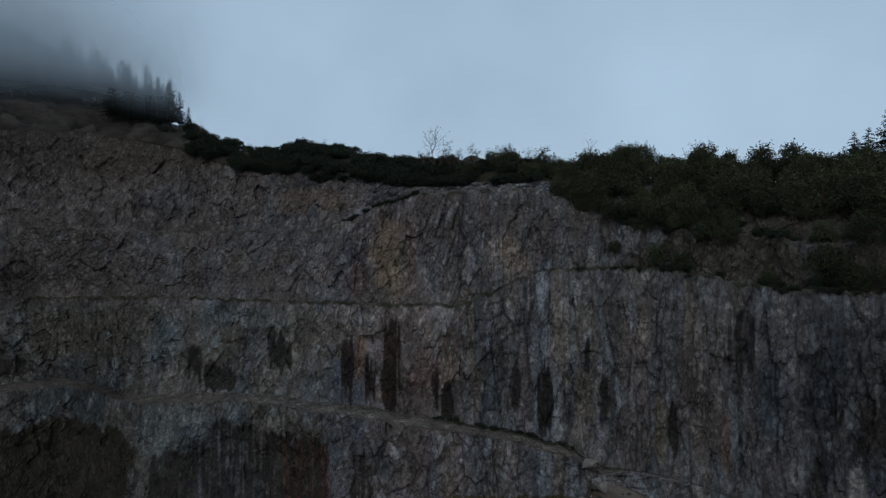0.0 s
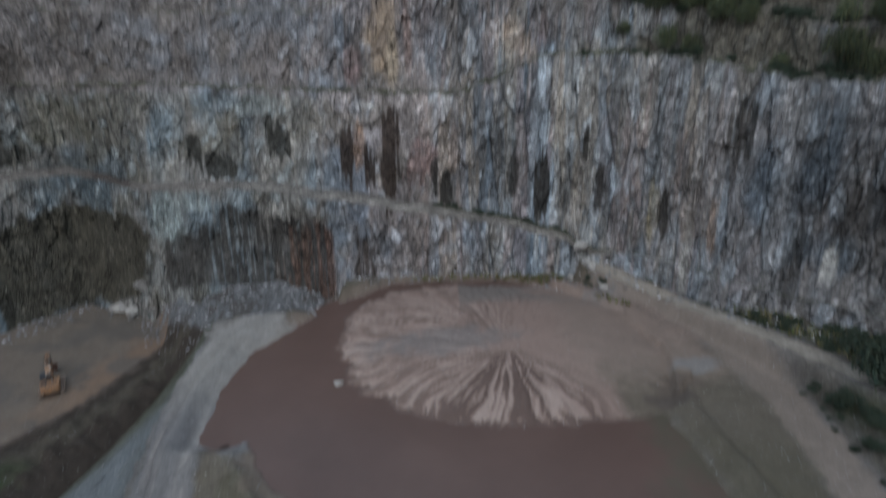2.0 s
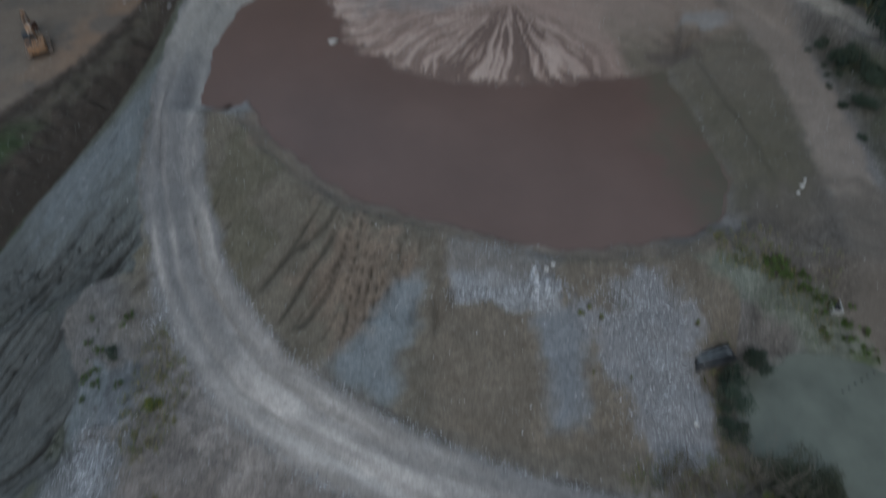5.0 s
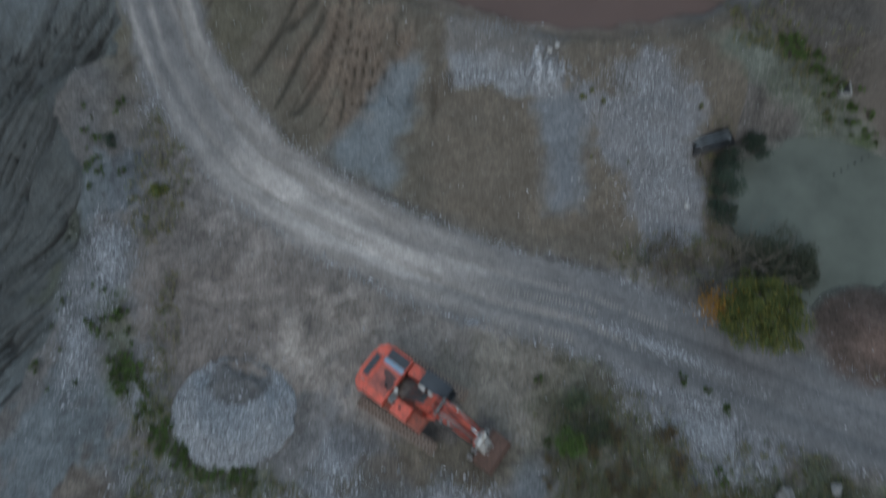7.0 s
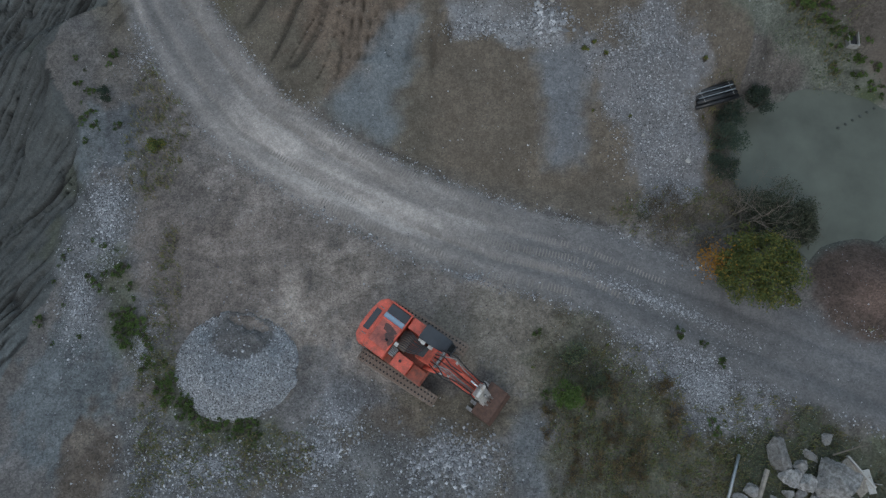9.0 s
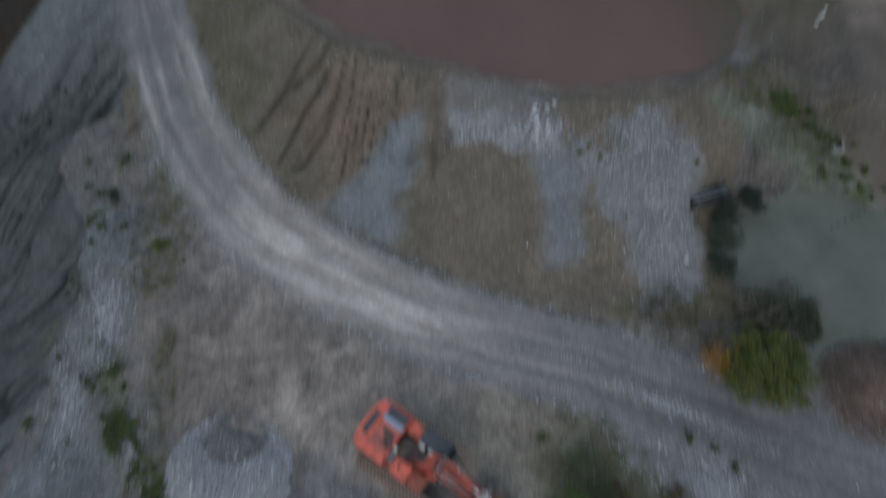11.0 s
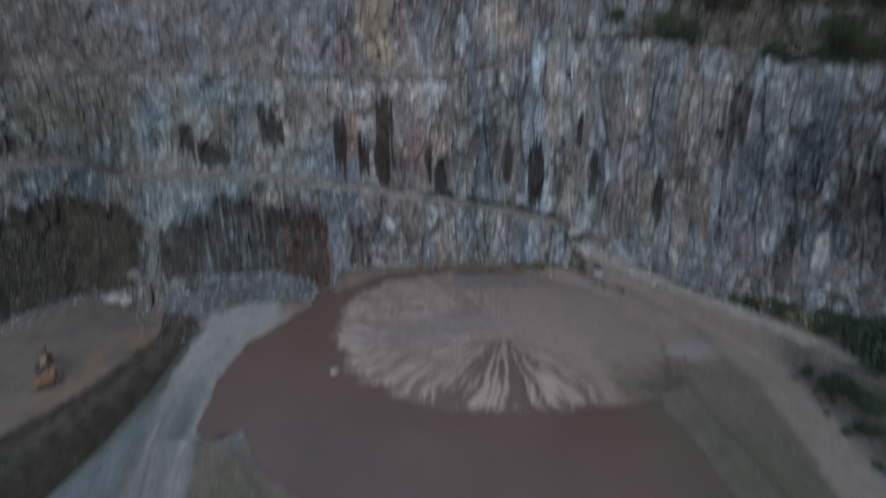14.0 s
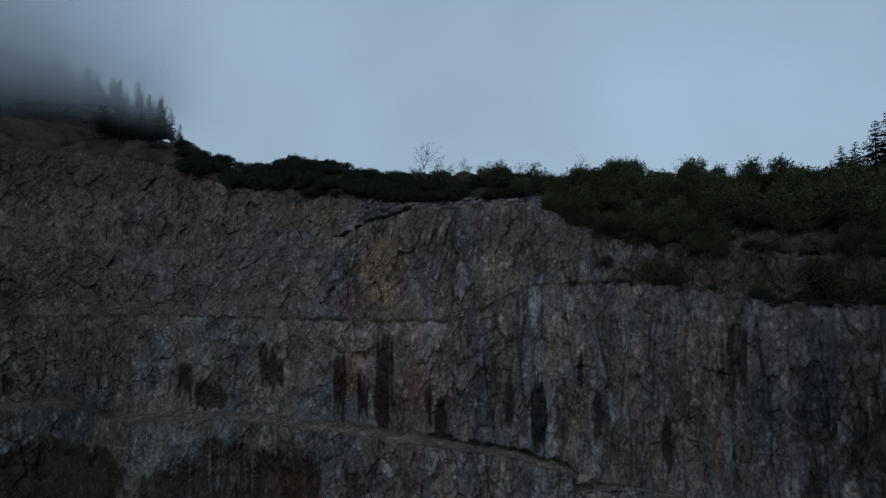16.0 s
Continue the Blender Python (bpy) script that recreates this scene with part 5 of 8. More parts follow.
M_BLUE = plain("blue_grey_hood", (0.24, 0.33, 0.42), 0.5, 0.0, 0.15, 2.0)
M_ROOF = plain("dark_cab_roof", (0.045, 0.05, 0.058), 0.55, 0.0, 0.2, 2.0)
M_GLASS = mat("dark_cab_glass", 0.08)[0]
M_GLASS.node_tree.nodes["Principled BSDF"].inputs["Base Color"].default_value = (0.02, 0.025, 0.03, 1)


def track_outline(length, height, n=7):
    r = height / 2
    out = []
    for k in range(n):
        a = -math.pi / 2 + math.pi * k / (n - 1)
        out.append((length / 2 - r + r * math.cos(a), r + r * math.sin(a)))
    for k in range(n):
        a = math.pi / 2 + math.pi * k / (n - 1)
        out.append((-length / 2 + r + r * math.cos(a), r + r * math.sin(a)))
    return out


def build_track(parent, turn, side, length=4.9, height=1.0, gauge=3.3, wide=0.65):
    yc = side * gauge / 2
    bm = bmesh.new()
    prism(bm, [(x * 0.93, 0.08 + z * 0.84) for x, z in track_outline(length, height)], yc - wide * 0.3, yc + wide * 0.3, 0.03)
    t = part("track", bm, M_TRACK, parent, "mud-caked steel crawler track")
    t.matrix_basis = turn
    line = track_outline(length, height, 9)
    line.append(line[0])
    lens = [0.0]
    for (a, b), (c, d) in zip(line, line[1:]):
        lens.append(lens[-1] + math.hypot(c - a, d - b))
    n = 48
    bm = bmesh.new()
    box(bm, (-0.092, -wide / 2, -0.02), (0.092, wide / 2, 0.02))
    box(bm, (-0.075, -wide / 2, 0.02), (-0.045, wide / 2, 0.055))
    for q in (-0.15, 0.15):
        tube(bm, [(0.035, q, 0.012), (0.035, q, 0.024)], 0.062, 6)
    shoe = None
    for k in range(n):
        s = (k + 0.5) / n * lens[-1]
        q = max(i for i in range(len(lens) - 1) if lens[i] <= s)
        u = (s - lens[q]) / (lens[q + 1] - lens[q])
        (a, b), (c, d) = line[q], line[q + 1]
        x, z = a + (c - a) * u, b + (d - b) * u
        ang = math.atan2(d - b, c - a)
        m = Matrix.Translation((x, yc, z)) @ Matrix.Rotation(-ang, 4, "Y") @ Matrix.Rotation(math.pi, 4, "X")
        if shoe is None:
            shoe = part("track_shoe", bm, M_TRACK, t)
            shoe.data.materials.append(M_BLACK)
            for p in list(shoe.data.polygons)[12:]:
                p.material_index = 1
        else:
            o = new("track_shoe", shoe.data)
            o.parent = t
        (shoe if k == 0 else o).matrix_basis = m
    for x in (-length / 2 + height / 2, length / 2 - height / 2):
        bm = bmesh.new()
        tube(bm, [(x, yc - side * 0.02 - 0.31, height / 2), (x, yc + 0.31, height / 2)], height * 0.33, 18)
        part("sprocket", bm, M_STEEL, t)
    for k in range(6):
        bm = bmesh.new()
        x = -length / 2 + 0.95 + k * (length - 1.9) / 5
        tube(bm, [(x, yc - 0.3, 0.2), (x, yc + 0.3, 0.2)], 0.15, 10)
        part("roller", bm, M_STEEL, t)
    bm = bmesh.new()
    prism(bm, [(-length / 2 + 0.5, 0.32), (length / 2 - 0.5, 0.32), (length / 2 - 0.6, 0.62), (0.7, 0.74), (-0.7, 0.74), (-length / 2 + 0.6, 0.62)], yc - 0.33, yc + 0.33, 0.03)
    part("side_frame", bm, M_TRACK, t)


def ram(parent, a, b, r, label="hydraulic cylinder with a bright rod", barrel=None):
    a, b = Vector(a), Vector(b)
    m = a.lerp(b, 0.62)
    bm = bmesh.new()
    tube(bm, [a, m], r, 12)
    c = part("hydraulic_cylinder", bm, barrel or M_STEEL, parent, label, True)
    bm = bmesh.new()
    tube(bm, [m, b], r * 0.55, 10)
    part("piston_rod", bm, M_CHROME, c, "", True)


def build_excavator(x, y, z, heading, track_heading, paint, label, reach):
    """a crawler excavator; x forward, y to its left. reach: boom knee, boom tip, arm tip (x, z), and the bucket's tilt"""
    e = thing("excavator", x, y, z, heading, label, "excavator")
    turn = pose(0, 0, 0, 0, 0, track_heading - heading)
    for side in (-1, 1):
        build_track(e, turn, side)
    bm = bmesh.new()
    box(bm, (-1.1, -1.15, 0.45), (1.1, 1.15, 0.95), 0.08, None, (0.7, 0.9))
    part("cross_frame", bm, M_TRACK, e).matrix_basis = turn
    bm = bmesh.new()
    tube(bm, [(0, 0, 0.9), (0, 0, 1.2)], 0.75, 28)
    part("slewing_ring", bm, M_BLACK, e)
    # upper frame and rear
    bm = bmesh.new()
    prism(bm, [(-2.5, 1.15), (1.35, 1.15), (1.5, 1.25), (1.5, 1.4), (-2.5, 1.4)], -1.35, 1.48, 0.03)
    part("deck", bm, M_ORANGE_DARK if paint is M_ORANGE else paint, e, "faded red deck plate")
    bm = bmesh.new()
    pts = [(-2.35, -1.42), (-2.35, 1.48), (-2.7, 1.48), (-3.0, 1.15), (-3.12, 0.5), (-3.12, -0.5), (-3.0, -1.12), (-2.7, -1.42)]
    lo = [bm.verts.new((a, b, 1.12)) for a, b in pts]
    hi = [bm.verts.new((a * 0.985, b * 0.985, 2.3)) for a, b in pts]
    bm.faces.new(lo)
    bm.faces.new(hi[::-1])
    for k in range(len(pts)):
        bm.faces.new((lo[k], hi[k], hi[(k + 1) % len(pts)], lo[(k + 1) % len(pts)]))
    bmesh.ops.recalc_face_normals(bm, faces=bm.faces)
    bmesh.ops.bevel(bm, geom=list(bm.edges), offset=0.06, segments=3, affect="EDGES", profile=0.6)
    part("counterweight", bm, paint, e, "rounded cast counterweight")
    # engine house with its hood
    bm = bmesh.new()
    box(bm, (-2.34, -1.38, 1.41), (-0.95, 1.44, 2.34), 0.07)
    hood = part("engine_house", bm, paint, e)
    bm = bmesh.new()
    box(bm, (-2.2, -0.95, 2.342), (-1.05, 0.45, 2.42), 0.03)
    part("hood", bm, M_HOOD if paint is M_ORANGE else paint, hood, "red hood stained with old oil")
    if paint is M_ORANGE:
        # spilt oil and two bare patches on the hood
        bm = bmesh.new()
        for cx, cy, rx, ry, k in ((-1.55, 0.10, 0.40, 0.24, 1.0), (-1.35, -0.12, 0.26, 0.30, 2.3), (-1.12, -0.42, 0.12, 0.30, 0.4)):
            ring = [bm.verts.new((cx + rx * (1 + 0.22 * math.sin(3 * q + k)) * math.cos(q), cy + ry * (1 + 0.25 * math.cos(2 * q + k)) * math.sin(q), 2.424 + 0.001 * k)) for q in [j * math.tau / 18 for j in range(18)]]
            bm.faces.new(ring)
        part("oil_stain", bm, plain("old_oil", (0.075, 0.04, 0.036), 0.45, 0.0, 0.4, 3.0, (0.22, 0.075, 0.055), 0.35), hood, "dark dried oil stain")
    bm = bmesh.new()
    box(bm, (-2.28, 0.82, 2.342), (-1.02, 1.38, 2.365), 0.02)
    part("hood_window", bm, M_ROOF, hood, "dark recessed hood opening")
    bm = bmesh.new()
    box(bm, (-2.28, 0.5, 2.342), (-1.02, 0.80, 2.40), 0.02)
    part("hood_panel", bm, M_BLUE if paint is M_ORANGE else M_ROOF, hood, "pale blue-grey hood panel")
    bm = bmesh.new()
    box(bm, (-2.85, -0.6, 2.30), (-2.5, 0.7, 2.36), 0.02)
    part("intake_slot", bm, M_ROOF, hood)
    for a, b in ((-2.72, 0.85), (-2.72, -0.85)):
        bm = bmesh.new()
        tube(bm, [(a, b, 2.27), (a, b, 2.36), (a + 0.12, b, 2.42), (a + 0.24, b, 2.36), (a + 0.24, b, 2.27)], 0.025, 8)
        part("lifting_eye", bm, M_STEEL, hood)
    bm = bmesh.new()
    tube(bm, [(-1.3, -0.45, 2.4), (-1.3, -0.45, 2.62), (-1.36, -0.45, 2.68)], 0.06, 12)
    part("exhaust", bm, M_BLACK, hood)
    bm = bmesh.new()
    box(bm, (-0.92, -0.95, 1.41), (-0.52, -0.45, 2.2), 0.03)
    part("filter_box", bm, M_STEEL, e, "grey filter grille box")
    for k in range(5):
        bm = bmesh.new()
        box(bm, (-0.88 + k * 0.075, -0.9, 2.2), (-0.85 + k * 0.075, -0.5, 2.225))
        part("grille_bar", bm, M_BLACK, e)
    bm = bmesh.new()
    box(bm, (-0.50, -1.34, 1.41), (0.55, -0.52, 2.12), 0.06)
    part("fuel_tank", bm, paint, e, "orange fuel tank with a filler cap")
    bm = bmesh.new()
    tube(bm, [(-0.1, -0.9, 2.1), (-0.1, -0.9, 2.18)], 0.08, 12)
    part("filler_cap", bm, M_BLACK, e)
    bm = bmesh.new()
    box(bm, (0.57, -1.34, 1.41), (1.42, -0.52, 1.62), 0.04)
    part("tool_box", bm, M_ORANGE_DARK if paint is M_ORANGE else paint, e)
    # valve block and hoses between house and boom foot
    bm = bmesh.new()
    box(bm, (-0.9, -0.4, 1.41), (-0.25, 0.62, 1.95), 0.05)
    part("valve_block", bm, M_TRACK, e)
    for k in range(9):
        b0 = -0.34 + k * 0.118
        bm = bmesh.new()
        tube(bm, [(-0.85, b0, 2.0), (-0.45, b0 + 0.05, 2.35 + 0.08 * (k % 3)), (0.0, b0 * 0.85 + 0.02 * (k % 2), 2.52 + 0.07 * (k % 3)), (0.5, b0 * 0.62 + 0.12, 2.62), (1.0, b0 * 0.45 + 0.15, 2.85)], 0.034, 7)
        part("hose", bm, M_HOSE, e, "", True)
    bm = bmesh.new()
    box(bm, (-0.88, -0.42, 2.30), (-0.66, -0.20, 2.44), 0.02)
    part("air_filter", bm, M_GREYWHITE, e, "white filter box")
    # box behind the cab, the cab itself
    bm = bmesh.new()
    box(bm, (-0.85, 0.78, 1.41), (0.0, 1.46, 2.3), 0.05)
    part("battery_box", bm, paint, e)
    bm = bmesh.new()
    prism(bm, [(0.05, 1.41), (1.72, 1.41), (1.95, 1.75), (1.9, 2.25), (1.6, 2.98), (0.05, 2.98)], 0.66, 1.5, 0.05)
    cab = part("cab", bm, M_ROOF, e, "cab with a dark roof")
    bm = bmesh.new()
    prism(bm, [(0.03, 2.985), (1.62, 2.985), (1.68, 3.02), (1.6, 3.08), (0.03, 3.08)], 0.64, 1.52, 0.025)
    part("cab_roof", bm, M_ROOF, cab)
    for nm, yy in (("side_window", 0.645), ("door_window", 1.497)):
        bm = bmesh.new()
        prism(bm, [(0.18, 2.0), (1.8, 2.0), (1.78, 2.28), (1.54, 2.88), (0.18, 2.88)], yy, yy + 0.018)
        part(nm, bm, M_GLASS, cab)
    bm = bmesh.new()
    m = Matrix.Translation((1.76, 1.08, 2.62)) @ Matrix.Rotation(radians(-22.3), 4, "Y")
    box(bm, (-0.006, -0.36, -0.33), (0.02, 0.36, 0.33), 0.0, m)
    part("windscreen", bm, M_GLASS, cab)
    bm = bmesh.new()
    box(bm, (0.3, 0.60, 1.9), (1.5, 0.64, 2.05), 0.01)
    part("trim_strip", bm, M_GREYWHITE, cab, "scuffed white stripe")
    # boom, arm, bucket
    (kx, kz), (tx, tz), (ax, az_), tilt = reach
    yb = 0.22
    bm = bmesh.new()
    prism(bm, [(0.35, 1.75), (0.75, 1.6), (kx + 0.25, kz - 0.42), (tx + 0.05, tz - 0.2), (tx + 0.16, tz), (tx + 0.02, tz + 0.18), (kx + 0.1, kz + 0.36), (kx - 0.35, kz + 0.34), (0.35, 2.1)], yb - 0.44, yb + 0.44, 0.05)
    boom = part("boom", bm, paint, e, "box-section boom with scuffed orange paint")
    for s in (-1, 1):
        ram(e, (1.1, yb + s * 0.56, 1.5), (kx - 0.05, yb + s * 0.46, kz - 0.02), 0.12, "painted boom cylinder with a bright rod", paint)
    for k in range(2):
        bm = bmesh.new()
        o = -0.34 + 0.10 * k
        tube(bm, [(0.9, yb + o, 2.75), (kx - 0.3, yb + o, kz + 0.40), (kx + 0.15, yb + o, kz + 0.42), (tx - 0.1, yb + o, tz + 0.25)], 0.028, 6)
        part("steel_pipe", bm, M_STEEL, boom)
    ram(e, (kx - 0.1, yb + 0.12, kz + 0.48), (tx + 0.25, yb + 0.12, tz + 0.42), 0.10, 'painted arm cylinder with a bright rod', paint)
    d = Vector((ax - tx, 0, az_ - tz))
    u = d.normalized()
    nrm = Vector((-u.z, 0, u.x))
    if nrm.x < 0:
        nrm = -nrm
    T, A = Vector((tx, 0, tz)), Vector((ax, 0, az_))
    ol = [T - u * 0.55 + nrm * 0.38, T - u * 0.45 + nrm * 0.5, T + nrm * 0.34, A + nrm * 0.14, A + u * 0.16, A - nrm * 0.14, T - nrm * 0.24]
    bm = bmesh.new()
    prism(bm, [(v.x, v.z) for v in ol], yb - 0.36, yb + 0.36, 0.03)
    part("arm", bm, M_GREYWHITE if paint is M_ORANGE else paint, e, "arm with chalky white patched paint")
    ram(e, T + nrm * 0.55 + Vector((0, yb, 0)), A - u * 0.4 + nrm * 0.42 + Vector((0, yb, 0)), 0.085)
    for s in (-1, 1):
        bm = bmesh.new()
        tube(bm, [A - u * 0.4 + nrm * 0.42 + Vector((0, yb + s * 0.22, 0)), A - u * 0.45 + Vector((0, yb + s * 0.22, 0))], 0.06, 8)
        part("link", bm, M_STEEL, e)
    m = Matrix.Translation((ax, yb, az_)) @ Matrix.Rotation(radians(tilt), 4, "Y") @ Matrix.Diagonal((1.25, 1.05, 1.0, 1))
    bm = bmesh.new()
    prof = [(-0.25, 0.12), (0.2, 0.2), (0.62, 0.05), (0.86, -0.35), (0.82, -0.85), (0.5, -1.15), (0.1, -1.28)]
    inner = [(a * 0.93, b * 0.95 - 0.03) for a, b in prof]
    for w0, w1, ol in ((-0.9, 0.9, prof + inner[::-1]),):
        prism(bm, ol, w0, w1, 0.0, m)
    for s in (-0.93, 0.88):
        prism(bm, prof, s, s + 0.05, 0.01, m)
    bk = part("bucket", bm, M_BUCKET, e, "rusty brown digging bucket with teeth")
    for k in range(5):
        bm = bmesh.new()
        q = -0.8 + k * 0.4
        prism(bm, [(0.22, -1.16), (0.14, -1.34), (-0.34, -1.46), (0.1, -1.2)], q - 0.09, q + 0.09, 0.0, m)
        part("tooth", bm, M_STEEL, bk)
    # guard frame round the hood, hose loops at the boom's knee, lamps
    for a, b in (((-2.34, 1.44), (-0.95, 1.44)), ((-2.34, 0.46), (-0.95, 0.46)), ((-0.97, 0.46), (-0.97, 1.44))):
        bm = bmesh.new()
        box(bm, (min(a[0], b[0]) - 0.04, min(a[1], b[1]) - 0.04, 2.342), (max(a[0], b[0]) + 0.04, max(a[1], b[1]) + 0.04, 2.46), 0.02)
        part("hood_rim", bm, paint, e)
    for k in range(7):
        bm = bmesh.new()
        o, s = -0.46 + 0.145 * k, 0.11 * math.sin(k * 2.1)
        tube(bm, [(kx - 0.9, yb + o, kz + 0.05), (kx - 0.45, yb + o * 1.3 + s, kz + 0.55), (kx + 0.1, yb + o * 1.5 - s, kz + 0.62), (kx + 0.7, yb + o * 1.2, kz + 0.25), (tx - 0.1, yb + o, tz + 0.3)], 0.03, 7)
        part("boom_hose", bm, M_STEEL if k % 3 == 2 else M_BLACK, boom, "", True)
    for s in (-1, 1):
        bm = bmesh.new()
        tube(bm, [(tx - 0.35, yb + s * 0.34, tz + 0.2), (tx + 0.15, yb + s * 0.5, tz + 0.35), (tx + 0.4, yb + s * 0.42, tz - 0.3), (ax - 0.2, yb + s * 0.34, az_ + 0.5)], 0.03, 7)
        part("arm_hose", bm, M_BLACK, e, "", True)
        bm = bmesh.new()
        box(bm, (kx + 0.2, yb + s * 0.38 - 0.06, kz + 0.2), (kx + 0.34, yb + s * 0.38 + 0.06, kz + 0.36), 0.02)
        part("work_lamp", bm, M_GREYWHITE, boom, "pale work lamp")
    for a, b, z0 in ((kx - 0.55, 0.0, kz + 0.28), (tx - 0.25, 0.0, tz + 0.12)):
        bm = bmesh.new()
        tube(bm, [(a, yb - 0.46, z0), (a, yb + 0.46, z0)], 0.09, 12)
        part("pivot_pin", bm, M_STEEL, boom)
    for k, (a, b, w, h) in enumerate(((0.10, 0.50, 0.42, 0.13), (0.30, 0.46, 0.22, 0.20), (0.72, 0.47, 0.42, 0.19), (1.2, 0.53, 0.34, 0.12))):
        bm = bmesh.new()
        box(bm, (a, b, 2.90 + 0.01 * k), (a + w, b + h, 3.0 + 0.006 * k), 0.02)
        part("scuff_plate", bm, M_GREYWHITE, cab, "peeling white paint on the cab edge")
    for k in range(3):
        bm = bmesh.new()
        tube(bm, [(-2.2 + k * 0.55, -1.36, 1.41), (-2.2 + k * 0.55, -1.36, 2.5)], 0.02, 6)
        part("handrail_post", bm, M_STEEL, e)
    return e


build_excavator(-1.8, 4.45, gz(-1.8, 4.45) - 0.02, -37, -33, M_ORANGE, "weathered orange-red crawler excavator parked with its bucket on the ground", ((2.3, 4.0), (4.1, 3.2), (4.8, 1.4), 8))
build_excavator(-50.6, 70.6, gz(-50.6, 70.6) - 0.02, 119, 118, M_YELLOW, "amber crawler excavator standing on the lower quarry floor", ((2.6, 4.0), (4.9, 4.2), (6.3, 1.9), 10)).scale = (0.74, 0.74, 0.74)


# ---------------------------------------------------------------- plants
M_BARK = plain("grey_bark", (0.085, 0.07, 0.055), 0.9, 0.0, 0.3, 6.0)
M_TWIG = plain("bare_twigs", (0.16, 0.135, 0.11), 0.9, 0.0, 0.2, 4.0)
M_LEAF_DARK = leaf_material("dark_broom_leaves", [(0.03, 0.05, 0.04), (0.045, 0.066, 0.048), (0.065, 0.08, 0.052)])
M_LEAF_GREEN = leaf_material("shrub_leaves", [(0.045, 0.068, 0.05), (0.07, 0.098, 0.062), (0.11, 0.13, 0.07), (0.17, 0.17, 0.085)], 0.35)
M_LEAF_AUTUMN = leaf_material("autumn_leaves", [(0.05, 0.075, 0.03), (0.075, 0.105, 0.036), (0.095, 0.125, 0.04), (0.12, 0.14, 0.042), (0.16, 0.165, 0.045), (0.25, 0.19, 0.04)], 0.15)
M_LEAF_ORANGE = leaf_material("orange_leaves", [(0.28, 0.13, 0.02), (0.36, 0.18, 0.03), (0.22, 0.12, 0.03)])
M_LEAF_FRESH = leaf_material("fresh_weed_leaves", [(0.042, 0.078, 0.022), (0.07, 0.115, 0.03), (0.105, 0.145, 0.04)], 0.3)
M_LEAF_BROWN = leaf_material("withered_leaves", [(0.07, 0.055, 0.035), (0.10, 0.075, 0.05), (0.06, 0.055, 0.03)])
M_NEEDLE = leaf_material("spruce_needles", [(0.012, 0.018, 0.014), (0.02, 0.028, 0.02), (0.028, 0.034, 0.022)])
M_GRASS = leaf_material("grass_blades", [(0.09, 0.115, 0.045), (0.15, 0.14, 0.065), (0.22, 0.18, 0.10), (0.10, 0.15, 0.05)])


def quads(name, centres, sizes, rng, droop=0.0, narrow=0.6):
    """many small leaves, each one bent quad"""
    n = len(centres)
    a = rng.normal(size=(n, 3))
    a /= np.linalg.norm(a, axis=1)[:, None]
    b = np.cross(a, rng.normal(size=(n, 3)))
    b /= np.linalg.norm(b, axis=1)[:, None]
    a = a * sizes[:, None] * 0.5
    b = b * sizes[:, None] * 0.5 * narrow
    fold = np.cross(a, b)
    fold /= np.linalg.norm(fold, axis=1)[:, None] + 1e-9
    fold = fold * sizes[:, None] * 0.18
    v = np.stack([centres - a, centres + b + fold, centres + a, centres - b + fold], 1).reshape(-1, 3)
    f = np.arange(4 * n).reshape(n, 4)
    tri = np.concatenate([f[:, [0, 1, 2]], f[:, [0, 2, 3]]])
    return tri_mesh(name, v, tri)


def crown_points(rng, n, h, w, clumps, base=0.15):
    """leaf places gathered in clumps of different size, with gaps between them"""
    cc = []
    while len(cc) < clumps:
        p = rng.uniform(-1, 1, 3)
        if np.linalg.norm(p) < 1:
            cc.append(p)
    cc = np.array(cc)
    cc[:, :2] *= w * 0.38
    cc[:, 2] = h * (base + (1 - base) * (0.5 + 0.42 * cc[:, 2]))
    rad = rng.uniform(0.12, 0.27, clumps) * (w + h) * 0.5 * (1.0 if clumps < 60 else 0.55)
    k = rng.integers(0, clumps, n)
    d = rng.normal(size=(n, 3))
    d /= np.linalg.norm(d, axis=1)[:, None]
    p = cc[k] + d * (rad[k] * rng.uniform(0.45, 1.05, n))[:, None] * np.array([1, 1, 0.85])
    p[:, 2] = np.maximum(p[:, 2], 0.05)
    return p


def stems(name, rng, h, w, count, thick, sides=5):
    bm = bmesh.new()
    for k in range(count):
        a = rng.uniform(0, math.tau)
        r = rng.uniform(0.15, 0.42) * w
        top = Vector((math.cos(a) * r, math.sin(a) * r, h * rng.uniform(0.6, 0.92)))
        mid = top * 0.45 + Vector((rng.normal() * 0.06 * w, rng.normal() * 0.06 * w, 0.06 * h))
        tube(bm, [(0.05 * math.cos(a), 0.05 * math.sin(a), -0.15), mid, top], [thick, thick * 0.65, thick * 0.15], sides)
        for q in range(3):
            s = mid.lerp(top, rng.uniform(0.1, 0.8))
            tube(bm, [s, s + Vector((rng.normal() * 0.16 * w, rng.normal() * 0.16 * w, rng.uniform(0.05, 0.2) * h))], [thick * 0.35, thick * 0.08], 4)
    return bm


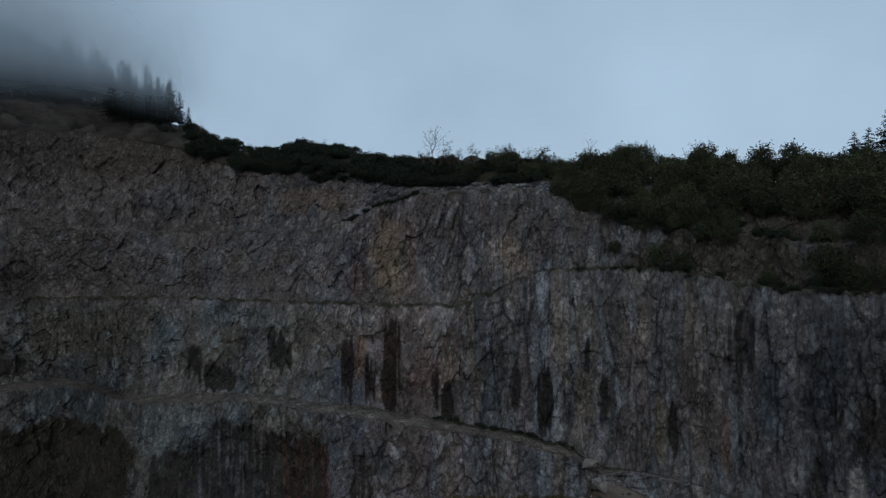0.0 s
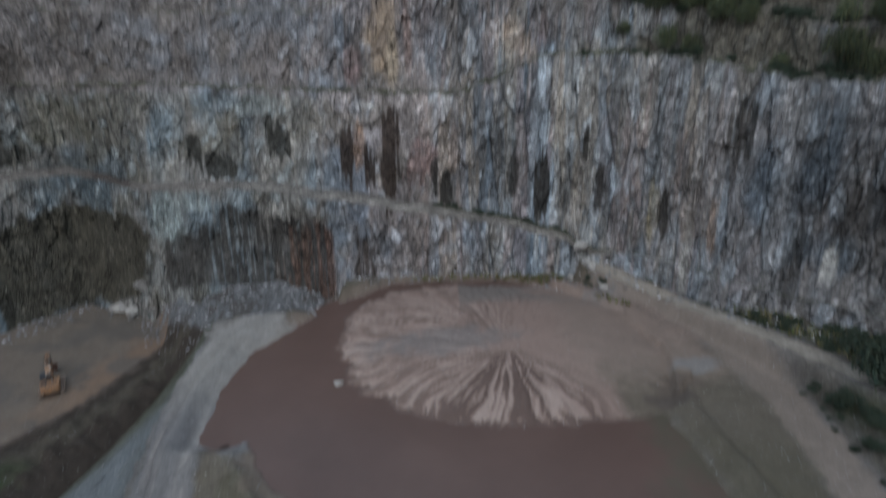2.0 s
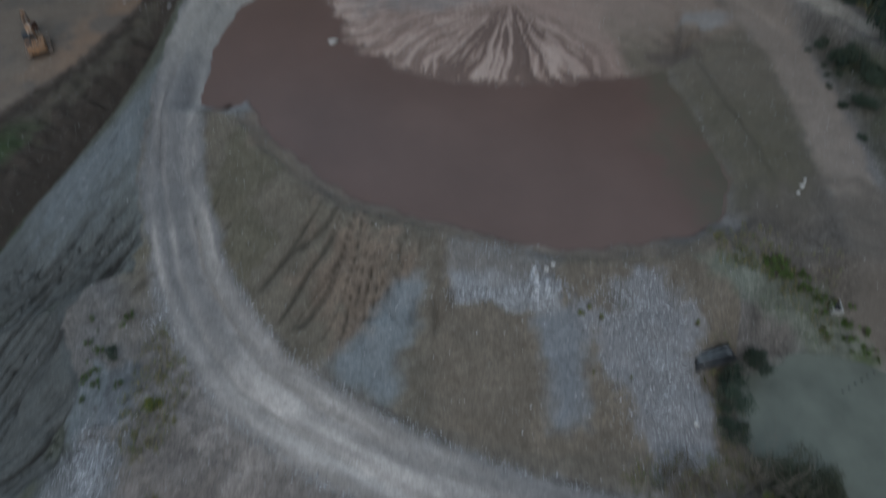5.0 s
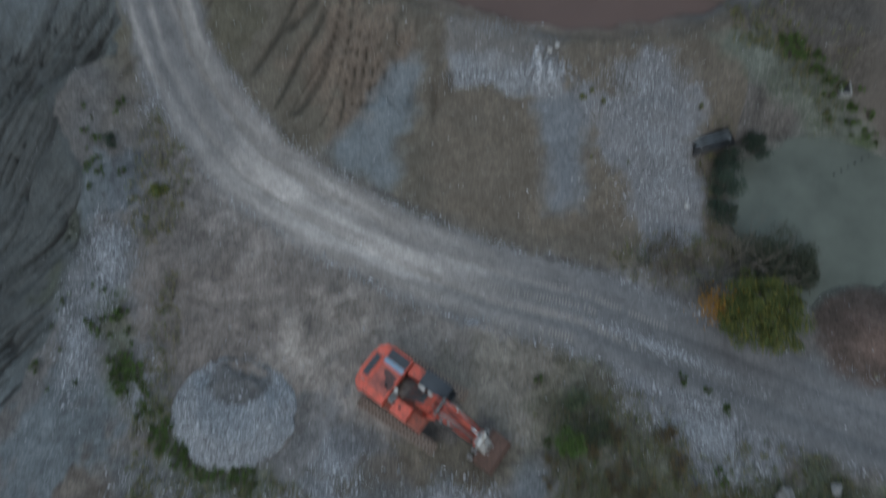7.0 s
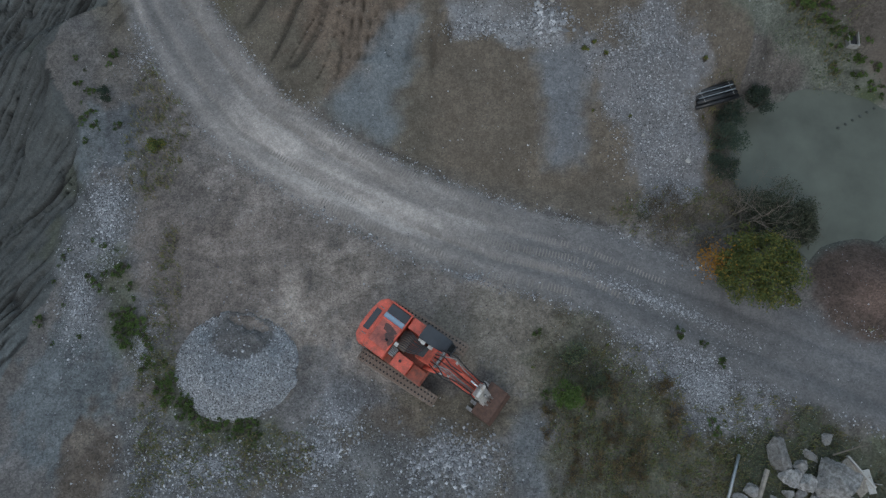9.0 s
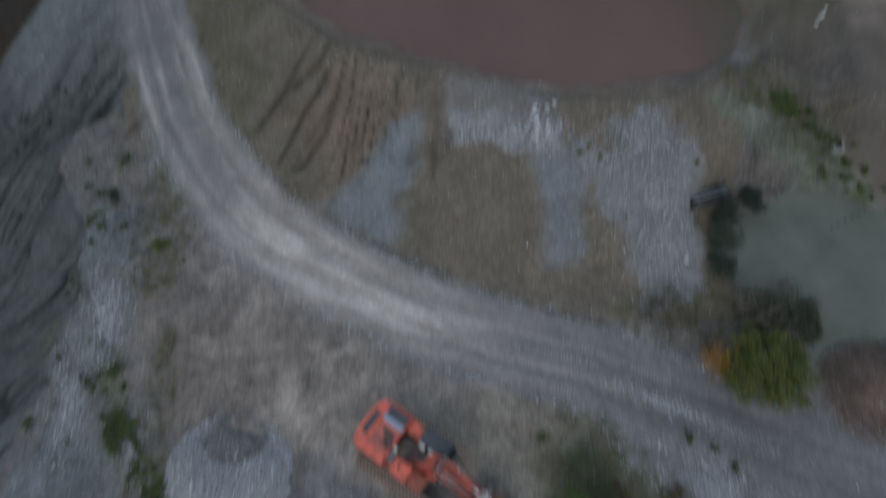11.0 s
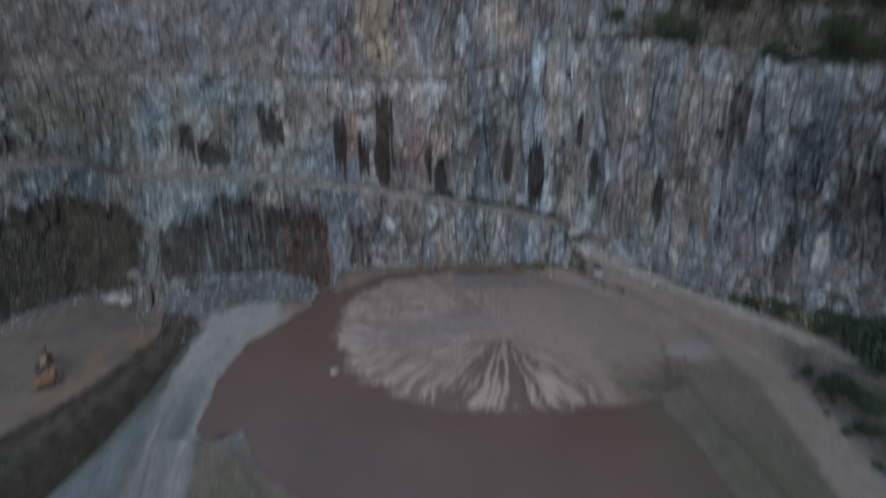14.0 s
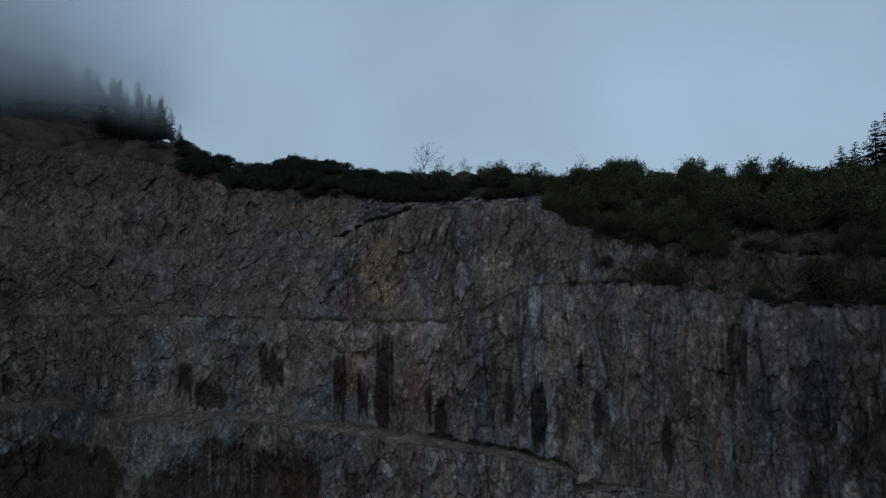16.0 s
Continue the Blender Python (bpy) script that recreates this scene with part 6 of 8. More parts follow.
def bush(x, y, z, h, w, leaves, leaf, material, seed, label, category="shrub", group="", name="shrub", clumps=22, extra=None, shoots=0):
    rng = np.random.default_rng(seed)
    t = thing(name, x, y, z, 0, label, category, group)
    part("trunk", stems("trunk", rng, h, w, 6, 0.035 * max(h, 1) ** 0.5), M_BARK, t)
    pts = crown_points(rng, leaves, h, w, clumps)
    if shoots:
        # upright shoots break the outline
        top = pts[np.argsort(pts[:, 2])[-leaves // 3:]]
        k = top[rng.integers(0, len(top), shoots)]
        m = leaves // 4
        j = rng.integers(0, shoots, m)
        up_by = rng.random(m)
        ln = rng.uniform(0.4, 1.3, shoots)[j] * up_by
        tip = rng.normal(size=(shoots, 2))[j] * 0.25 * up_by[:, None]
        up = k[j] + np.stack([tip[:, 0], tip[:, 1], ln], 1) + rng.normal(size=(m, 3)) * 0.10
        pts = np.concatenate([pts[: leaves - m], up])
    me = quads("crown", pts, rng.uniform(0.6, 1.3, leaves) * leaf, rng)
    me.materials.append(material)
    c = new("crown", me)
    c.parent = t
    if extra:
        em, where, rad, n = extra
        p = np.array(where) + rng.normal(size=(n, 3)) * rad
        me = quads("turned_leaves", p, rng.uniform(0.6, 1.3, n) * leaf, rng)
        me.materials.append(em)
        o = new("turned_leaves", me)
        o.parent = t
        o["label"] = "cluster of orange autumn leaves"
    return t


def bare_tree(x, y, z, h, seed, label, lean=(0, 0), leaves=0, spread=0.5, name="bare_tree", group="", thick=0.011):
    rng = np.random.default_rng(seed)
    t = thing(name, x, y, z, 0, label, "tree", group)
    bm = bmesh.new()
    tips = []

    def limb(p, d, ln, r, depth):
        pts, rad = [p], [r]
        q = p.copy()
        for k in range(4):
            d = (d + Vector(rng.normal(size=3)) * 0.13 + Vector((0, 0, 0.05))).normalized()
            q = q + d * ln / 4
            pts.append(q.copy())
            rad.append(r * (1 - 0.2 * (k + 1)))
        tube(bm, pts, rad, 5 if depth < 2 else 3, False)
        if depth >= 3:
            tips.append(q)
            return
        for k in range(rng.integers(4, 7)):
            s = pts[rng.integers(1, 5)]
            nd = (d + Vector(rng.normal(size=3)) * spread + Vector((0, 0, 0.1))).normalized()
            limb(s, nd, ln * rng.uniform(0.5, 0.75), r * 0.52, depth + 1)

    for k in range(1 if spread < 0.8 else 3):
        limb(Vector((0, 0, -0.15)), Vector((lean[0] + rng.normal() * 0.25 * (k > 0), lean[1] + rng.normal() * 0.25 * (k > 0), 1)).normalized(), h * 0.5, h * thick, 0)
    part("trunk", bm, M_TWIG, t)
    if leaves:
        pts = np.array(tips)[rng.integers(0, len(tips), leaves)] + rng.normal(size=(leaves, 3)) * h * 0.05
        me = quads("crown", pts, rng.uniform(0.6, 1.3, leaves) * 0.22, rng)
        me.materials.append(M_LEAF_BROWN)
        c = new("crown", me)
        c.parent = t
    return t


def spruce(x, y, z, h, seed, label, group=""):
    rng = np.random.default_rng(seed)
    t = thing("spruce_tree", x, y, z, 0, label, "tree", group)
    bm = bmesh.new()
    tube(bm, [(0, 0, -0.4), (0, 0, h * 0.5), (0, 0, h * 0.98)], [h * 0.016, h * 0.010, 0.015], 7)
    part("trunk", bm, M_BARK, t)
    cen, siz = [], []
    zz = h * rng.uniform(0.12, 0.22)
    while zz < h * 0.98:
        f = 1 - zz / h
        ln = h * (0.03 + 0.24 * f ** 0.75) * rng.uniform(0.6, 1.15)
        for k in range(int(5 + 5 * f)):
            a = rng.uniform(0, math.tau)
            m = int(6 + 16 * f)
            s = np.sort(rng.uniform(0.1, 1, m)) * ln * rng.uniform(0.65, 1.1)
            drop = 0.35 * s * s / ln - 0.12 * s
            side = rng.normal(size=m) * 0.10 * ln * (1.1 - s / (ln * 1.2))
            cen.append(np.stack([np.cos(a) * s - np.sin(a) * side, np.sin(a) * s + np.cos(a) * side, zz - drop - np.abs(side) * 0.3], 1))
            siz.append(rng.uniform(0.35, 0.75, m) * (0.5 + f * 0.8))
        zz += h * 0.032 * rng.uniform(0.7, 1.3)
    cen, siz = np.concatenate(cen), np.concatenate(siz)
    me = quads("crown", cen, siz, rng, narrow=0.35)
    me.materials.append(M_NEEDLE)
    c = new("crown", me)
    c.parent = t
    return t


def at_bearing(az, r):
    return r * math.sin(radians(az)), r * math.cos(radians(az))


def slope_z(az, r):
    """height of the wall's upper slope or of the land behind its rim"""
    a = np.array([float(az)])
    rings = wall_profile(a)
    if r >= float(rings[-1][0][0]):
        return float(hill_height(a, np.array([float(r)]))[0])
    rs, zs = [float(q[0][0]) for q in rings], [float(q[1][0]) for q in rings]
    return float(np.interp(r, rs, zs))


def plant_rim():
    rng = random.Random(7)
    protos = {}
    far = (900, 0, 120)
    for key, h, w, n, leaf, m, lab, grp in (
        ("d1", 2.0, 5.0, 1700, 0.30, M_LEAF_DARK, "dense dark-green broom shrub on the quarry rim", "broom shrubs along the rim"),
        ("d2", 1.6, 3.8, 1100, 0.28, M_LEAF_DARK, "low dark-green broom shrub on the quarry rim", "broom shrubs along the rim"),
        ("g1", 4.6, 6.4, 3400, 0.28, M_LEAF_GREEN, "wide leafy green shrub on the slope above the bench", "leafy shrubs above the bench"),
        ("g2", 3.6, 5.4, 2600, 0.27, M_LEAF_GREEN, "leafy olive-green shrub on the slope above the bench", "leafy shrubs above the bench"),
        ("g3", 5.2, 4.4, 2000, 0.26, M_LEAF_GREEN, "slender young broadleaf tree with thin yellowing leaves", "leafy shrubs above the bench")):
        protos[key] = (h, w, n, leaf, m, lab, grp)
    made = {}

    def put(key, az, r, sc, dz=0.0, ledge=False):
        x, y = at_bearing(az, r)
        z = slope_z(az, r) - 0.25 + dz
        if key not in made:
            h, w, n, leaf, m, lab, grp = protos[key]
            made[key] = bush(x, y, z, h, w, n, leaf, m, 300 + len(made), lab, "shrub", grp, "broom_shrub" if key[0] == "d" else "leafy_shrub", 34, None, 0 if key[0] == "d" else 80)
            made[key].matrix_basis = pose(x, y, z) @ Matrix.Diagonal((sc, sc, sc, 1))
            return
        o = copy_thing(made[key], pose(x, y, z, 0, 0, rng.uniform(0, 360)))
        o.scale = (sc * rng.uniform(0.9, 1.15), sc * rng.uniform(0.9, 1.15), sc * rng.uniform(0.85, 1.2))
        if ledge:
            o.name = "ledge_shrub"
            tagged(o, "small dark shrub rooted on a ledge of the rock wall", "shrub", "shrubs on the ledges")

    # broom hedge on the left part of the rim
    for k in range(250):
        az = rng.uniform(-22.0, 1.5)
        r0 = float(bench(az, L_RIM)[0])
        deep = (rng.random() ** 1.5) * (13 if az < -8 else 8) - 0.4
        put(rng.choice(("d1", "d1", "d2")), az, r0 + deep, rng.uniform(0.72, 0.98) * (1.0 if az < -12 else 0.92))
    # clumps hanging over the rim
    for k in range(34):
        az = rng.uniform(-12, 9)
        r0 = float(bench(az, L_RIM)[0])
        put(rng.choice(("d1", "d2")), az, r0 - rng.uniform(0.0, 0.9), rng.uniform(0.5, 0.85), -0.2, True)
    # thicket over the right-hand bench
    for k in range(320):
        az = rng.uniform(10.3, 41.5)
        r0, rm = float(bench(az, L_RIM)[0]), float(bench(az, L_MID)[0])
        low = 0.25 if az < 14 else (0.1 if az < 20 else 0.0)
        t = low + (1 - low) * rng.random() ** 0.9
        if t < 0.06 + 0.55 * float(vnoise(np.array([az * 0.45]), np.array([0.5]), seed=330)[0]) - 0.10 and rng.random() < 0.85:
            continue
        put(rng.choice(("g1", "g1", "g2", "g2", "g3") if t < 0.8 else ("g2", "g3", "g3")), az, rm + 3 + (r0 + 6 - rm - 3) * t, rng.uniform(0.6, 0.95) * (0.7 if az < 13 else 1.0))
    for k in range(48):
        az = rng.uniform(1.5, 11)
        r0 = float(bench(az, L_RIM)[0])
        put(rng.choice(("d1", "d2", "g2")), az, r0 + rng.uniform(0.5, 5), rng.uniform(0.45, 0.85))
    # scrub on shelves
    for k in range(62):
        az = rng.uniform(-9.0, -2.4) if k < 40 else rng.uniform(14, 40)
        L = L_UPPER if k < 40 else L_MID
        r0 = float(bench(az, L)[0])
        put("d2", az, r0 + rng.uniform(0.3, 1.6), rng.uniform(0.3, 0.52), 0.0, True)
    for k in range(40):
        az = rng.uniform(-1, 12.5)
        r0 = float(bench(az, L_ROAD)[0])
        put("d2", az, r0 + float(np.interp(az, [-1, 5, 11], [4.6, 4.2, 3.4])) + rng.uniform(-0.6, 0.6), rng.uniform(0.2, 0.45), 0.0, True)
    for k in range(46):
        az, t = rng.uniform(15, 41), 0.45 * rng.random() ** 1.3
        r0, rm = float(bench(az, L_RIM)[0]), float(bench(az, L_MID)[0])
        put(rng.choice(("d1", "d2", "g2")), az, rm + 3 + (r0 - rm - 3) * t, rng.uniform(0.35, 0.8), 0.0, True)
    # scattered scrub under the right wall and by the ramp
    line = TRACK_RIGHT
    for k in range(150):
        az = rng.uniform(16, 41)
        f = float(bench(az, L_FOOT)[0])
        r = f - rng.uniform(0.2, 13)
        x, y = at_bearing(az, r)
        ax, ay = np.array([x]), np.array([y])
        if poly_dist(ax, ay, line, False)[0][0] < 2.2 or poly_dist(ax, ay, ROAD_RIGHT, False)[0][0] < 3.4 or side_of(ax, ay, ROAD_RIGHT[::-1])[0] < 0:
            continue
        z = gz(x, y)
        o = copy_thing(made["d2"], pose(x, y, z - 0.1, 0, 0, rng.uniform(0, 360)))
        s = rng.uniform(0.2, 0.5) if az < 33 else rng.uniform(0.4, 0.8)
        o.scale = (s, s, s * 0.9)
        o.name = "scrub"
        tagged(o, "scrubby green bush on the talus under the wall", "shrub", "scrub under the wall")
    for k in range(34):
        y = rng.uniform(33, 54)
        x = float(np.interp(y, [33, 40, 47, 54], [31.5, 32.0, 32.2, 32.0])) + rng.random() ** 1.5 * 5
        if poly_dist(np.array([x]), np.array([y]), line, False)[0][0] < 1.7:
            continue
        o = copy_thing(made["d2"], pose(x, y, gz(x, y) - 0.1, 0, 0, rng.uniform(0, 360)))
        s = rng.uniform(0.15, 0.5)
        o.scale = (s, s, s * 0.8)
        o.name = "scrub"
        tagged(o, "scrubby green bush on the talus under the wall", "shrub", "scrub under the wall")
    for k in range(80):
        az = rng.uniform(13.5, 33)
        r = float(bench(az, L_FOOT)[0]) - rng.uniform(0.2, 3.2)
        x, y = at_bearing(az, r)
        if poly_dist(np.array([x]), np.array([y]), line, False)[0][0] < 1.6:
            continue
        s = rng.uniform(0.2, 0.5)
        o = copy_thing(made["d2"], pose(x, y, gz(x, y) - 0.1, 0, 0, rng.uniform(0, 360)))
        o.scale = (s, s, s * 0.8)
        o.name = "scrub"
        tagged(o, "scrubby green bush on the talus under the wall", "shrub", "scrub under the wall")
    for az, r, s in ((39.5, 60.5, 1.5), (41, 59.5, 1.7), (40.3, 62, 1.6)):
        x, y = at_bearing(az, r - 1.5)
        o = copy_thing(made["d1"], pose(x, y, gz(x, y) - 0.2, 0, 0, az * 40))
        o.scale = (s, s, s * 1.2)
        o.name = "scrub"
        tagged(o, "dark bush growing against the foot of the wall", "shrub", "scrub under the wall")
    # saplings and bare trees against the sky
    for q, (az, dr, h, lv) in enumerate(((-0.6, 3, 7.4, 60), (0.6, 4, 5.0, 260), (-1.6, 4, 4.0, 260), (1.5, 3, 3.6, 200), (-11.0, 5, 3.4, 0), (2.9, 4, 4.2, 200), (12.6, 6, 5.4, 300), (13.8, 6, 6.4, 90), (-6.4, 4, 3.0, 120), (-17.6, 6, 2.6, 60), (-21.2, 6, 4.0, 200),
                                          (5.0, 4, 4.4, 400), (5.9, 4, 3.8, 400), (7.4, 4, 4.0, 400), (8.6, 4, 3.8, 400), (10.2, 5, 4.4, 300), (17, 6, 4.5, 300), (22, 6, 5, 300), (26, 6, 5, 300), (30.5, 5, 4.5, 400), (32, 5, 4.5, 400))):
        r = float(bench(az, L_RIM)[0]) + dr
        x, y = at_bearing(az, r)
        bare_tree(x, y, slope_z(az, r) - 0.1, h, 40 + q, "thin bare young tree with a few brown leaves on the rim", (0.02, 0.0), lv, 0.6, "young_tree", "young trees on the rim", 0.023)
    # spruces: a misty stand on the left hill, two at the right end
    first = None
    spots = [(-22.2, 10, 5.5), (-22.9, 14, 8), (-23.6, 10, 11), (-24.5, 14, 10), (-25.4, 18, 12), (-26.4, 14, 9), (-27.2, 20, 12), (-28.2, 16, 10), (-29.0, 22, 13), (-30.0, 18, 11), (-31.8, 18, 12), (-33.8, 20, 11), (-36.5, 20, 12)]
    for k in range(120):
        az = rng.uniform(-40, -23.5)
        spots.append((az, rng.uniform(14, 90) * (0.4 if az > -28 else 1), rng.uniform(7, 12) * (0.85 if az > -26 else 1)))
    spots += [(33.4, 4, 6.6), (34.3, 7, 7.0), (35.6, 5, 9.5), (36.4, 4, 10.5), (38, 6, 11)]
    for q, (az, dr, h) in enumerate(spots):
        r = float(bench(az, L_RIM)[0]) + dr
        x, y = at_bearing(az, r)
        z = slope_z(az, r) - 0.2
        lab = "dark spruce on the misty hillside" if az < 0 else "dark spruce at the edge of the thicket"
        if q % 20 == 0 and q < 60:
            first = spruce(x, y, z, 14, 500 + q, lab, "spruces on the hill")
            first.matrix_basis = pose(x, y, z) @ Matrix.Scale(h / 14, 4)
        else:
            o = copy_thing(first, pose(x, y, z, 0, 0, rng.uniform(0, 360)))
            k = h / 14 * rng.uniform(1.0, 1.35) * (1.3 if az > 0 else 1.0)
            o.scale = (k, k, h / 14)
            tagged(o, lab)


plant_rim()


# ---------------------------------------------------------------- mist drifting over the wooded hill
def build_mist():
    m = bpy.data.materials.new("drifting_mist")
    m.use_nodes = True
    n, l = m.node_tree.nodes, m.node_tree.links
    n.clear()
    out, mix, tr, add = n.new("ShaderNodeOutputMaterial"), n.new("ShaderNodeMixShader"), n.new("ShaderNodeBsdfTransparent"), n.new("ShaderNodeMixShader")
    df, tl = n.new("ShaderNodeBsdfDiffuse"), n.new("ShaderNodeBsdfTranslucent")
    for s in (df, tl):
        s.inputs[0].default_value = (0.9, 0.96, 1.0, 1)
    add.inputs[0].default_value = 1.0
    # fixed normal aims the sheets at the bright horizon, so they look lighter
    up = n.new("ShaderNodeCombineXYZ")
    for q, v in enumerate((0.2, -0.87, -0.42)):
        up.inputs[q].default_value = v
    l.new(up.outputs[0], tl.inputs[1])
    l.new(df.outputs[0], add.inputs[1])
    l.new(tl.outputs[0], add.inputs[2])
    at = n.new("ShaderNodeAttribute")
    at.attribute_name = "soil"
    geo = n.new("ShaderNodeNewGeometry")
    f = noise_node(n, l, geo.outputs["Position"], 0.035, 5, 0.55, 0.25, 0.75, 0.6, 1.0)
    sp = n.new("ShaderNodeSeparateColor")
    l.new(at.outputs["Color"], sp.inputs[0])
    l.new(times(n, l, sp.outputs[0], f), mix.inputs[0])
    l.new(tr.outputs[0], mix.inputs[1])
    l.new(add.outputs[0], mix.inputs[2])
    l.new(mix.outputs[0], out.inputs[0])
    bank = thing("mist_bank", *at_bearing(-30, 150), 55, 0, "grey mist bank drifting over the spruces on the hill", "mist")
    # three see-through sheets stand in for the depth of the mist
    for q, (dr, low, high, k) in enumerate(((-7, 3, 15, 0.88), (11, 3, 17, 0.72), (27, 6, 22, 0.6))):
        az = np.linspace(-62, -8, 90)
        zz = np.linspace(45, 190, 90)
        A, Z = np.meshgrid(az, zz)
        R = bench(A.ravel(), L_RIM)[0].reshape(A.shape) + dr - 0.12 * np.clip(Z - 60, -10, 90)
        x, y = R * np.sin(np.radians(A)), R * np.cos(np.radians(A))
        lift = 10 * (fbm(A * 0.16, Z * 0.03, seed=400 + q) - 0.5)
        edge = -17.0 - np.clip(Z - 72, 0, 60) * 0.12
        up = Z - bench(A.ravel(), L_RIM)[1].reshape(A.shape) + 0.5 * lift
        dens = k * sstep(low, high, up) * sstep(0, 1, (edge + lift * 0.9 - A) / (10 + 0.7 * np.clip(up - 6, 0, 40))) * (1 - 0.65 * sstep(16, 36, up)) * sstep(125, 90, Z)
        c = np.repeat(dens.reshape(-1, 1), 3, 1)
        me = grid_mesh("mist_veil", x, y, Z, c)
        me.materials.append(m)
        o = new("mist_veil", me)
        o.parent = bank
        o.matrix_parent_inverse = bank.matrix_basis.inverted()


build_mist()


# ---------------------------------------------------------------- stones
M_STONE = plain("grey_stone", (0.38, 0.37, 0.36), 0.9, 0.0, 0.4, 3.4, (0.12, 0.11, 0.095), 0.7, 0.14, 0.3)
M_CONCRETE = plain("weathered_concrete", (0.30, 0.295, 0.28), 0.9, 0.0, 0.2, 2.0, (0.17, 0.16, 0.14), 0.5, 0.02)
M_WHITE = plain("chalk_white_stone", (0.42, 0.41, 0.39), 0.85, 0.0, 0.15, 2.0, (0.3, 0.27, 0.23), 0.4, 0.02)
M_PIPE = plain("black_plastic_pipe", (0.016, 0.017, 0.019), 0.38, 0.0, 0.2, 2.0)
M_GALV = plain("galvanised_pipe", (0.30, 0.33, 0.35), 0.45, 0.6, 0.15, 4.0)
M_ALGAE = plain("algae_grey_plastic", (0.065, 0.075, 0.065), 0.6, 0.0, 0.3, 6.0)
M_WOOD = plain("grey_weathered_wood", (0.30, 0.27, 0.23), 0.85, 0.0, 0.25, 3.0, (0.14, 0.12, 0.1), 0.5, 0.01)


def pebble_material():
    m, n, l, b = mat("crushed_stone", 0.85)
    g = n.new("ShaderNodeNewGeometry")
    r = n.new("ShaderNodeValToRGB")
    el = r.color_ramp.elements
    el[0].color, el[1].color = (0.09, 0.09, 0.095, 1), (0.60, 0.60, 0.62, 1)
    el.new(0.5).color = (0.24, 0.245, 0.255, 1)
    el.new(0.85).color = (0.32, 0.33, 0.345, 1)
    l.new(g.outputs["Random Per Island"], r.inputs[0])
    l.new(r.outputs[0], b.inputs["Base Color"])
    return m


M_PEBBLE = pebble_material()


def stones_mesh(name, x, y, z, size, rng):
    """many small angular stones as one sheet of loose pieces"""
    n = len(x)
    base = np.array([(1, 0, 0), (-1, 0, 0), (0, 1, 0), (0, -1, 0), (0, 0, 0.8), (0, 0, -0.6)], float)
    a = rng.uniform(0, math.tau, n)
    ca, sa = np.cos(a), np.sin(a)
    v = base[None] * rng.uniform(0.55, 1.25, (n, 6, 1)) * size[:, None, None] * 0.5
    v = v * np.stack([rng.uniform(0.7, 1.4, n), rng.uniform(0.6, 1.1, n), rng.uniform(0.5, 0.9, n)], 1)[:, None, :]
    vx = v[:, :, 0] * ca[:, None] - v[:, :, 1] * sa[:, None] + x[:, None]
    vy = v[:, :, 0] * sa[:, None] + v[:, :, 1] * ca[:, None] + y[:, None]
    vz = v[:, :, 2] + (z + size * 0.12)[:, None]
    f = np.array([(0, 2, 4), (2, 1, 4), (1, 3, 4), (3, 0, 4), (2, 0, 5), (1, 2, 5), (3, 1, 5), (0, 3, 5)])
    faces = (f[None] + 6 * np.arange(n)[:, None, None]).reshape(-1, 3)
    me = tri_mesh(name, np.stack([vx, vy, vz], -1).reshape(-1, 3), faces)
    me.materials.append(M_PEBBLE)
    return me


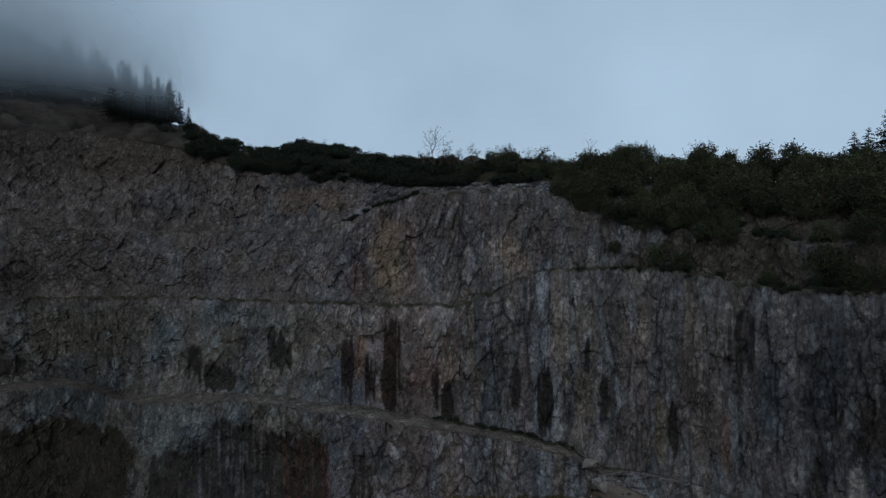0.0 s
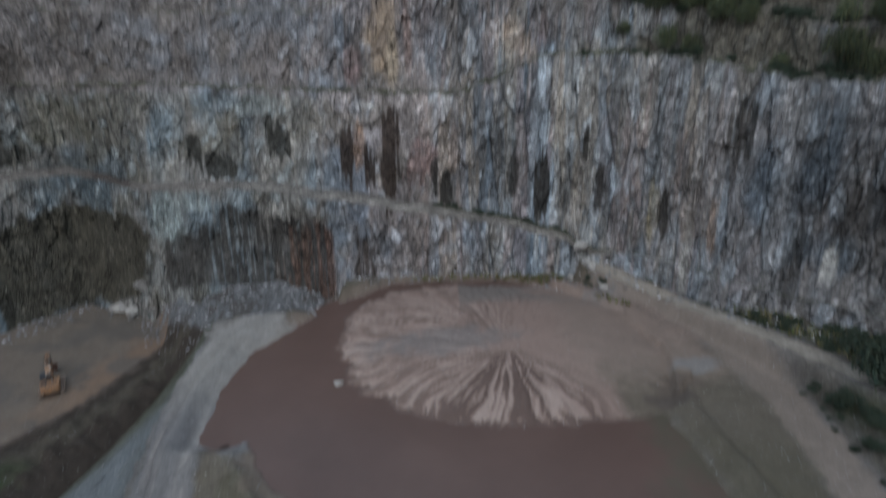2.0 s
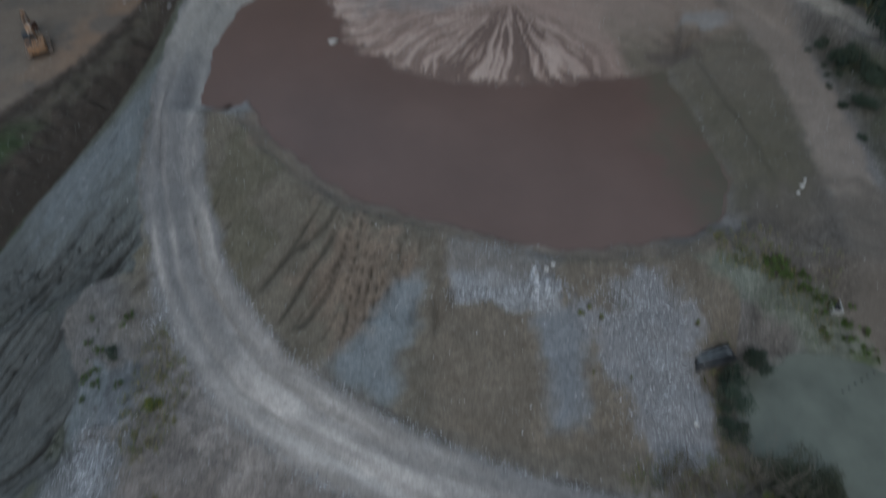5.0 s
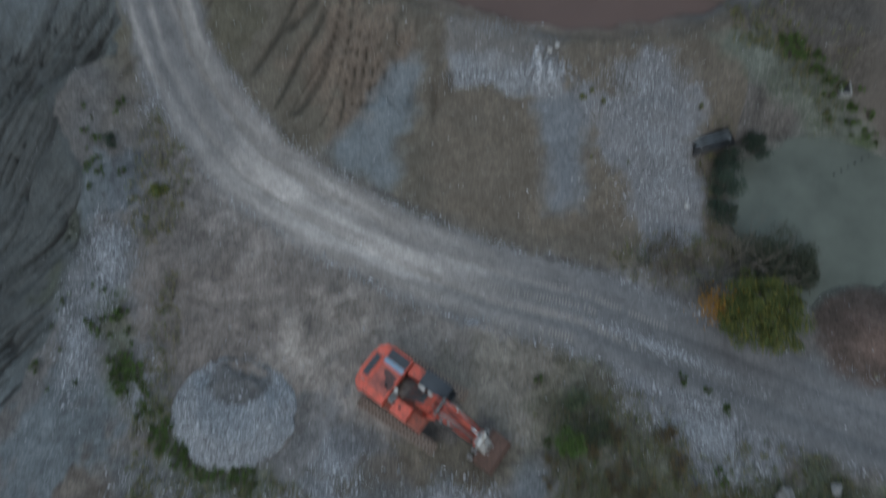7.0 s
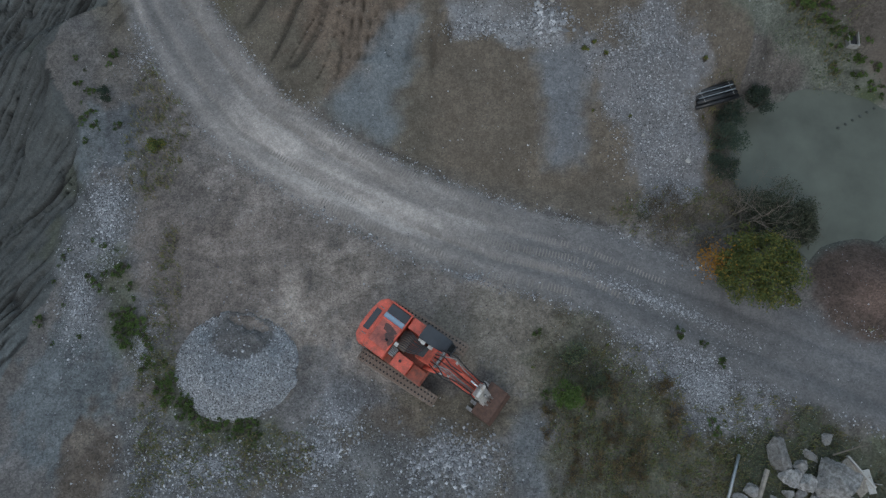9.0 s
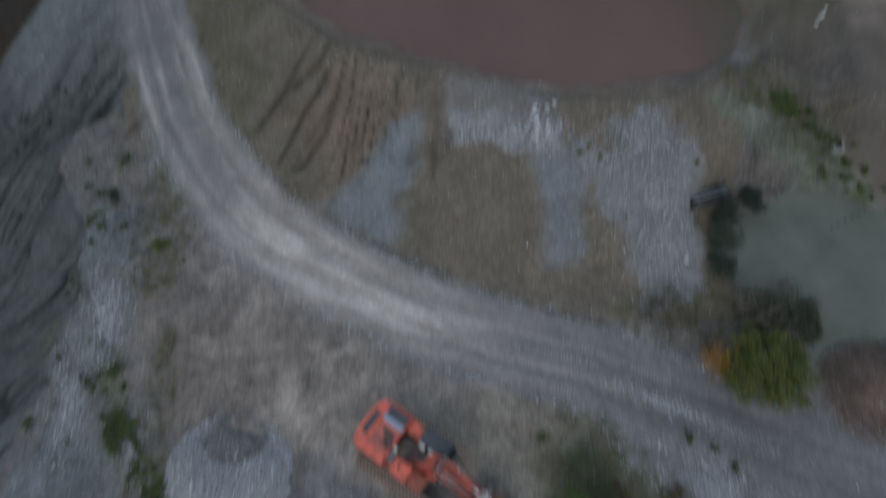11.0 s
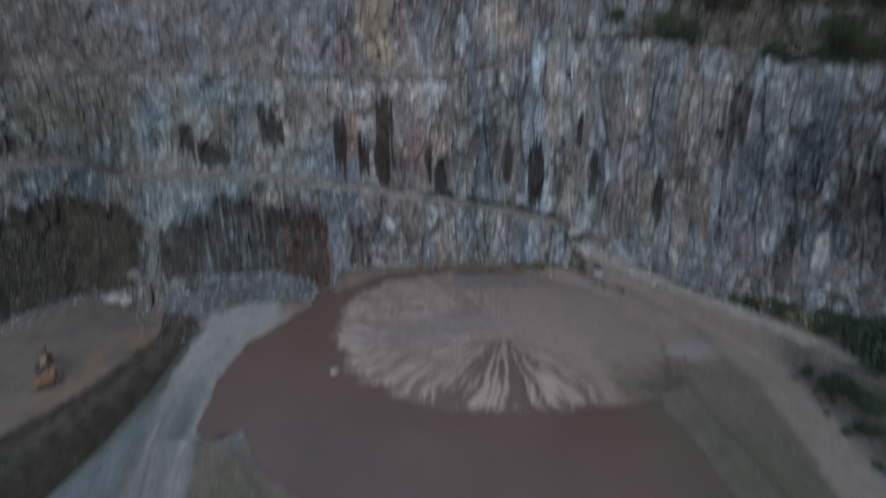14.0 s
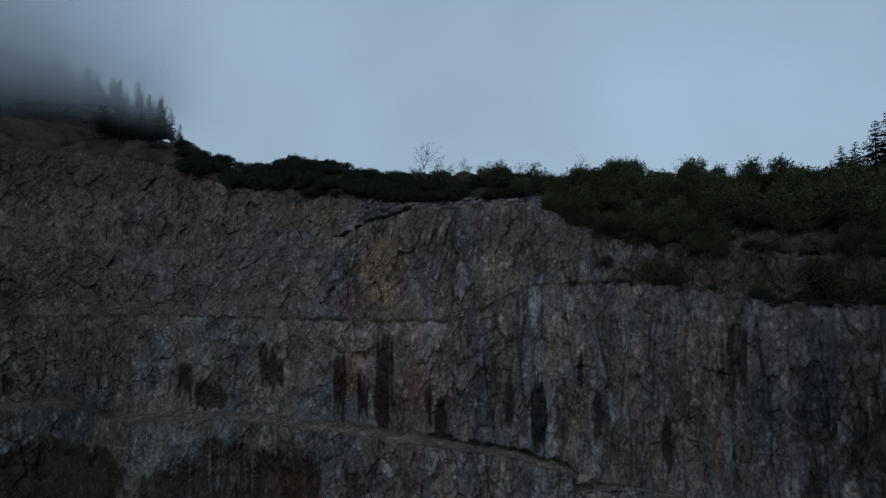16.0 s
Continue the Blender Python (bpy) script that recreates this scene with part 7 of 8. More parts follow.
def scatter_gravel():
    rng = np.random.default_rng(11)
    xs, ys, ss = [], [], []

    def patch(cx, cy, rx, ry, n, lo, hi, turn=0.0):
        a, r = rng.uniform(0, math.tau, n), np.abs(rng.normal(size=n)) * 0.62
        u, v = np.cos(a) * r * rx, np.sin(a) * r * ry
        c, s = math.cos(radians(turn)), math.sin(radians(turn))
        xs.append(cx + u * c - v * s)
        ys.append(cy + u * s + v * c)
        ss.append(lo + (hi - lo) * rng.random(n) ** 2.5)

    for q in ((13.2, 18.6, 2.6, 5.6, 11000, 0.05, 0.15), (12.2, 22.6, 3.4, 1.6, 4000, 0.05, 0.15), (3.6, 23.4, 3.4, 0.5, 3600, 0.06, 0.22), (6.2, 23.4, 1.0, 0.9, 1200, 0.1, 0.4), (3.6, 26.2, 3.4, 1.3, 700, 0.05, 0.13), (15.0, 2.2, 4.0, 2.2, 12000, 0.05, 0.13, -24),
              (-20.6, 13.0, 1.5, 2.8, 6000, 0.06, 0.2), (-21.4, 8.0, 1.1, 3.0, 4500, 0.06, 0.19), (-17.4, 5.0, 1.0, 3.0, 2500, 0.05, 0.15), (-13.5, -1.6, 4.5, 1.8, 4200, 0.06, 0.2), (-6.0, -1.2, 3.2, 1.8, 3600, 0.06, 0.22), (0.2, -1.6, 2.6, 1.8, 3200, 0.07, 0.28),
              (-6.0, 1.0, 1.5, 1.4, 2200, 0.05, 0.14), (12.5, 7.2, 6.0, 0.5, 3500, 0.05, 0.15, -24), (2.0, 8.9, 1.2, 0.5, 500, 0.05, 0.15), (-19.5, 23.5, 1.6, 2.4, 900, 0.05, 0.14)):
        patch(*q)
    # windrows along the road's edges and stones lost anywhere in the yard
    line = np.array(ROAD)
    seg = rng.integers(0, 11, 4200)
    t = rng.random(4200)
    p = line[seg] * (1 - t)[:, None] + line[seg + 1] * t[:, None]
    d = line[seg + 1] - line[seg]
    nrm = np.stack([-d[:, 1], d[:, 0]], 1) / np.linalg.norm(d, axis=1)[:, None]
    off = np.where(rng.random(4200) < 0.55, 1, -1) * (2.6 + rng.normal(size=4200) * 0.22)
    p = p + nrm * off[:, None]
    xs.append(p[:, 0])
    ys.append(p[:, 1])
    ss.append(0.05 + 0.14 * rng.random(4200) ** 3)
    n = 4500
    xs.append(rng.uniform(-22, 24, n))
    ys.append(rng.uniform(-6, 27, n))
    ss.append(0.04 + 0.11 * rng.random(n) ** 4)
    # rubble at the foot of the walls
    for az0, az1, n, lo, hi, back in ((-28, -11, 1300, 0.2, 0.9, 14), (9, 41, 1300, 0.12, 0.7, 5), (-10, 12, 500, 0.15, 0.7, 1.5), (-42, -30, 500, 0.15, 0.8, 6)):
        az = rng.uniform(az0, az1, n)
        r = bench(az, L_FOOT)[0] - rng.random(n) ** 2 * back + 0.8
        xs.append(r * np.sin(np.radians(az)))
        ys.append(r * np.cos(np.radians(az)))
        ss.append(lo + (hi - lo) * rng.random(n) ** 3)
    x, y, s = np.concatenate(xs), np.concatenate(ys), np.concatenate(ss)
    z = ground_height(x, y)
    clump = fbm(x * 0.55, y * 0.55, seed=95, n=3) + 0.45 * rng.random(len(x))
    keep = ((clump > 0.66) | (np.hypot(x, y) > 40)) & ~((z < POND_Z) & (poly_dist(x, y, POND)[0] < 0)) & (poly_dist(x, y, POOL)[0] > 0)
    x, y, z, s = x[keep], y[keep], z[keep], s[keep]
    tagged(new("loose_gravel", stones_mesh("loose_gravel", x, y, z, s, rng)), "loose angular grey gravel and rubble over the yard", "gravel", kind="stuff")


scatter_gravel()


def build_heap():
    """a heap of crushed stone, dug into from behind"""
    rng = np.random.default_rng(5)
    cx, cy = -11.9, 3.9

    def height(x, y):
        r = np.hypot((x - cx) / 3.5, (y - cy) / 3.1) + 0.28 * (fbm(x * 0.8, y * 0.8, seed=77) - 0.5)
        h = np.clip(1.25 * (1 - r) * 1.9, -0.5, 1.05)
        bite = np.exp(-(((x - cx - 0.2) / 2.0) ** 2 + ((y - cy - 1.6) / 1.8) ** 2))
        return h - 0.75 * bite * sstep(0.0, 0.5, h)

    a, r = np.meshgrid(np.linspace(0, math.tau, 97), np.linspace(0, 1.05, 30))
    X, Y = cx + np.cos(a) * r * 3.6, cy + np.sin(a) * r * 3.2
    g = ground_height(X.ravel(), Y.ravel()).reshape(X.shape)
    Z = g + np.where(height(X, Y) > 0.02, height(X, Y), -0.45)
    c = np.tile(np.array([[0.31, 0.325, 0.34]]), (X.size, 1)) * (0.8 + 0.5 * fbm(X.ravel() * 3, Y.ravel() * 3, seed=78))[:, None]
    bite = np.exp(-(((X - cx - 0.3) / 2.0) ** 2 + ((Y - cy - 1.8) / 1.7) ** 2)).ravel()
    c = mix3(c, (0.16, 0.153, 0.15), sstep(0.3, 0.5, bite))
    me = grid_mesh("heap_body", X, Y, Z, c)
    me.materials.append(M_GROUND)
    t = thing("gravel_heap", cx, cy, gz(cx, cy), 0, "heap of pale grey crushed stone dug into from one side", "gravel heap")
    b = new("heap_body", me)
    b.parent, b.matrix_parent_inverse = t, t.matrix_basis.inverted()
    n = 13000
    aa, rr = rng.uniform(0, math.tau, n), np.sqrt(rng.random(n))
    x, y = cx + np.cos(aa) * rr * 3.5, cy + np.sin(aa) * rr * 3.1
    keep = (np.exp(-(((x - cx - 0.3) / 2.0) ** 2 + ((y - cy - 1.8) / 1.7) ** 2)) < 0.42 + 0.25 * (rng.random(n) - 0.5)) | (rng.random(n) < 0.06)
    keep = keep & (height(x, y) > -0.12 - 0.3 * rng.random(n))
    x, y = x[keep], y[keep]
    z = ground_height(x, y) + np.maximum(height(x, y), -0.02)
    s = new("crushed_stone", stones_mesh("crushed_stone", x, y, z, 0.06 + 0.10 * rng.random(len(x)) ** 2, rng))
    s["kind"] = "stuff"
    s.parent, s.matrix_parent_inverse = t, t.matrix_basis.inverted()


build_heap()


def rock_mesh(name, size, seed, detail=4, flat=1.0):
    bm = bmesh.new()
    bmesh.ops.create_icosphere(bm, subdivisions=detail, radius=1)
    co = np.array([v.co[:] for v in bm.verts])
    # cut by random planes for broken faces
    rng = np.random.default_rng(seed)
    for k in range(17):
        nrm = rng.normal(size=3)
        nrm /= np.linalg.norm(nrm)
        d = rng.uniform(0.42, 0.8)
        over = np.maximum(co @ nrm - d, 0)
        co = co - over[:, None] * nrm[None]
    rr = fbm(co[:, 0] * 3 + seed, co[:, 1] * 3, co[:, 2] * 3, seed, 3) - 0.5
    fine = fbm(co[:, 0] * 9 + seed, co[:, 1] * 9, co[:, 2] * 9, seed + 3, 3) - 0.5
    co = co * (1 + 0.24 * rr + 0.17 * fine)[:, None] * np.array(size)[None] * 0.66
    for v, c in zip(bm.verts, co):
        v.co = c
    return bm


def boulder(x, y, size, rz, seed, material, label, group="", sink=0.3, tilt=(0, 0), z=None, name="boulder"):
    bm = rock_mesh(name, size, seed)
    me = bpy.data.meshes.new(name)
    bm.to_mesh(me)
    bm.free()
    me.materials.append(material)
    ob = new(name, me)
    z = gz(x, y) if z is None else z
    low = min(v.co.z for v in me.vertices)
    ob.matrix_basis = pose(x, y, z - low * (1 - sink), tilt[0], tilt[1], rz)
    return tagged(ob, label, "boulder", group)


def build_dump():
    """boulders and scrap at the yard's edge"""
    g = "boulders dumped at the yard's edge"
    lab = "pale grey broken boulder lying in weeds"
    for q, (x, y, s, rz) in enumerate(((20.6, -2.75, (2.5, 1.9, 1.5), 55), (18.15, -1.55, (1.1, 2.2, 0.8), 8), (18.55, -2.55, (1.05, 1.2, 0.8), 20), (19.3, -2.75, (1.2, 0.9, 0.8), 70),
                                       (19.15, -1.95, (0.9, 0.7, 0.6), 0), (18.3, -3.35, (0.6, 0.6, 0.5), 0), (18.9, -3.4, (0.65, 0.5, 0.5), 50), (19.6, -3.7, (0.8, 0.7, 0.6), 10), (16.3, -3.1, (0.9, 0.8, 0.6), 40),
                                       (15.7, -3.6, (0.9, 0.7, 0.5), 0), (17.5, -3.7, (0.7, 0.7, 0.5), 80), (20.9, -0.5, (0.9, 0.6, 0.5), 20), (21.3, -4.0, (1.4, 1.0, 0.9), 20), (19.9, -1.5, (1.0, 0.5, 0.4), -40))):
        boulder(x, y, s, rz, 60 + q, M_STONE, ("large " if q == 0 else "") + lab, g)
    # concrete slab leaning on the rocks
    z = gz(22.0, -2.6)
    t = thing("concrete_slab", 22.0, -2.55, z, 35, "broken grey-brown slab with a pale raised edge beside the boulders", "concrete slab")
    bm = bmesh.new()
    box(bm, (-0.5, -0.95, 0.02), (0.42, 0.95, 0.12), 0.02)
    part("plate", bm, M_WOOD, t)
    bm = bmesh.new()
    box(bm, (0.42, -1.0, 0.0), (0.52, 1.0, 0.26), 0.02)
    part("edge_rib", bm, M_WHITE, t, "pale raised edge")
    t = thing("plank", 22.75, -2.8, gz(22.7, -2.8), 8, "short white-painted plank with a nail lying on the ground", "plank")
    bm = bmesh.new()
    box(bm, (-0.2, -0.62, 0.02), (0.2, 0.62, 0.10), 0.012)
    part("board", bm, M_WHITE, t)
    bm = bmesh.new()
    tube(bm, [(0.1, -0.1, 0.08), (0.6, -0.25, 0.16)], 0.02, 6)
    part("spike", bm, M_STEEL, t)
    # pipes
    for a, b, r, m, nm, lab in (((15.95, -1.3), (15.0, -3.6), 0.09, M_GALV, "steel_pipe_length", "grey galvanised steel pipe lying in weeds"), ((17.35, -2.1), (16.55, -3.8), 0.14, M_WOOD, "timber_post", "pale weathered timber post lying on the ground")):
        t = thing(nm, a[0], a[1], gz(*a), 0, lab, "pipe" if m is M_GALV else "post")
        bm = bmesh.new()
        za, zb = 0.14, gz(*b) - gz(*a) + 0.18
        tube(bm, [(0, 0, za), (b[0] - a[0], b[1] - a[1], zb)], r, 12 if m is M_GALV else 6)
        part("bar", bm, m, t, "", m is M_GALV)
    t = thing("dead_branch", 21.1, -1.3, gz(21.1, -1.3), 0, "thin dead branch lying over the rocks", "branch")
    bm = bmesh.new()
    tube(bm, [(-0.2, -0.1, 0.35), (0.5, 0.12, 0.5), (1.2, 0.3, 0.45), (2.0, 0.4, 0.2)], [0.05, 0.04, 0.03, 0.012], 6)
    tube(bm, [(1.2, 0.3, 0.45), (1.6, 0.8, 0.5)], [0.025, 0.008], 5)
    part("limb", bm, M_TWIG, t)


build_dump()


def build_yard_things():
    # bundle of black pipes at the pool
    x, y = 16.75, 19.75
    t = thing("pipe_bundle", x, y, gz(x, y), 16, "bundle of black plastic pipes tied with pale straps", "pipes")
    for k in range(4):
        bm = bmesh.new()
        yy = -0.48 + k * 0.32
        tube(bm, [(-1.45 + 0.08 * (k % 2), yy, 0.2), (1.45 - 0.12 * (k % 3), yy, 0.2)], 0.155, 14)
        part("pipe", bm, M_PIPE, t, "", True)
    for k in range(3):
        bm = bmesh.new()
        yy = -0.32 + k * 0.32
        tube(bm, [(-1.35, yy, 0.47), (1.3, yy, 0.47)], 0.15, 14)
        part("pipe", bm, M_PIPE, t, "", True)
    for k in range(2):
        bm = bmesh.new()
        yy = -0.16 + 0.32 * k
        tube(bm, [(-1.2, yy, 0.64), (1.2, yy, 0.64)], 0.03, 8)
        part("strap_rail", bm, M_GALV, t, "pale metal rail")
    for xx in (-0.9, 1.0):
        bm = bmesh.new()
        box(bm, (xx - 0.03, -0.66, 0.03), (xx + 0.03, 0.66, 0.06))
        box(bm, (xx - 0.015, -0.5, 0.62), (xx + 0.015, 0.5, 0.63))
        part("strap", bm, M_STEEL, t)
    # open concrete chamber
    x, y = 25.75, 23.45
    z = gz(x, y)
    t = thing("concrete_chamber", x, y, z, -8, "open rectangular pale concrete chamber standing in the grass", "concrete box")
    t.scale = (0.78, 0.78, 0.7)
    for lo, hi in (((-0.42, -1.0, -0.2), (-0.32, 1.0, 0.35)), ((0.32, -1.0, -0.2), (0.42, 1.0, 0.35)), ((-0.32, 0.72, -0.2), (0.32, 1.0, 0.39)), ((-0.32, -1.0, -0.2), (0.32, -0.9, 0.35))):
        bm = bmesh.new()
        box(bm, lo, hi, 0.012)
        part("wall_panel", bm, M_CONCRETE, t)
    bm = bmesh.new()
    box(bm, (-0.32, -0.9, -0.2), (0.32, 0.72, 0.1))
    part("base_plate", bm, M_BLACK, t)
    # line of floats on the pool
    for k in range(7):
        x, y = 25.4 + k * 0.52, 18.4 + k * 0.27
        t = thing("float", x, y, -0.22, 0, "small dark float in a row on the pool", "float", "floats on the pool")
        bm = bmesh.new()
        tube(bm, [(0, 0, -0.06), (0, 0, 0.01), (0, 0, 0.05), (0, 0, 0.08)], [0.07, 0.11, 0.09, 0.03], 10)
        part("buoy", bm, M_ALGAE, t, "", True)
    # white stones and blocks
    for q, (x, y, s) in enumerate(((25.7, 31.8, (0.5, 0.35, 0.3)), (25.2, 31.2, (0.3, 0.3, 0.25)), (26.0, 32.3, (0.35, 0.3, 0.25)), (6.6, 24.5, (0.4, 0.3, 0.25)), (5.9, 24.2, (0.25, 0.2, 0.2)), (7.1, 24.8, (0.3, 0.3, 0.2)), (12.3, 17.3, (0.25, 0.2, 0.2)), (15.1, 15.9, (0.35, 0.3, 0.2)))):
        boulder(x, y, s, q * 40, 90 + q, M_WHITE, "chalky white broken stone on the ground", "white stones")
    for q, (az, r, s) in enumerate(((13.3, 79.6, (1.9, 1.4, 1.3)), (14.3, 76.8, (1.6, 1.4, 1.2)), (13.9, 78.0, (1.1, 1.0, 0.9)), (15.6, 74.6, (1.2, 0.9, 0.8)), (12.6, 78.2, (1.0, 0.9, 0.8)))):
        x, y = at_bearing(az, r)
        boulder(x, y, s, q * 50, 110 + q, M_WHITE, "large white boulder at the foot of the ramp", "white boulders by the ramp", z=max(gz(x, y), slope_z(az, r)))
    for q, (az, r, s) in enumerate(((-29.2, 108, (3.2, 2.4, 2.0)), (-28.4, 106, (2.2, 1.8, 1.6)), (-27.6, 105, (2.6, 2.0, 1.7)), (-29.9, 109.5, (1.9, 1.5, 1.3)), (-28.8, 104.5, (1.4, 1.2, 1.0)), (-26.8, 102, (1.8, 1.4, 1.2)), (-26.0, 100, (1.3, 1.1, 0.9)))):
        x, y = at_bearing(az, r)
        boulder(x, y, s, q * 65, 130 + q, M_WHITE if q < 2 else M_STONE, "blasted pale rock at the foot of the wall", "blasted rocks", z=max(gz(x, y), slope_z(az, r)))
    boulder(-9.9, 52.1, (0.9, 0.6, 0.6), 20, 150, M_WHITE, "white stone at the edge of the mud fan", z=POND_Z - 0.05)


build_yard_things()


# ---------------------------------------------------------------- plants of the yard
M_LEAF_GREY = leaf_material("grey_green_leaves", [(0.03, 0.042, 0.03), (0.05, 0.06, 0.042), (0.075, 0.08, 0.055), (0.06, 0.07, 0.04)], 0.2)

M_LEAF_RUST = leaf_material("rusty_weed_leaves", [(0.09, 0.08, 0.045), (0.15, 0.10, 0.055), (0.12, 0.115, 0.055), (0.20, 0.13, 0.065)], 0.35)


def plant_yard():
    bush(18.0, 8.7, gz(18.0, 8.7) - 0.1, 3.1, 6.4, 15000, 0.14, M_LEAF_AUTUMN, 801, "bushy yellow-green shrub turning autumn gold by the road", "shrub", "", "autumn_shrub", 120, (M_LEAF_ORANGE, (-2.6, 0.5, 1.7), 0.45, 620))
    for q, (x, y, h, w, n, m, lab) in enumerate((
        (19.6, 12.6, 2.6, 5.6, 7000, M_LEAF_GREY, "dark-green leafy shrub at the pool's edge"), (21.8, 11.9, 1.8, 4.0, 3000, M_LEAF_GREY, "dark-green leafy shrub at the pool's edge"),
        (17.6, 17.3, 1.8, 2.6, 1600, M_LEAF_DARK, "dark-green leafy shrub at the pool's edge"), (18.2, 19.0, 1.5, 2.4, 1300, M_LEAF_DARK, "dark-green leafy shrub at the pool's edge"),
        (17.2, 15.4, 1.4, 2.2, 1100, M_LEAF_DARK, "dark-green leafy shrub at the pool's edge"), (20.2, 20.0, 1.6, 2.1, 1500, M_LEAF_DARK, "round dark-green shrub on the pool bank"),
        (6.7, 1.9, 1.8, 1.8, 1300, M_LEAF_FRESH, "bright green young shrub in dry weeds"), (8.4, 2.4, 1.2, 1.7, 700, M_LEAF_GREEN, "green young shrub in dry weeds"), (7.3, 4.2, 1.0, 1.8, 600, M_LEAF_GREEN, "green young shrub in dry weeds"),
        (-17.9, 17.6, 0.7, 1.5, 700, M_LEAF_AUTUMN, "low green cushion of weeds on gravel"), (-21.4, 21.0, 1.0, 1.3, 500, M_LEAF_DARK, "small dark bush in a gully"))):
        bush(x, y, gz(x, y) - 0.05, h, w, int(n * 1.6), 0.115, m, 820 + q, lab, "shrub", "", "yard_shrub", 20)
    bare_tree(16.6, 11.6, gz(16.6, 11.6), 6.2, 77, "bare grey-branched tree leaning over the shrub", (0.45, 0.35), 0, 0.9, thick=0.0065)
    for q, (x, y, h, w) in enumerate(((12.2, 12.4, 1.0, 2.2), (13.6, 11.6, 1.3, 2.4), (15.0, 12.3, 1.4, 2.4), (14.2, 13.6, 1.0, 2.0), (15.6, 10.6, 1.1, 1.8), (13.0, 13.2, 0.8, 1.6))):
        bush(x, y, gz(x, y) - 0.05, h * 0.8, w * 1.25, 260, 0.085, M_LEAF_RUST if q % 2 else M_LEAF_GREY, 850 + q, "withered brown brush beside the road", "shrub", "withered brush", "withered_brush", 14)
    rng = random.Random(13)
    weed = None
    for k in range(34):
        a, r = rng.uniform(0, math.tau), rng.random() ** 0.5
        x, y, s = 9.5 + math.cos(a) * r * 4.6, -0.3 + math.sin(a) * r * 3.6, rng.uniform(0.5, 1.2)
        if weed is None:
            weed = bush(x, y, gz(x, y) - 0.04, 0.55, 1.3, 420, 0.08, M_LEAF_RUST, 870, "withered rust-brown weeds at the yard's edge", "weed", "rusty weeds", "dry_weed", 9)
        else:
            o = copy_thing(weed, pose(x, y, gz(x, y) - 0.04, 0, 0, rng.uniform(0, 360)))
            o.scale = (s, s * rng.uniform(0.6, 1.2), s)
    # small weeds
    rng = random.Random(3)
    green = None
    for k in range(200):
        if k < 110:
            q = rng.random() * (len(WEED_BELT) - 1)
            (ax, ay), (bx, by) = WEED_BELT[int(q)], WEED_BELT[int(q) + 1]
            x, y = ax + (bx - ax) * (q % 1) + rng.gauss(0, 0.42), ay + (by - ay) * (q % 1) + rng.gauss(0, 0.42)
        elif k < 122:
            x, y = rng.uniform(-23.5, -20), rng.uniform(5, 12)
        elif k < 138:
            x, y = rng.gauss(-22.3, 0.7), rng.uniform(17.5, 25)
        elif k < 190:
            q = rng.random() * (len(BANK_CREST) - 1)
            (ax, ay), (bx, by) = BANK_CREST[int(q)], BANK_CREST[int(q) + 1]
            x, y = ax + (bx - ax) * (q % 1) + rng.gauss(0, 0.35), ay + (by - ay) * (q % 1) + rng.gauss(0, 0.35)
        else:
            x, y = rng.uniform(5, 16), rng.uniform(-1, 6)
        s = rng.uniform(0.3, 1.0) if k < 138 else rng.uniform(0.5, 1.2)
        if green is None:
            green = bush(x, y, gz(x, y) - 0.03, 0.4, 0.8, 170, 0.12, M_LEAF_FRESH, 880, "bright green weed clump on gravel", "weed", "green weeds", "weed_clump", 7)
        else:
            o = copy_thing(green, pose(x, y, gz(x, y) - 0.03, 0, 0, rng.uniform(0, 360)))
            o.scale = (s, s * rng.uniform(0.7, 1.3), s * 0.9)
    gold = None
    for k, (x, y) in enumerate(((8.6, 21.9), (9.1, 22.2), (9.8, 21.6), (15.9, 21.4), (11.4, 18.2), (9.2, 18.6), (16.2, 18.6), (5.0, 3.6), (9.3, 4.8), (10.6, 3.2), (20.1, -1.0))):
        s = 0.5 if k > 3 else 0.8
        if gold is None:
            gold = bush(x, y, gz(x, y) - 0.03, 0.35, 0.7, 150, 0.12, M_LEAF_AUTUMN, 890, "small yellow-leaved weed on gravel", "weed", "yellow weeds", "yellow_weed", 6)
        else:
            copy_thing(gold, pose(x, y, gz(x, y) - 0.03, 0, 0, k * 50)).scale = (s, s, s)


plant_yard()


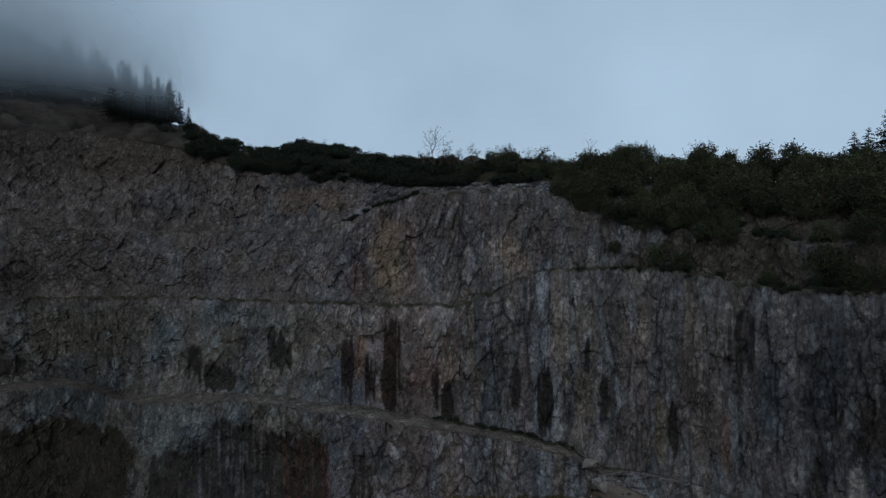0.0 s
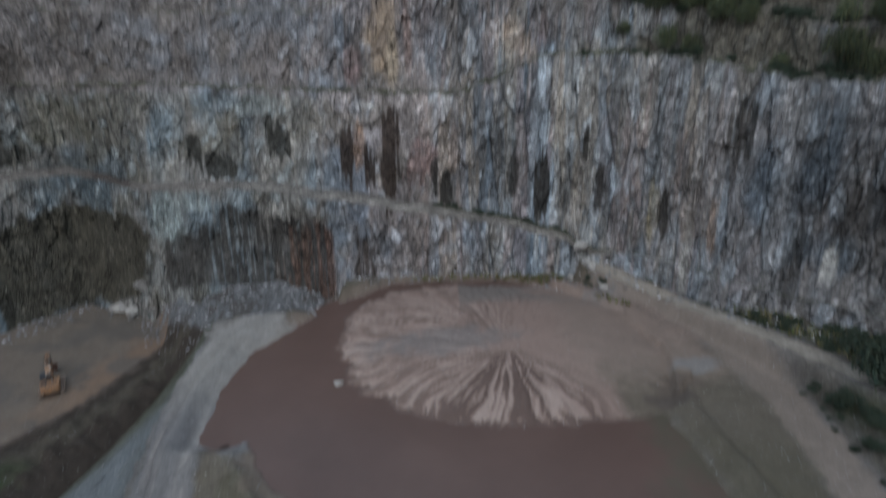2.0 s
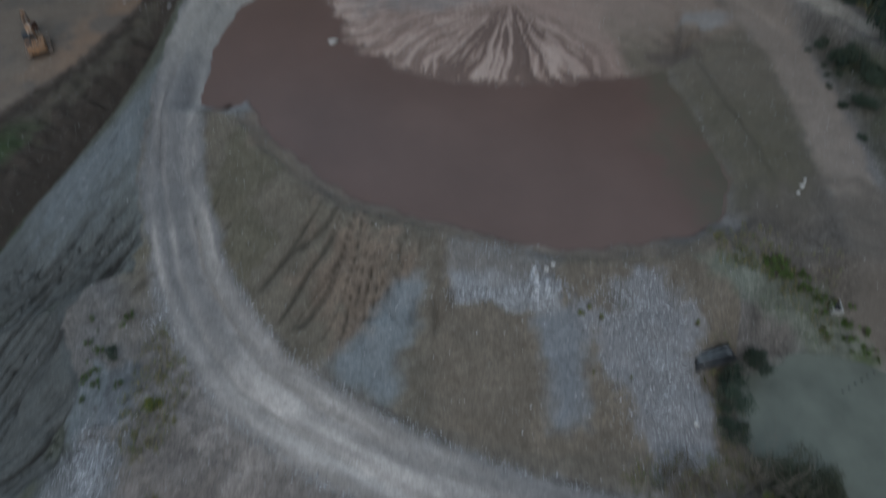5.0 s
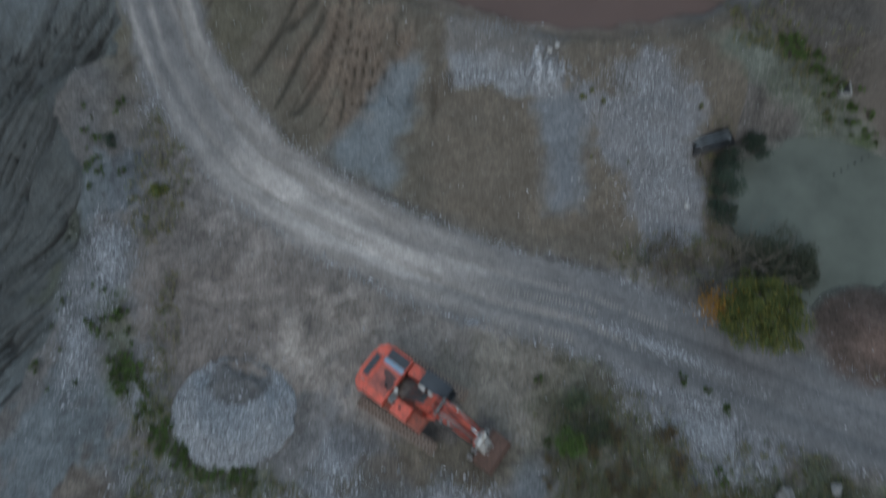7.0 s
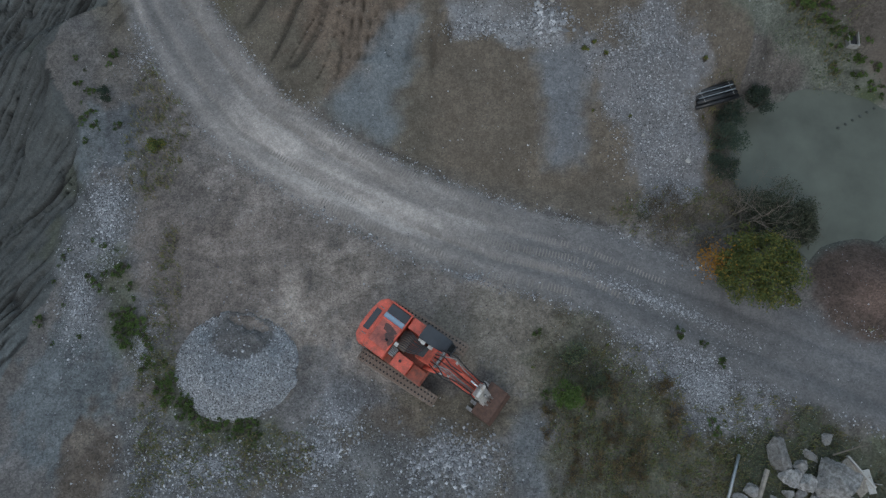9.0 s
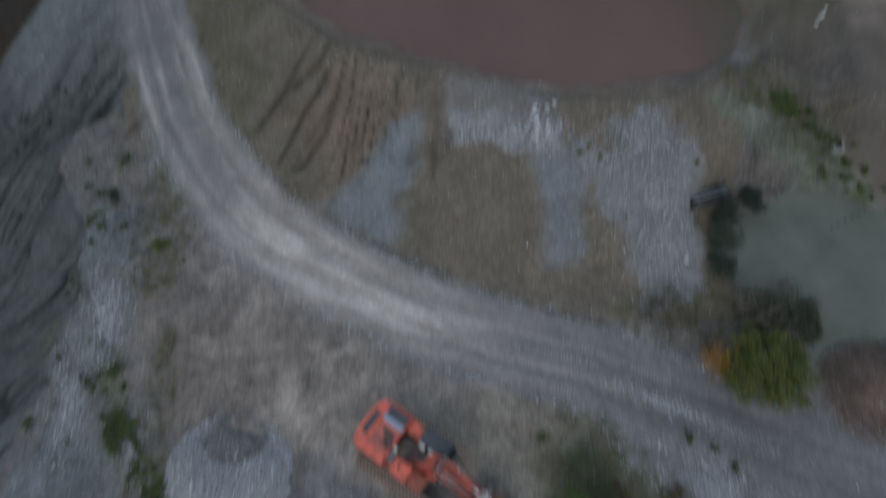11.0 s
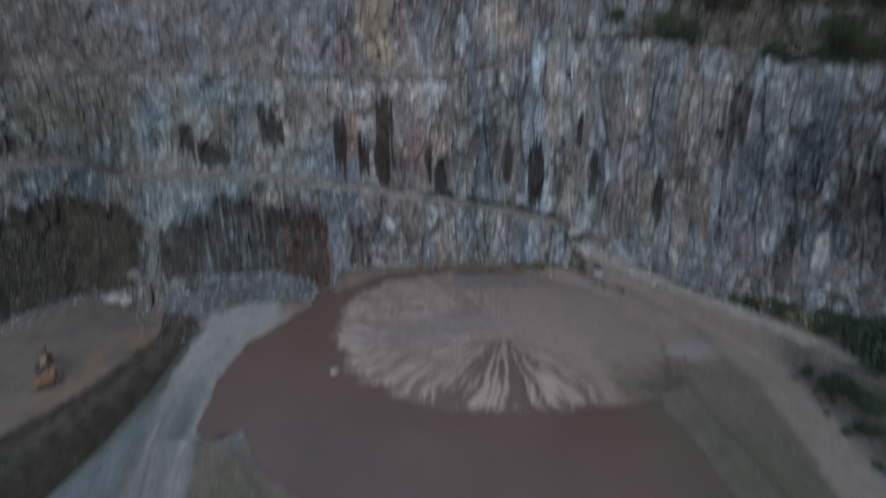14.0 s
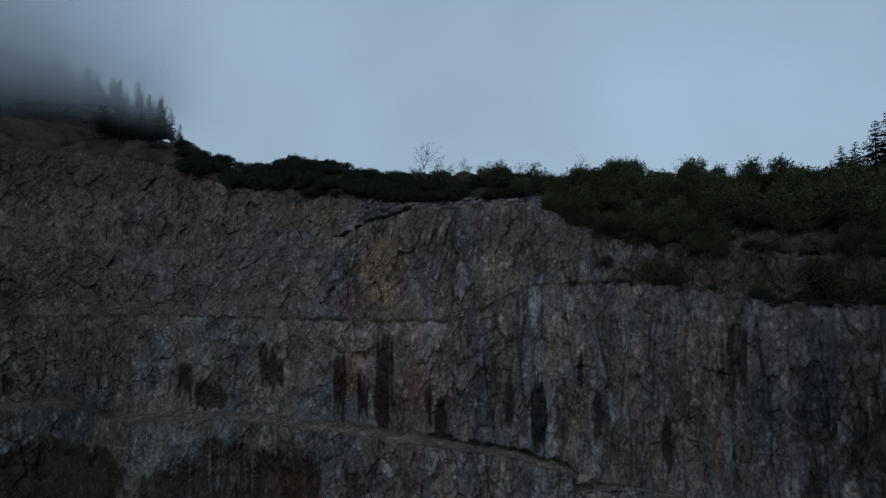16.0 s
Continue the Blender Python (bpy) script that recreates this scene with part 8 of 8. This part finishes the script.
def scatter_grass():
    rng = np.random.default_rng(21)
    xs, ys = [], []
    for cx, cy, rx, ry, n in ((9.4, 1.4, 4.0, 3.6, 300), (-16.4, 4, 1.0, 8.5, 260), (-12, -1.0, 5, 1.8, 250), (17, -1.0, 5, 3.0, 260), (14, 12.6, 4, 1.8, 130), (17.6, 17, 1.4, 4.5, 120), (24, 4.2, 2.4, 1.2, 200), (-18, 19, 2, 5, 250), (11.5, -2, 5, 2.0, 250)):
        a, r = rng.uniform(0, math.tau, n), np.sqrt(rng.random(n))
        xs.append(cx + np.cos(a) * r * rx)
        ys.append(cy + np.sin(a) * r * ry)
    a, r = rng.uniform(0.0, 1.5, 800), 12.2 + np.abs(rng.normal(size=800)) * 1.6
    xs.append(17 + np.cos(a) * r)
    ys.append(13 + np.sin(a) * r)
    for az0, az1, n, back in ((15, 41, 600, 7), (-3, 12, 250, 1.5)):
        az = rng.uniform(az0, az1, n)
        rr = bench(az, L_FOOT)[0] - rng.random(n) * back
        xs.append(rr * np.sin(np.radians(az)))
        ys.append(rr * np.cos(np.radians(az)))
    x, y = np.concatenate(xs), np.concatenate(ys)
    keep = (poly_dist(x, y, ROAD, False)[0] > 2.6) & (poly_dist(x, y, TRACK_RIGHT, False)[0] > 1.9) & (poly_dist(x, y, ROAD_RIGHT, False)[0] > 3.0) & (poly_dist(x, y, POOL)[0] > 0.2) & (poly_dist(x, y, POND)[0] > 0.5)
    x, y = x[keep], y[keep]
    z = ground_height(x, y)
    n, blades = len(x), 7
    h = np.where(np.hypot(x, y) > 45, 0.55, 0.26)
    v, f = [], []
    for b in range(blades):
        a = rng.uniform(0, math.tau, n)
        lean = rng.uniform(0.25, 0.9, n) * h
        hh = h * rng.uniform(0.5, 1.2, n)
        w = 0.03 + 0.05 * (h > 0.4)
        bx, by = x + rng.normal(size=n) * 0.12, y + rng.normal(size=n) * 0.12
        ux, uy = -np.sin(a) * w, np.cos(a) * w
        v.append(np.stack([np.stack([bx - ux, by - uy, z - 0.02], 1), np.stack([bx + ux, by + uy, z - 0.02], 1), np.stack([bx + np.cos(a) * lean, by + np.sin(a) * lean, z + hh], 1)], 1))
    v = np.concatenate(v).reshape(-1, 3)
    me = tri_mesh("rough_grass", v, np.arange(len(v)).reshape(-1, 3))
    me.materials.append(M_GRASS)
    tagged(new("rough_grass", me), "tufts of rough green and straw-coloured grass", "grass", kind="stuff")


scatter_grass()


def scatter_litter():
    """low creeping weeds and fallen leaves between the stones"""
    rng = np.random.default_rng(31)
    for name, material, label, n, box, outline, size in (
            ("creeping_weeds", M_LEAF_GREEN, "low green creeping weeds between gravel and dry stalks", 16000, (2, 24, -6, 8.2), SCRUB_PATCH, 0.10),
            ("withered_litter", M_LEAF_RUST, "withered rust and straw-coloured leaves over the ground", 16000, (2, 24, -6, 8.2), SCRUB_PATCH, 0.085),
            ("bank_grass", M_LEAF_GREEN, "thin green grass on the bank above the pool", 3500, (15, 29.5, 19.5, 27.5), GRASS_BANK, 0.13)):
        x, y = rng.uniform(box[0], box[1], n * 2), rng.uniform(box[2], box[3], n * 2)
        thick = fbm(x * 0.6, y * 0.6, seed=97 if material is M_LEAF_GREEN else 98, n=4) + 0.25 * (rng.random(n * 2) - 0.5)
        keep = (blot(x, y, outline, 0.6, 1.2) > 0.5) & (thick > 0.5) & (poly_dist(x, y, ROAD, False)[0] > 2.5)
        x, y = x[keep], y[keep]
        p = np.stack([x, y, ground_height(x, y) + rng.uniform(0.02, 0.16, len(x))], 1)
        me = quads(name, p, rng.uniform(0.5, 1.4, len(x)) * size, rng)
        me.materials.append(material)
        tagged(new(name, me), label, "weeds", kind="stuff")


scatter_litter()


def tread_prints():
    """crawler prints pressed into the dry haul road"""
    line = [Vector((x, y)) for x, y in ROAD]
    v, f = [], []
    rng = np.random.default_rng(9)
    for off, s0, s1 in ((0.7, 20, 34), (-1.0, 19, 33), (1.9, 24, 40), (-0.1, 23, 31), (-2.0, 30, 46), (0.9, 38, 52), (-1.2, 40, 60)):
        run = 0.0
        for a, b in zip(line, line[1:]):
            ln = (b - a).length
            d = (b - a) / ln
            n = Vector((-d.y, d.x))
            s = 0.0
            while s < ln:
                if s0 < run + s < s1 and rng.random() < 0.85:
                    p = a + d * s + n * (off + 0.12 * math.sin((run + s) * 0.7))
                    z = gz(p.x, p.y) + 0.012
                    k = len(v)
                    w, t = 0.26 * rng.uniform(0.7, 1.1), 0.045
                    for su, sv in ((-1, -1), (1, -1), (1, 1), (-1, 1)):
                        q = p + n * (su * w) + d * (sv * t)
                        v.append((q.x, q.y, z - 0.03))
                    for su, sv in ((-1, -1), (1, -1), (1, 1), (-1, 1)):
                        q = p + n * (su * w * 0.9) + d * (sv * t * 0.6)
                        v.append((q.x, q.y, z + 0.02))
                    f += [(k + 4, k + 5, k + 6, k + 7), (k, k + 1, k + 5, k + 4), (k + 1, k + 2, k + 6, k + 5), (k + 2, k + 3, k + 7, k + 6), (k + 3, k, k + 4, k + 7)]
                s += 0.19
            run += ln
    me = bpy.data.meshes.new("crawler_prints")
    me.from_pydata(v, [], f)
    me.materials.append(plain("dry_road_dust", (0.26, 0.24, 0.22), 0.95, 0.0, 0.2, 0.8))
    tagged(new("crawler_prints", me), "rows of pale crawler prints pressed into the dusty road", "tracks", kind="stuff")


tread_prints()
